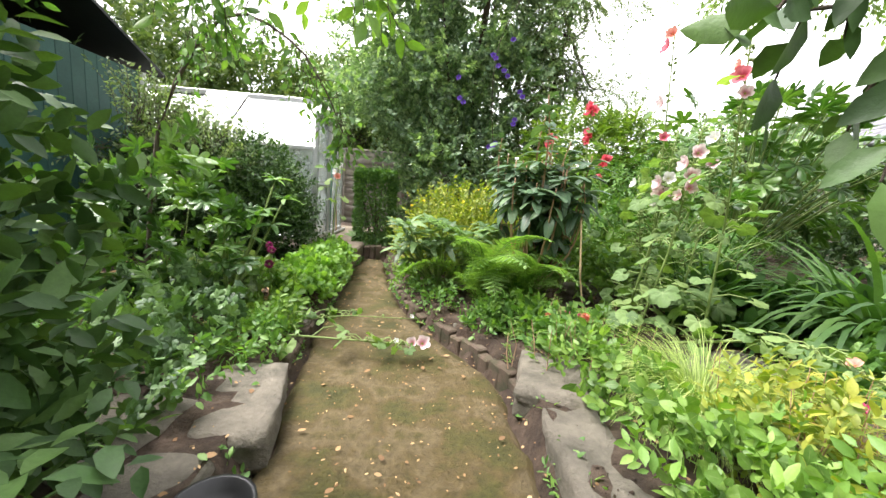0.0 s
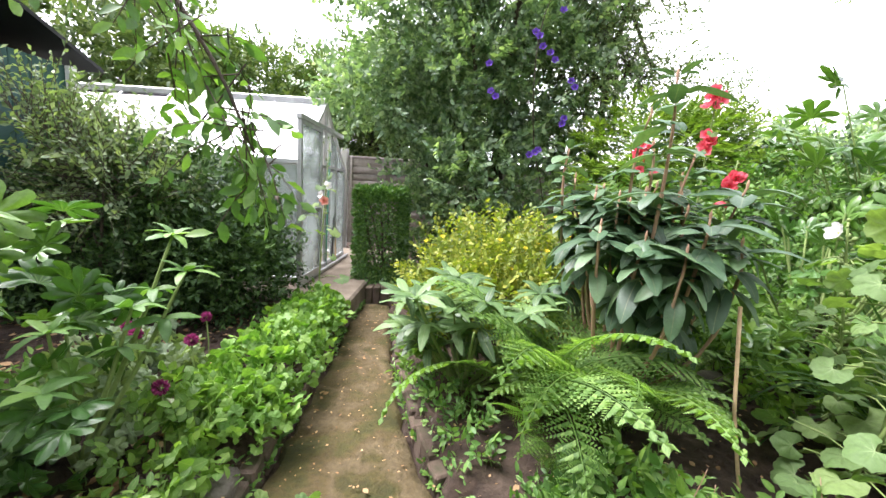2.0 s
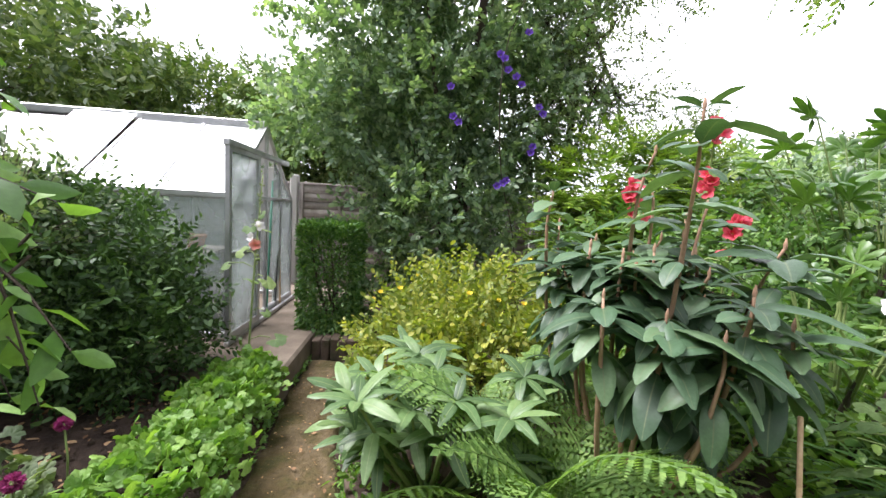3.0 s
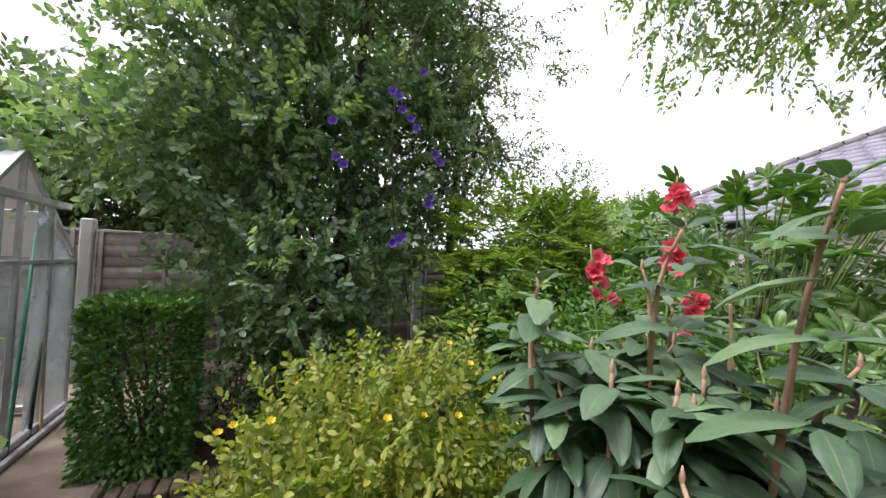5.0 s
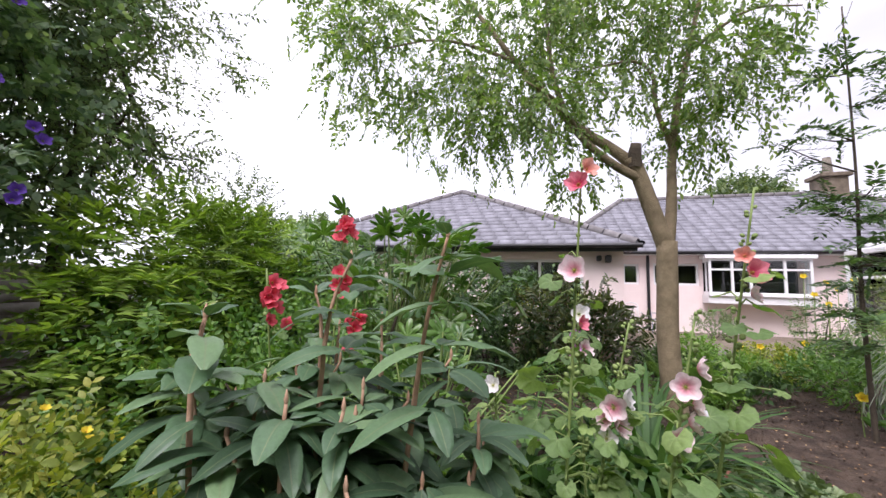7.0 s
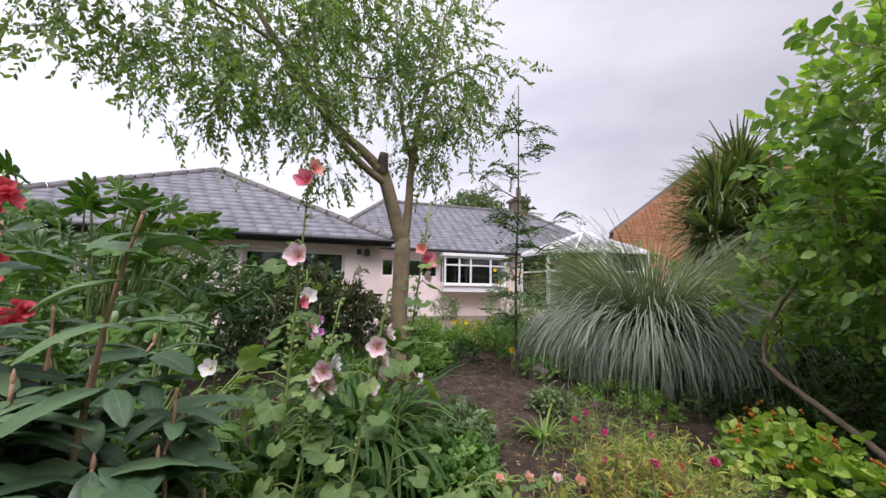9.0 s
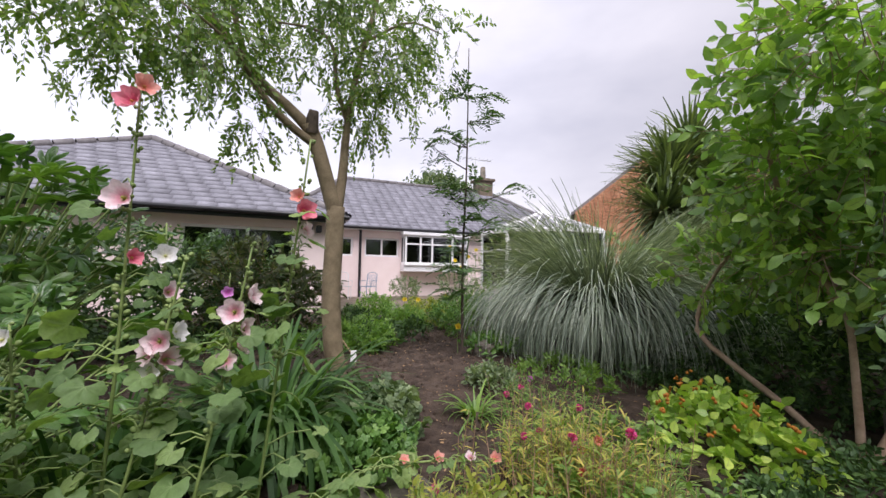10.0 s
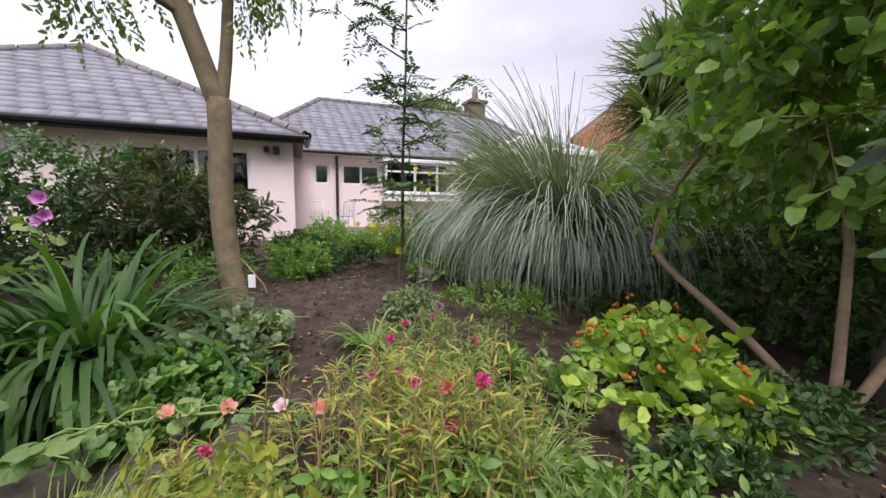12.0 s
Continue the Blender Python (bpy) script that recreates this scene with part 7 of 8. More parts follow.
def pale_shrub_tree():
    """Leaning pale stems from one foot and a broad leafy head."""
    rng = np.random.default_rng(141)
    at = np.array([1.2, -1.35, 0.12])
    foot = (-0.07, 0.09, -0.05)
    stems = [[foot, (0.2, 0.09, 0.22), (0.58, 0.15, 0.5), (0.86, 0.22, 0.74), (0.93, 0.16, 0.9), (0.9, 0.05, 1.2), (0.7, -0.1, 1.6)], [foot, (-0.04, 0.04, 0.5), (0.06, -0.1, 1.1), (0.3, -0.1, 1.8)],
             [foot, (-0.17, -0.1, 0.35), (-0.25, -0.45, 0.8), (-0.2, -0.7, 1.5)], [(0.06, -0.1, 1.05), (0.2, 0.2, 1.6), (0.2, 0.5, 2.2)]]
    balls = [(0.55, -0.1, 1.75, 0.75, 0.6, 0.55), (0.3, 0.2, 2.4, 0.8, 0.7, 0.7), (0.2, -0.7, 1.7, 0.9, 0.7, 0.75), (1.0, 0.0, 1.35, 0.4, 0.35, 0.25), (-0.3, -0.4, 2.3, 0.9, 0.9, 0.8), (0.1, 0.7, 2.75, 0.6, 0.6, 0.4), (-0.2, 0.0, 1.8, 0.5, 0.5, 0.5)]
    balls = [(b[0] - 0.45, b[1] - 0.15, *b[2:]) for b in balls] + [(0.85, 0.0, 1.32, 0.35, 0.35, 0.28), (-0.1, 0.3, 1.55, 0.4, 0.35, 0.35), (0.15, 0.4, 2.0, 0.4, 0.35, 0.35)]
    p, n = blob_shell(rng, 1400, balls, 0.6, 0.2, 3.0, 0.24, floor=1.0)
    t = tree("magnolia", "broad shrubby magnolia with pale leaning stems", tuple(at), (curve(stems[1], 10), np.linspace(0.027, 0.015, 10)),
             [(curve(s, 10), np.linspace(0.03, 0.014, 10)) for i, s in enumerate(stems) if i != 1], (p, n), leaf_oval(0.55, 0.15), leaf_mat("magnolia_leaf", (0.05, 0.11, 0.027), (0.12, 0.215, 0.05), (0.24, 0.345, 0.09), 0.36, 0.42, rib=(0.16, 0.24, 0.08)), PALE_BARK, 8, 0.26, 0.105, 142, 0.05, 0.25, twig=0.004, category="shrub")
    rng = np.random.default_rng(143)
    p, n = blob_shell(rng, 240, [(0, 0, 0, 0.32, 0.4, 0.3)], 0.8, floor=-9)
    e = thing("conifer", "dark soft-needled conifer overhanging the bed", "conifer", (1.0, -2.9, 0.15))
    balls = [(0, 0, 3.6, 0.6, 0.6, 0.6), (0.3, 0.2, 3.0, 0.7, 0.6, 0.5), (0.0, -0.6, 2.4, 0.9, 0.8, 0.9)]
    p, n = blob_shell(rng, 500, balls, 0.6, 0.1, 4.0, 0.3)
    lv, tw = sprays(rng, p, n, leaf_small(0.16), 22, 0.35, 0.06, 0.1, 0.2, 0.7, twig=0.003)
    part("foliage", leaf_mesh("foliage", L_HOLLY, lv), e)
    tagged(part("twigs", quick_mesh("twigs", *tw, DARK_BARK), e), kind="stuff")
    part("trunk", quick_mesh("trunk", *tube(curve([(0, 0, -0.05), (0.05, 0, 2), (0, 0, 3.9)], 9), np.linspace(0.1, 0.03, 9), 9), DARK_BARK), e)


pale_shrub_tree()
# added to fill the dark gap below the magnolia; shade is in its colour
shrub("laurel", "added dense shrub, leaves coloured dark for the shade under the magnolia", (2.0, -2.5, 0.15), [(0, 0, 0.5, 0.8, 0.5, 0.5), (-0.9, 0.1, 0.5, 0.7, 0.45, 0.55), (0.8, 0.1, 0.4, 0.5, 0.4, 0.4)], L_SHADE, OVAL, 700, 9, 0.22, 0.08, 188, 7)
# overhanging branches at the path's start
def overhang(label, foot, line, n, size, material, seed, leaf=OVAL, length=0.22, per=8):
    rng = np.random.default_rng(seed)
    e = thing("overhanging_branch", label, "tree", foot)
    pts = curve(np.array(line) - np.array(foot), 16)
    part("branch", quick_mesh("branch", *tube(pts, np.linspace(0.014, 0.003, 16), 6), DARK_BARK), e)
    k = rng.integers(5, 16, n)
    p = pts[k] + rng.normal(0, 0.03, (n, 3))
    d = unit(rng.normal(size=(n, 3)) + [0, 0, -0.5])
    lv, tw = sprays(rng, p, d, leaf, per, length, size, 0.0, 0.5, twig=0.0025)
    part("foliage", leaf_mesh("foliage", material, lv), e)
    tagged(part("twigs", quick_mesh("twigs", *tw, DARK_BARK), e), kind="stuff")


overhang("leafy branch arching over the path from a border shrub", (-1.75, 2.75, 0.1), [(-1.75, 2.75, 0.05), (-1.6, 2.7, 1.2), (-1.2, 2.65, 1.85), (-0.8, 2.6, 1.75), (-0.6, 2.6, 1.5), (-0.5, 2.6, 1.28)], 70, 0.055, L_MID, 151, OVAL, 0.16, 7)
overhang("leafy branch hanging low beside the path's start", (-1.5, 1.1, 0.1), [(-1.5, 1.1, 0.05), (-1.4, 1.2, 1.1), (-1.1, 1.4, 1.7), (-0.85, 1.6, 1.75), (-0.75, 1.75, 1.6)], 40, 0.06, L_MID, 152)
overhang("leafy spray arching over the path's start", (-1.6, 1.1, 0.1), [(-1.6, 1.1, 0.05), (-1.45, 1.2, 1.2), (-1.0, 1.35, 1.85), (-0.6, 1.42, 1.85), (-0.3, 1.5, 1.74), (-0.2, 1.5, 1.66)], 46, 0.06, L_LIME, 153)
overhang("dark large-leaved branch drooping beside the path's start", (0.68, -1.0, 0.1), [(0.68, -1.0, 0.05), (0.6, -0.5, 1.4), (0.46, 0.15, 1.7), (0.36, 0.5, 1.5), (0.34, 0.58, 1.3), (0.33, 0.6, 1.16)], 60, 0.05, L_SHADE, 154, OVAL, 0.09, 6)

# ---- towards the house ----
shrub("rhododendron_hedge", "dark evergreen shrubs screening the bungalow's wing", (6.8, 4.0, 0.2), [(0, 0.6, 0.9, 1.1, 1.1, 0.8), (0.1, -0.7, 0.75, 0.9, 0.9, 0.75), (0, 2.2, 1.0, 1.2, 1.2, 0.85), (-0.3, -1.4, 0.5, 0.7, 0.6, 0.5), (-0.6, 0.4, 0.5, 0.9, 1.3, 0.5)], L_DARK, OVAL, 1900, 9, 0.3, 0.1, 161, 10, gaps=0.1)
shrub("rhododendron", "rhododendron with narrow dark leaves near the tree", (6.2, 2.5, 0.2), [(0, 0, 0.9, 0.5, 0.55, 0.6), (0.1, -0.45, 0.65, 0.4, 0.4, 0.5), (0, 0.5, 0.9, 0.5, 0.5, 0.5)], leaf_mat("bronze_leaf", (0.03, 0.045, 0.02), (0.06, 0.08, 0.035), (0.12, 0.14, 0.05), 0.4, 0.2), LONG, 330, 9, 0.2, 0.14, 162, 10, PALE_BARK, gaps=0.15, twig=0.005)
shrub("euonymus", "yellow-green shrub before the bungalow wall", (7.6, 3.0, 0.2), [(0, 0, 0.95, 0.6, 0.7, 0.5)], L_YELLOW, OVAL, 330, 9, 0.2, 0.055, 163, 5)
for k, (x, y, hh, w, mt, lb) in enumerate(((7.3, 0.65, 0.75, 0.3, L_LIME, "bright lime green bush by the patio steps"), (6.9, 0.1, 0.4, 0.34, L_LIME, "low lime green bush with a yellow flower"), (7.0, 1.2, 0.42, 0.32, L_SHADE, "dark leafy plant at the patio's foot"),
                                     (6.4, -0.7, 0.8, 0.36, L_MID, "tall leafy border plants near the patio"), (7.6, -1.3, 1.5, 0.45, L_GREY, "airy tall plants with yellow flowers"), (7.2, -0.4, 0.6, 0.4, L_YELLOW, "yellow-green plant at the steps"),
                                     (5.2, 1.2, 0.5, 0.28, L_LIME, "yellow-green feathery plant at the tree's foot"), (12.9, -1.6, 1.0, 0.5, L_GREY, "small potted tree against the bungalow wall"), (8.0, -2.4, 1.2, 0.6, L_FRESH, "leafy shrub at the edge of the lawn"))):
    shrub("border_shrub", lb, (x, y, 0.25), [(0, 0, hh * 0.42, w, w, hh * 0.38), (w * 0.4, -w * 0.5, hh * 0.27, w * 0.7, w * 0.7, hh * 0.27)], mt, OVAL if k != 4 else LONG, 240, 9, 0.16, 0.06, 170 + k, 5, up=0.6)
yl = thing("lily", "yellow lily flowers near the patio steps", "lily", (6.7, 0.2, 0.3))
for k, (x, y, z) in enumerate(((0, 0, 0.52), (0.1, -0.3, 0.5), (0.4, -1.0, 0.55), (0.9, -1.6, 1.5), (1.0, -1.8, 1.4), (0.85, -1.4, 1.3), (0.7, -1.5, 1.15), (0.8, -1.9, 1.55), (0.9, -1.3, 1.6), (-2.0, -0.2, 0.3))):
    part("stalk", quick_mesh("stalk", *tube([(x, y, -0.1), (x + 0.02, y, z * 0.5), (x, y, z)], 0.006, 5), GREEN_STEM), yl)
    put("flower", BLOOMS["yellow"][k % 3], yl, (x, y, z), (-0.8, 0.3, 0.5), 0.05, 30 * k)
shrub("cloud_conifer", "rounded clipped green conifer beside the conservatory", (6.7, -2.4, 0.2), [(0, 0, 1.45, 0.7, 0.75, 0.8), (0.2, -0.8, 1.7, 0.7, 0.75, 0.75), (0.1, 0.5, 1.15, 0.5, 0.5, 0.6), (0.3, -1.6, 1.6, 0.7, 0.7, 0.8), (0.1, -0.4, 0.7, 0.8, 1.2, 0.6)], leaf_mat("conifer_leaf", (0.06, 0.1, 0.03), (0.11, 0.16, 0.05), (0.2, 0.23, 0.08), 0.7, 0.2), SMALL, 1300, 12, 0.14, 0.035, 181, 4, rough=0.08, jitter=0.6, thick=0.2)
shrub("laurel", "dark dense laurel behind the magnolia", (1.6, -3.6, 0.15), [(0, 0, 1.0, 1.2, 0.9, 1.1), (-1.2, -0.2, 1.1, 1.0, 0.9, 1.2), (1.6, -0.8, 0.6, 1.1, 0.9, 0.7), (-0.2, -0.4, 2.2, 1.2, 0.9, 0.9)], L_MID, OVAL, 1300, 9, 0.3, 0.095, 182, 9)
shrub("laurel", "tall leafy shrubs closing the garden behind", (0.0, -5.5, 0.1), [(-2, 0, 1.2, 1.6, 1.0, 1.3), (0, 0.2, 1.0, 1.5, 0.9, 1.1), (2.4, 0.4, 1.4, 1.6, 1.1, 1.5)], L_MID, OVAL, 700, 9, 0.35, 0.12, 183, 9)
shrub("ivy_hedge", "tall ivy-clad hedge along the garden's side", (-4.3, 2.2, 0.1), [(0, 0, 1.2, 0.7, 1.8, 1.3), (0, 2.2, 1.4, 0.7, 1.3, 1.4), (0, -2.4, 1.2, 0.7, 1.8, 1.3)], L_DARK, OVAL, 900, 9, 0.3, 0.1, 184, 9)


# ---- distance ----
def far_tree(at, balls, seed, n=900, size=0.22, material=L_FAR, label="distant leafy tree beyond the garden", h=3.0):
    rng = np.random.default_rng(seed)
    p, nr = blob_shell(rng, int(n * 1.5), balls, 0.5, 0.05, seed, 0.25)
    tree("distant_tree", label, (*at, 0.1), (curve([(0, 0, -0.1), (0.1, 0, h * 0.5), (0, 0.1, h)], 8), np.linspace(0.22, 0.08, 8)), [(curve([(0, 0, h * 0.6), q * 0.6 + [0, 0, 0.5], q * 0.9], 6), np.linspace(0.08, 0.02, 6)) for q in p[:5]], (p, nr), OVAL, material, DARK_BARK, 9, size * 3.0, size * 1.2, seed + 1)


far_tree((-4.5, 10.5), [(0, 0, 2.6, 1.8, 1.2, 1.4), (1.8, 0.3, 2.4, 1.5, 1.2, 1.4), (-1.8, 0, 2.6, 1.6, 1.2, 1.5)], 201, 3000, 0.1, L_HEDGE, "leafy hedge trees behind the greenhouse", 2.5)
far_tree((-1.6, 10.8), [(0, 0, 2.6, 1.5, 1.2, 1.6), (1.2, 0.3, 3.2, 1.3, 1.2, 1.6)], 203, 2200, 0.1, L_HEDGE, "leafy trees behind the fence", 2.8)
far_tree((-8.0, 9.5), [(0, 0, 3.2, 2.2, 1.6, 2.0), (-2.5, 0, 3.4, 2.0, 1.6, 2.2), (2.0, 0, 3.0, 1.5, 1.3, 1.6)], 205, 1300, 0.13, L_FAR, "tall leafy trees beyond the greenhouse", 3.5)
far_tree((-7.5, 4.0), [(0, 0, 3.5, 1.6, 2.2, 2.2), (0.3, -2.5, 3.2, 1.6, 2.0, 2.0)], 207, 900, 0.13, L_HOLLY, "dark tree at the garden's side", 3.5)
far_tree((26.0, 22.0), [(0, 0, 5.0, 2.6, 3.2, 1.6), (0, 3.5, 4.6, 2.0, 2.4, 1.6), (0, -3.0, 4.4, 2.0, 2.0, 1.4)], 209, 700, 0.28, h=4.5)
far_tree((30.0, -9.5), [(0, 0, 7.0, 2.5, 2.4, 2.2), (0, 1.8, 6.2, 2.0, 1.6, 1.6)], 211, 700, 0.28, label="distant leafy tree behind the bungalow roof", h=6)
far_tree((24.0, 9.0), [(0, 0, 4.6, 2.0, 2.0, 1.4)], 213, 400, 0.25, label="distant leafy tree behind the bungalow roof", h=4)
far_tree((6.5, 8.8), [(0, 0, 1.7, 1.5, 1.0, 1.0), (2.5, 0.4, 1.9, 1.5, 1.0, 1.1), (5.0, 0.6, 1.9, 1.5, 1.0, 1.1)], 215, 1500, 0.11, L_HOLLY, "dark hedge beside the bungalow's wing", 1.6)
far_tree((12.0, -16.0), [(0, 0, 2.5, 2.5, 2.0, 2.4), (4, -1, 2.4, 2.2, 2.0, 2.2)], 217, 600, 0.2, L_FAR, "leafy trees at the garden's far side", 2.5)
shrub("hedge", "tall mixed hedge along the garden's far side", (6.0, -7.0, 0.1), [(0, 0, 1.2, 2.2, 0.9, 1.2), (4, -0.5, 1.3, 2.2, 0.9, 1.2), (-3.5, 0.5, 1.4, 2.0, 1.0, 1.4)], L_MID, OVAL, 1200, 9, 0.35, 0.13, 219, 8)

# ---- fallen leaves and petals ----
rng_l = np.random.default_rng(301)


def litter(name, label, n, xr, yr, material, size, z=None):
    p = np.c_[rng_l.uniform(*xr, n), rng_l.uniform(*yr, n)]
    zz = np.where(bed_height(p[:, 0], p[:, 1]) < 0, 0.016, bed_height(p[:, 0], p[:, 1]) + 0.008)
    a = rng_l.uniform(0, 6.28, n)
    v = strew(leaf_oval(0.6, 0.02, 0.02), np.c_[p, zz], np.c_[np.cos(a), np.sin(a), rng_l.normal(0, 0.15, n)], np.c_[rng_l.normal(0, 0.35, (n, 2)), np.ones(n)], size * rng_l.uniform(0.4, 1.3, n))
    o = new(name, leaf_mesh(name, material, v))
    tagged(o, label, "leaf litter", kind="stuff")


litter("fallen_petals", "pale petals and dead leaves scattered on the path", 1300, (-0.75, 0.6), (0.5, 5.3), L_LITTER, 0.014)
litter("fallen_leaves", "brown dead leaves lying along the path", 160, (-0.75, 0.6), (0.5, 5.3), L_LITTER, 0.032)
litter("leaf_litter", "brown dead leaves lying on the left border soil", 900, (-3.0, -0.9), (2.2, 5.0), L_LITTER, 0.05)
litter("leaf_litter", "twigs and dead leaves on the bare soil", 2600, (0.7, 6.0), (-1.8, 3.6), L_LITTER, 0.026)
for x0, y0, x1, y1, z in ((1.2, 2.98, 1.16, 3.0, 0.85), (1.62, 0.72, 1.6, 0.68, 0.42), (4.25, 1.5, 4.2, 1.75, 0.75)):
    c = new("garden_cane", quick_mesh("garden_cane", *tube([(x0 + 0.06, y0 - 0.03, ground_z(x0, y0) - 0.03), (x0, y0, z * 0.5), (x1, y1, z)], 0.007, 6), DRY_STEM))
    tagged(c, "dry brown cane stuck in the bed", "garden cane")

for at, balls, mt, sd, lb in (((-1.15, 2.3), [(0, -0.2, 0.03, 0.3, 0.35, 0.16), (-0.4, 0.3, 0.03, 0.3, 0.3, 0.2)], L_DARK, 310, "fresh green mixed leaves in the shady border"),
                              ((-1.0, 1.6), [(-0.1, 0, 0.03, 0.2, 0.3, 0.14), (-0.2, -0.5, 0.03, 0.25, 0.4, 0.2)], L_DARK, 311, "bright green leaves spilling over the edging stones"),
                              ((-1.6, 3.4), [(0, 0, 0.02, 0.3, 0.3, 0.14), (0.2, -0.4, 0.02, 0.25, 0.25, 0.14)], L_GREY, 312, "grey-green seedlings among dead leaves")):
    shrub("low_plants", lb, (*at, ground_z(*at)), balls, mt, LOBED, 150, 5, 0.12, 0.075, sd, 3, GREEN_STEM, category="ground cover", stem_r=0.004, up=0.6)

for at, balls, mt, sd, lb in (((0.9, 2.45), [(0, 0, 0.02, 0.22, 0.25, 0.14), (-0.2, 0.3, 0.02, 0.2, 0.22, 0.14)], L_MID, 320, "small green plants spilling over the dark edging"),
                              ((0.95, 1.75), [(0, 0, 0.03, 0.16, 0.3, 0.18), (0.05, -0.5, 0.03, 0.2, 0.3, 0.2)], L_FRESH, 321, "green leafy plants beside the flat edging stone"),
                              ((1.3, 1.4), [(0, 0, 0.06, 0.26, 0.26, 0.26), (0.1, 0.25, 0.06, 0.22, 0.2, 0.22)], L_YELLOW, 322, "yellow and orange tinted spirea mound"),
                              ((2.2, 2.75), [(0, 0, 0.05, 0.3, 0.35, 0.3), (0.4, -0.3, 0.05, 0.35, 0.3, 0.3)], L_STRAP, 323, "broad blue-green leaves under the hollyhocks"),
                              ((-0.95, 2.75), [(0, 0, 0.03, 0.16, 0.25, 0.2), (-0.1, 0.3, 0.03, 0.16, 0.25, 0.2)], L_FRESH, 324, "green seedlings at the path edge")):
    shrub("low_plants", lb, (*at, ground_z(*at)), balls, mt, ROUND if sd != 322 else OVAL, 150, 6, 0.09, 0.05 if sd != 323 else 0.12, sd, 3, GREEN_STEM, category="ground cover", stem_r=0.004, up=0.6)


# ---- moss and seedlings along the path, crumbs of soil ----
def edge_growth(n, seed):
    rng = np.random.default_rng(seed)
    y = rng.uniform(0.6, 5.4, n)
    left = rng.random(n) < 0.5
    off = np.abs(rng.normal(0, 0.05, n)) - 0.02
    x = np.where(left, edge_at(LEFT_EDGE, y) - off, edge_at(RIGHT_EDGE, y) + off)
    keep = wobble(np.c_[x * 2, y * 3, 0 * y], seed, 1.5) > -0.25
    x, y = x[keep], y[keep]
    z = np.maximum(bed_height(x, y), 0.0) * rng.random(len(x)) + 0.01
    d = np.c_[rng.normal(0, 1, (len(x), 2)), rng.uniform(0.2, 1.2, len(x))]
    return leaf_mesh("edge_seedlings", L_MID, strew(OVAL, np.c_[x, y, z], d, rng.normal(0, 0.4, (len(x), 3)) + [0, 0, 1], rng.uniform(0.015, 0.05, len(x))))


tagged(new("edge_seedlings", edge_growth(4200, 330)), "moss and small seedlings growing along the path's edges", "moss", kind="stuff")


def soil_crumbs(n, seed):
    rng = np.random.default_rng(seed)
    x, y = rng.uniform(0.6, 6.0, n), rng.uniform(-1.8, 3.6, n)
    far = rng.random(n) < 0.35
    x, y = np.where(far, rng.uniform(-2.6, -0.85, n), x), np.where(far, rng.uniform(1.0, 4.8, n), y)
    octa = np.array([[1, 0, 0], [-1, 0, 0], [0, 1, 0], [0, -1, 0], [0, 0, 1], [0, 0, -1]], float)
    of = np.array([[0, 2, 4], [2, 1, 4], [1, 3, 4], [3, 0, 4], [2, 0, 5], [1, 2, 5], [3, 1, 5], [0, 3, 5]])
    s = rng.gamma(2.0, 0.0036, n)[:, None, None]
    v = octa[None] * s * rng.uniform(0.6, 1.3, (n, 6, 1)) + np.c_[x, y, bed_height(x, y) + 0.004][:, None]
    f = of[None] + (np.arange(n) * 6)[:, None, None]
    return quick_mesh("soil_crumbs", v.reshape(-1, 3), f.reshape(-1, 3), SOIL)


tagged(new("soil_crumbs", soil_crumbs(14000, 331)), "loose dark crumbs of soil on the beds", "soil", kind="stuff")
for at, balls, mt, sd, lb, lf in (((2.75, 1.6), [(0, 0, 0.06, 0.34, 0.32, 0.2)], L_GREY, 340, "grey-green lobed leaves sprawling over the soil", LOBED),
                                  ((2.3, 1.75), [(0, 0, 0.05, 0.32, 0.3, 0.14)], L_MID, 341, "dark lobed leaves under the fallen hollyhock", LOBED),
                                  ((4.5, -0.45), [(0, 0, 0.03, 0.4, 0.3, 0.12)], L_MID, 342, "small green plants at the edge of the bare soil", OVAL),
                                  ((5.6, 0.95), [(0, 0, 0.06, 0.35, 0.35, 0.26), (0.3, -0.6, 0.04, 0.3, 0.35, 0.18)], L_SHADE, 343, "dark low border plants behind the bare soil", OVAL),
                                  ((4.9, 2.0), [(0, 0, 0.08, 0.35, 0.4, 0.24), (0.3, 0.7, 0.1, 0.4, 0.5, 0.3)], L_MID, 344, "pale leafy plants behind the tree trunk", LONG),
                                  ((5.6, -0.7), [(0, 0, 0.2, 0.35, 0.4, 0.5)], L_MID, 345, "upright leafy lilies near the rowan sapling", LONG)):
    shrub("low_plants", lb, (*at, ground_z(*at)), balls, mt, lf, 170, 5, 0.12, 0.09, sd, 3, GREEN_STEM, category="ground cover", stem_r=0.004, up=0.6)

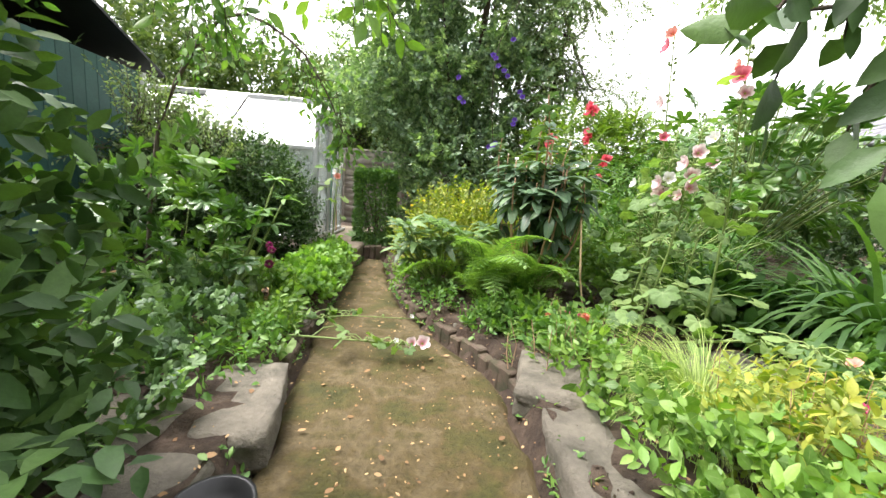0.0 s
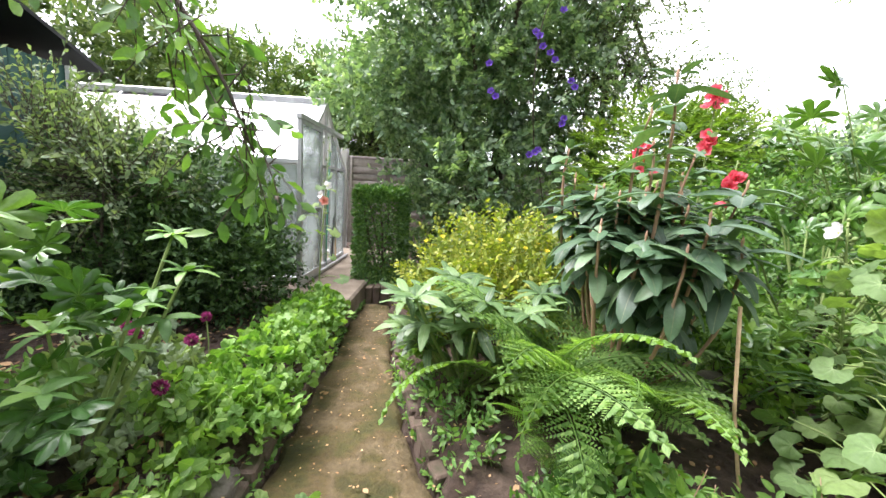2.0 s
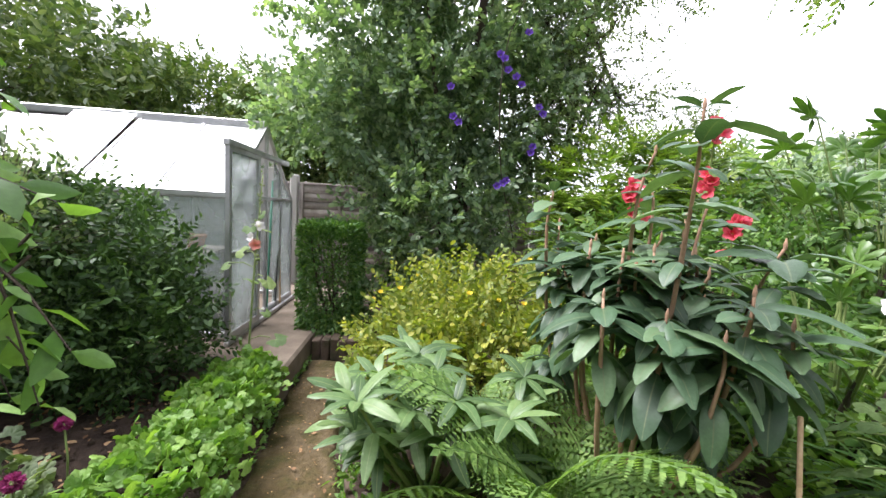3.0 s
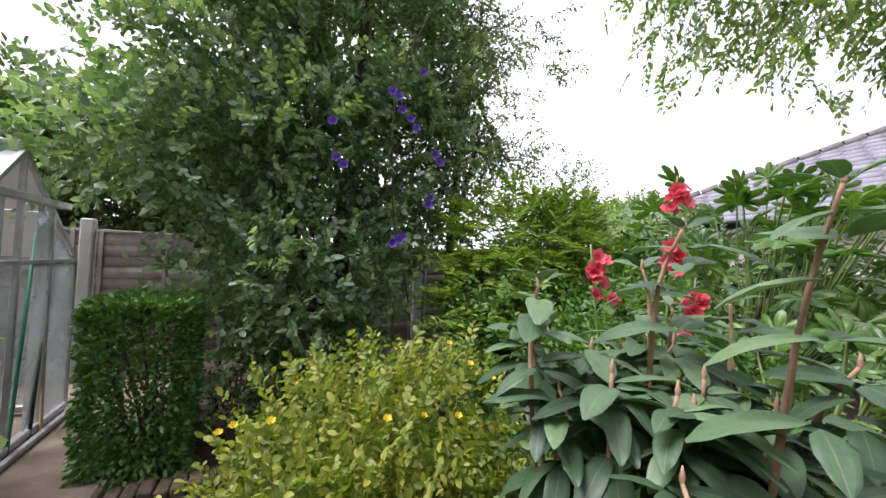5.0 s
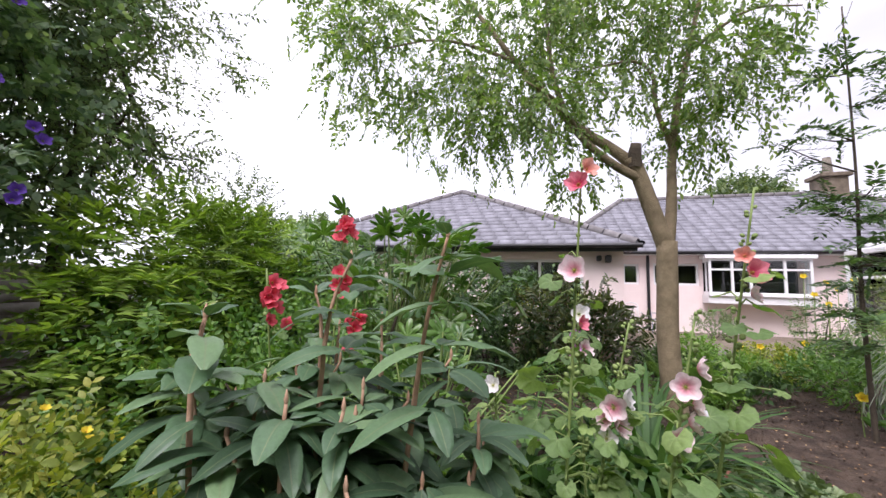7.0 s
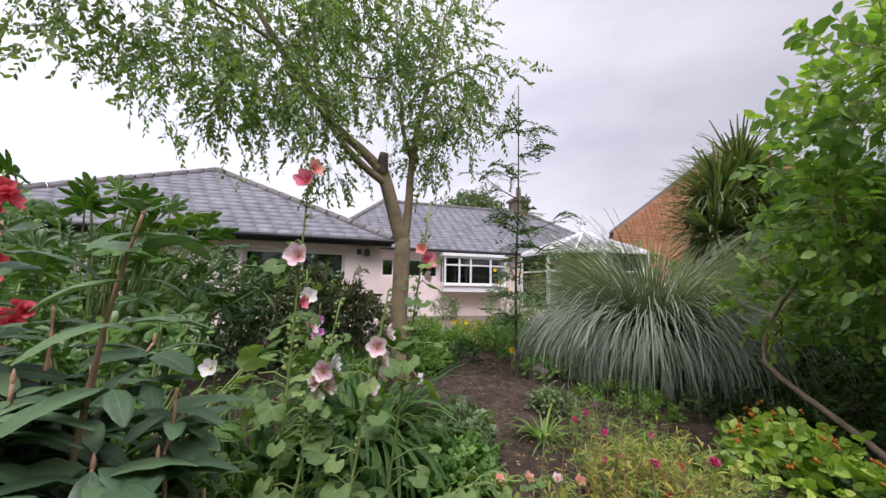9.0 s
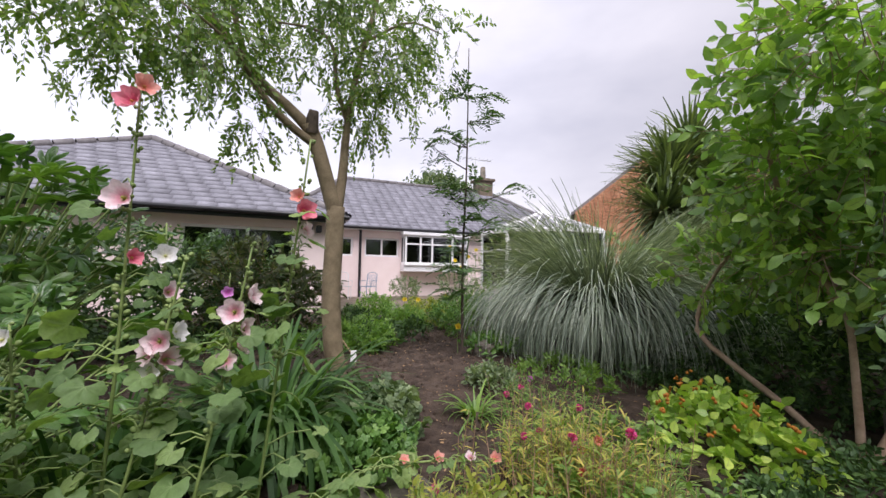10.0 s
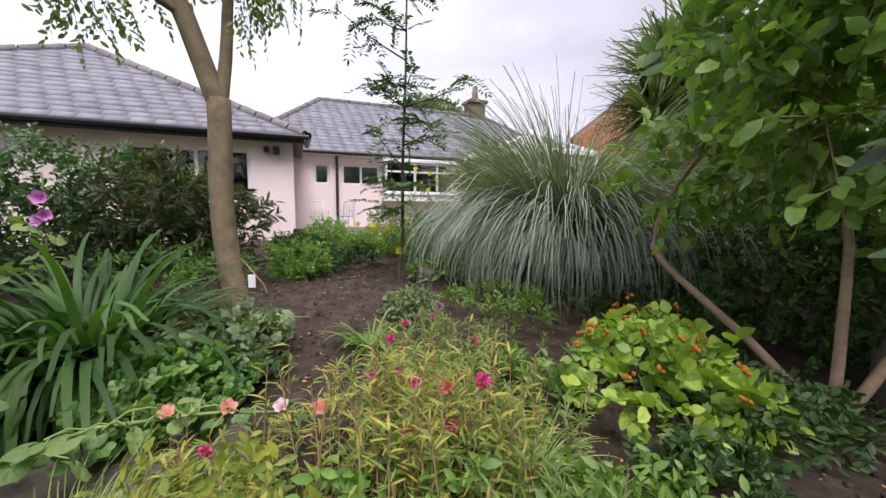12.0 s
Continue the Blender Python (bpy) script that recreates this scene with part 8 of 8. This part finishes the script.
for at, balls, mt, sd, lb in (((0.72, 2.32), [(0, 0, 0.0, 0.13, 0.22, 0.12)], L_FRESH, 350, "small green plants at the path edge"), ((0.5, 2.72), [(0, 0, 0.0, 0.14, 0.16, 0.12)], L_MID, 351, "small green plants at the path edge"),
                              ((-0.82, 2.2), [(0, 0, 0.0, 0.12, 0.3, 0.12)], L_MID, 352, "small green plants at the path edge"), ((-0.85, 2.5), [(0, 0, 0.0, 0.15, 0.2, 0.14)], L_FRESH, 353, "small green plants at the path edge"),
                              ((0.18, 3.15), [(0, 0, 0.0, 0.12, 0.2, 0.14), (-0.1, 0.35, 0.0, 0.1, 0.2, 0.12)], L_MID, 354, "small green plants at the path edge"), ((-0.12, 3.95), [(0, 0, 0.0, 0.1, 0.35, 0.12)], L_LIME, 355, "small green plants at the path edge")):
    shrub("low_plants", lb, (*at, 0.1), balls, mt, OVAL, 110, 5, 0.08, 0.045, sd, 3, GREEN_STEM, category="ground cover", stem_r=0.003, up=0.6, group="plants along the path", floor=0.0)

rng_s2 = np.random.default_rng(361)
leafy_stalks("dianthus", "green sweet williams among the yellowing ones", (1.55, 0.65), [(rng_s2.normal(0, 0.28), rng_s2.normal(0, 0.26)) for k in range(130)], 0.32, L_FRESH, [(5, "magenta", 0.02), (15, "coral", 0.022)], 362, 0.06)
# L_SHADE leaves darken the soil under hypericum and magnolia by their colour
for at, balls, mt, sd, lb in (((1.25, -0.95), [(0, 0, 0.03, 0.35, 0.4, 0.16)], L_SHADE, 370, "low leaves coloured dark for the shade under the hypericum"), ((1.1, -0.3), [(0, 0, 0.0, 0.2, 0.3, 0.09)], L_SHADE, 371, "low green leaves at the bed's front"),
                              ((2.3, -1.6), [(0, 0, 0.04, 0.5, 0.5, 0.22), (0.6, 0.3, 0.03, 0.4, 0.4, 0.16)], L_SHADE, 372, "ground cover coloured dark for the shade under the magnolia"), ((0.95, 0.35), [(0, 0, 0.02, 0.25, 0.5, 0.16)], L_FRESH, 373, "fresh green low leaves at the bed's front")):
    shrub("low_plants", lb, (*at, ground_z(*at)), balls, mt, OVAL, 200, 6, 0.1, 0.055, sd, 3, GREEN_STEM, category="ground cover", stem_r=0.004, up=0.6)
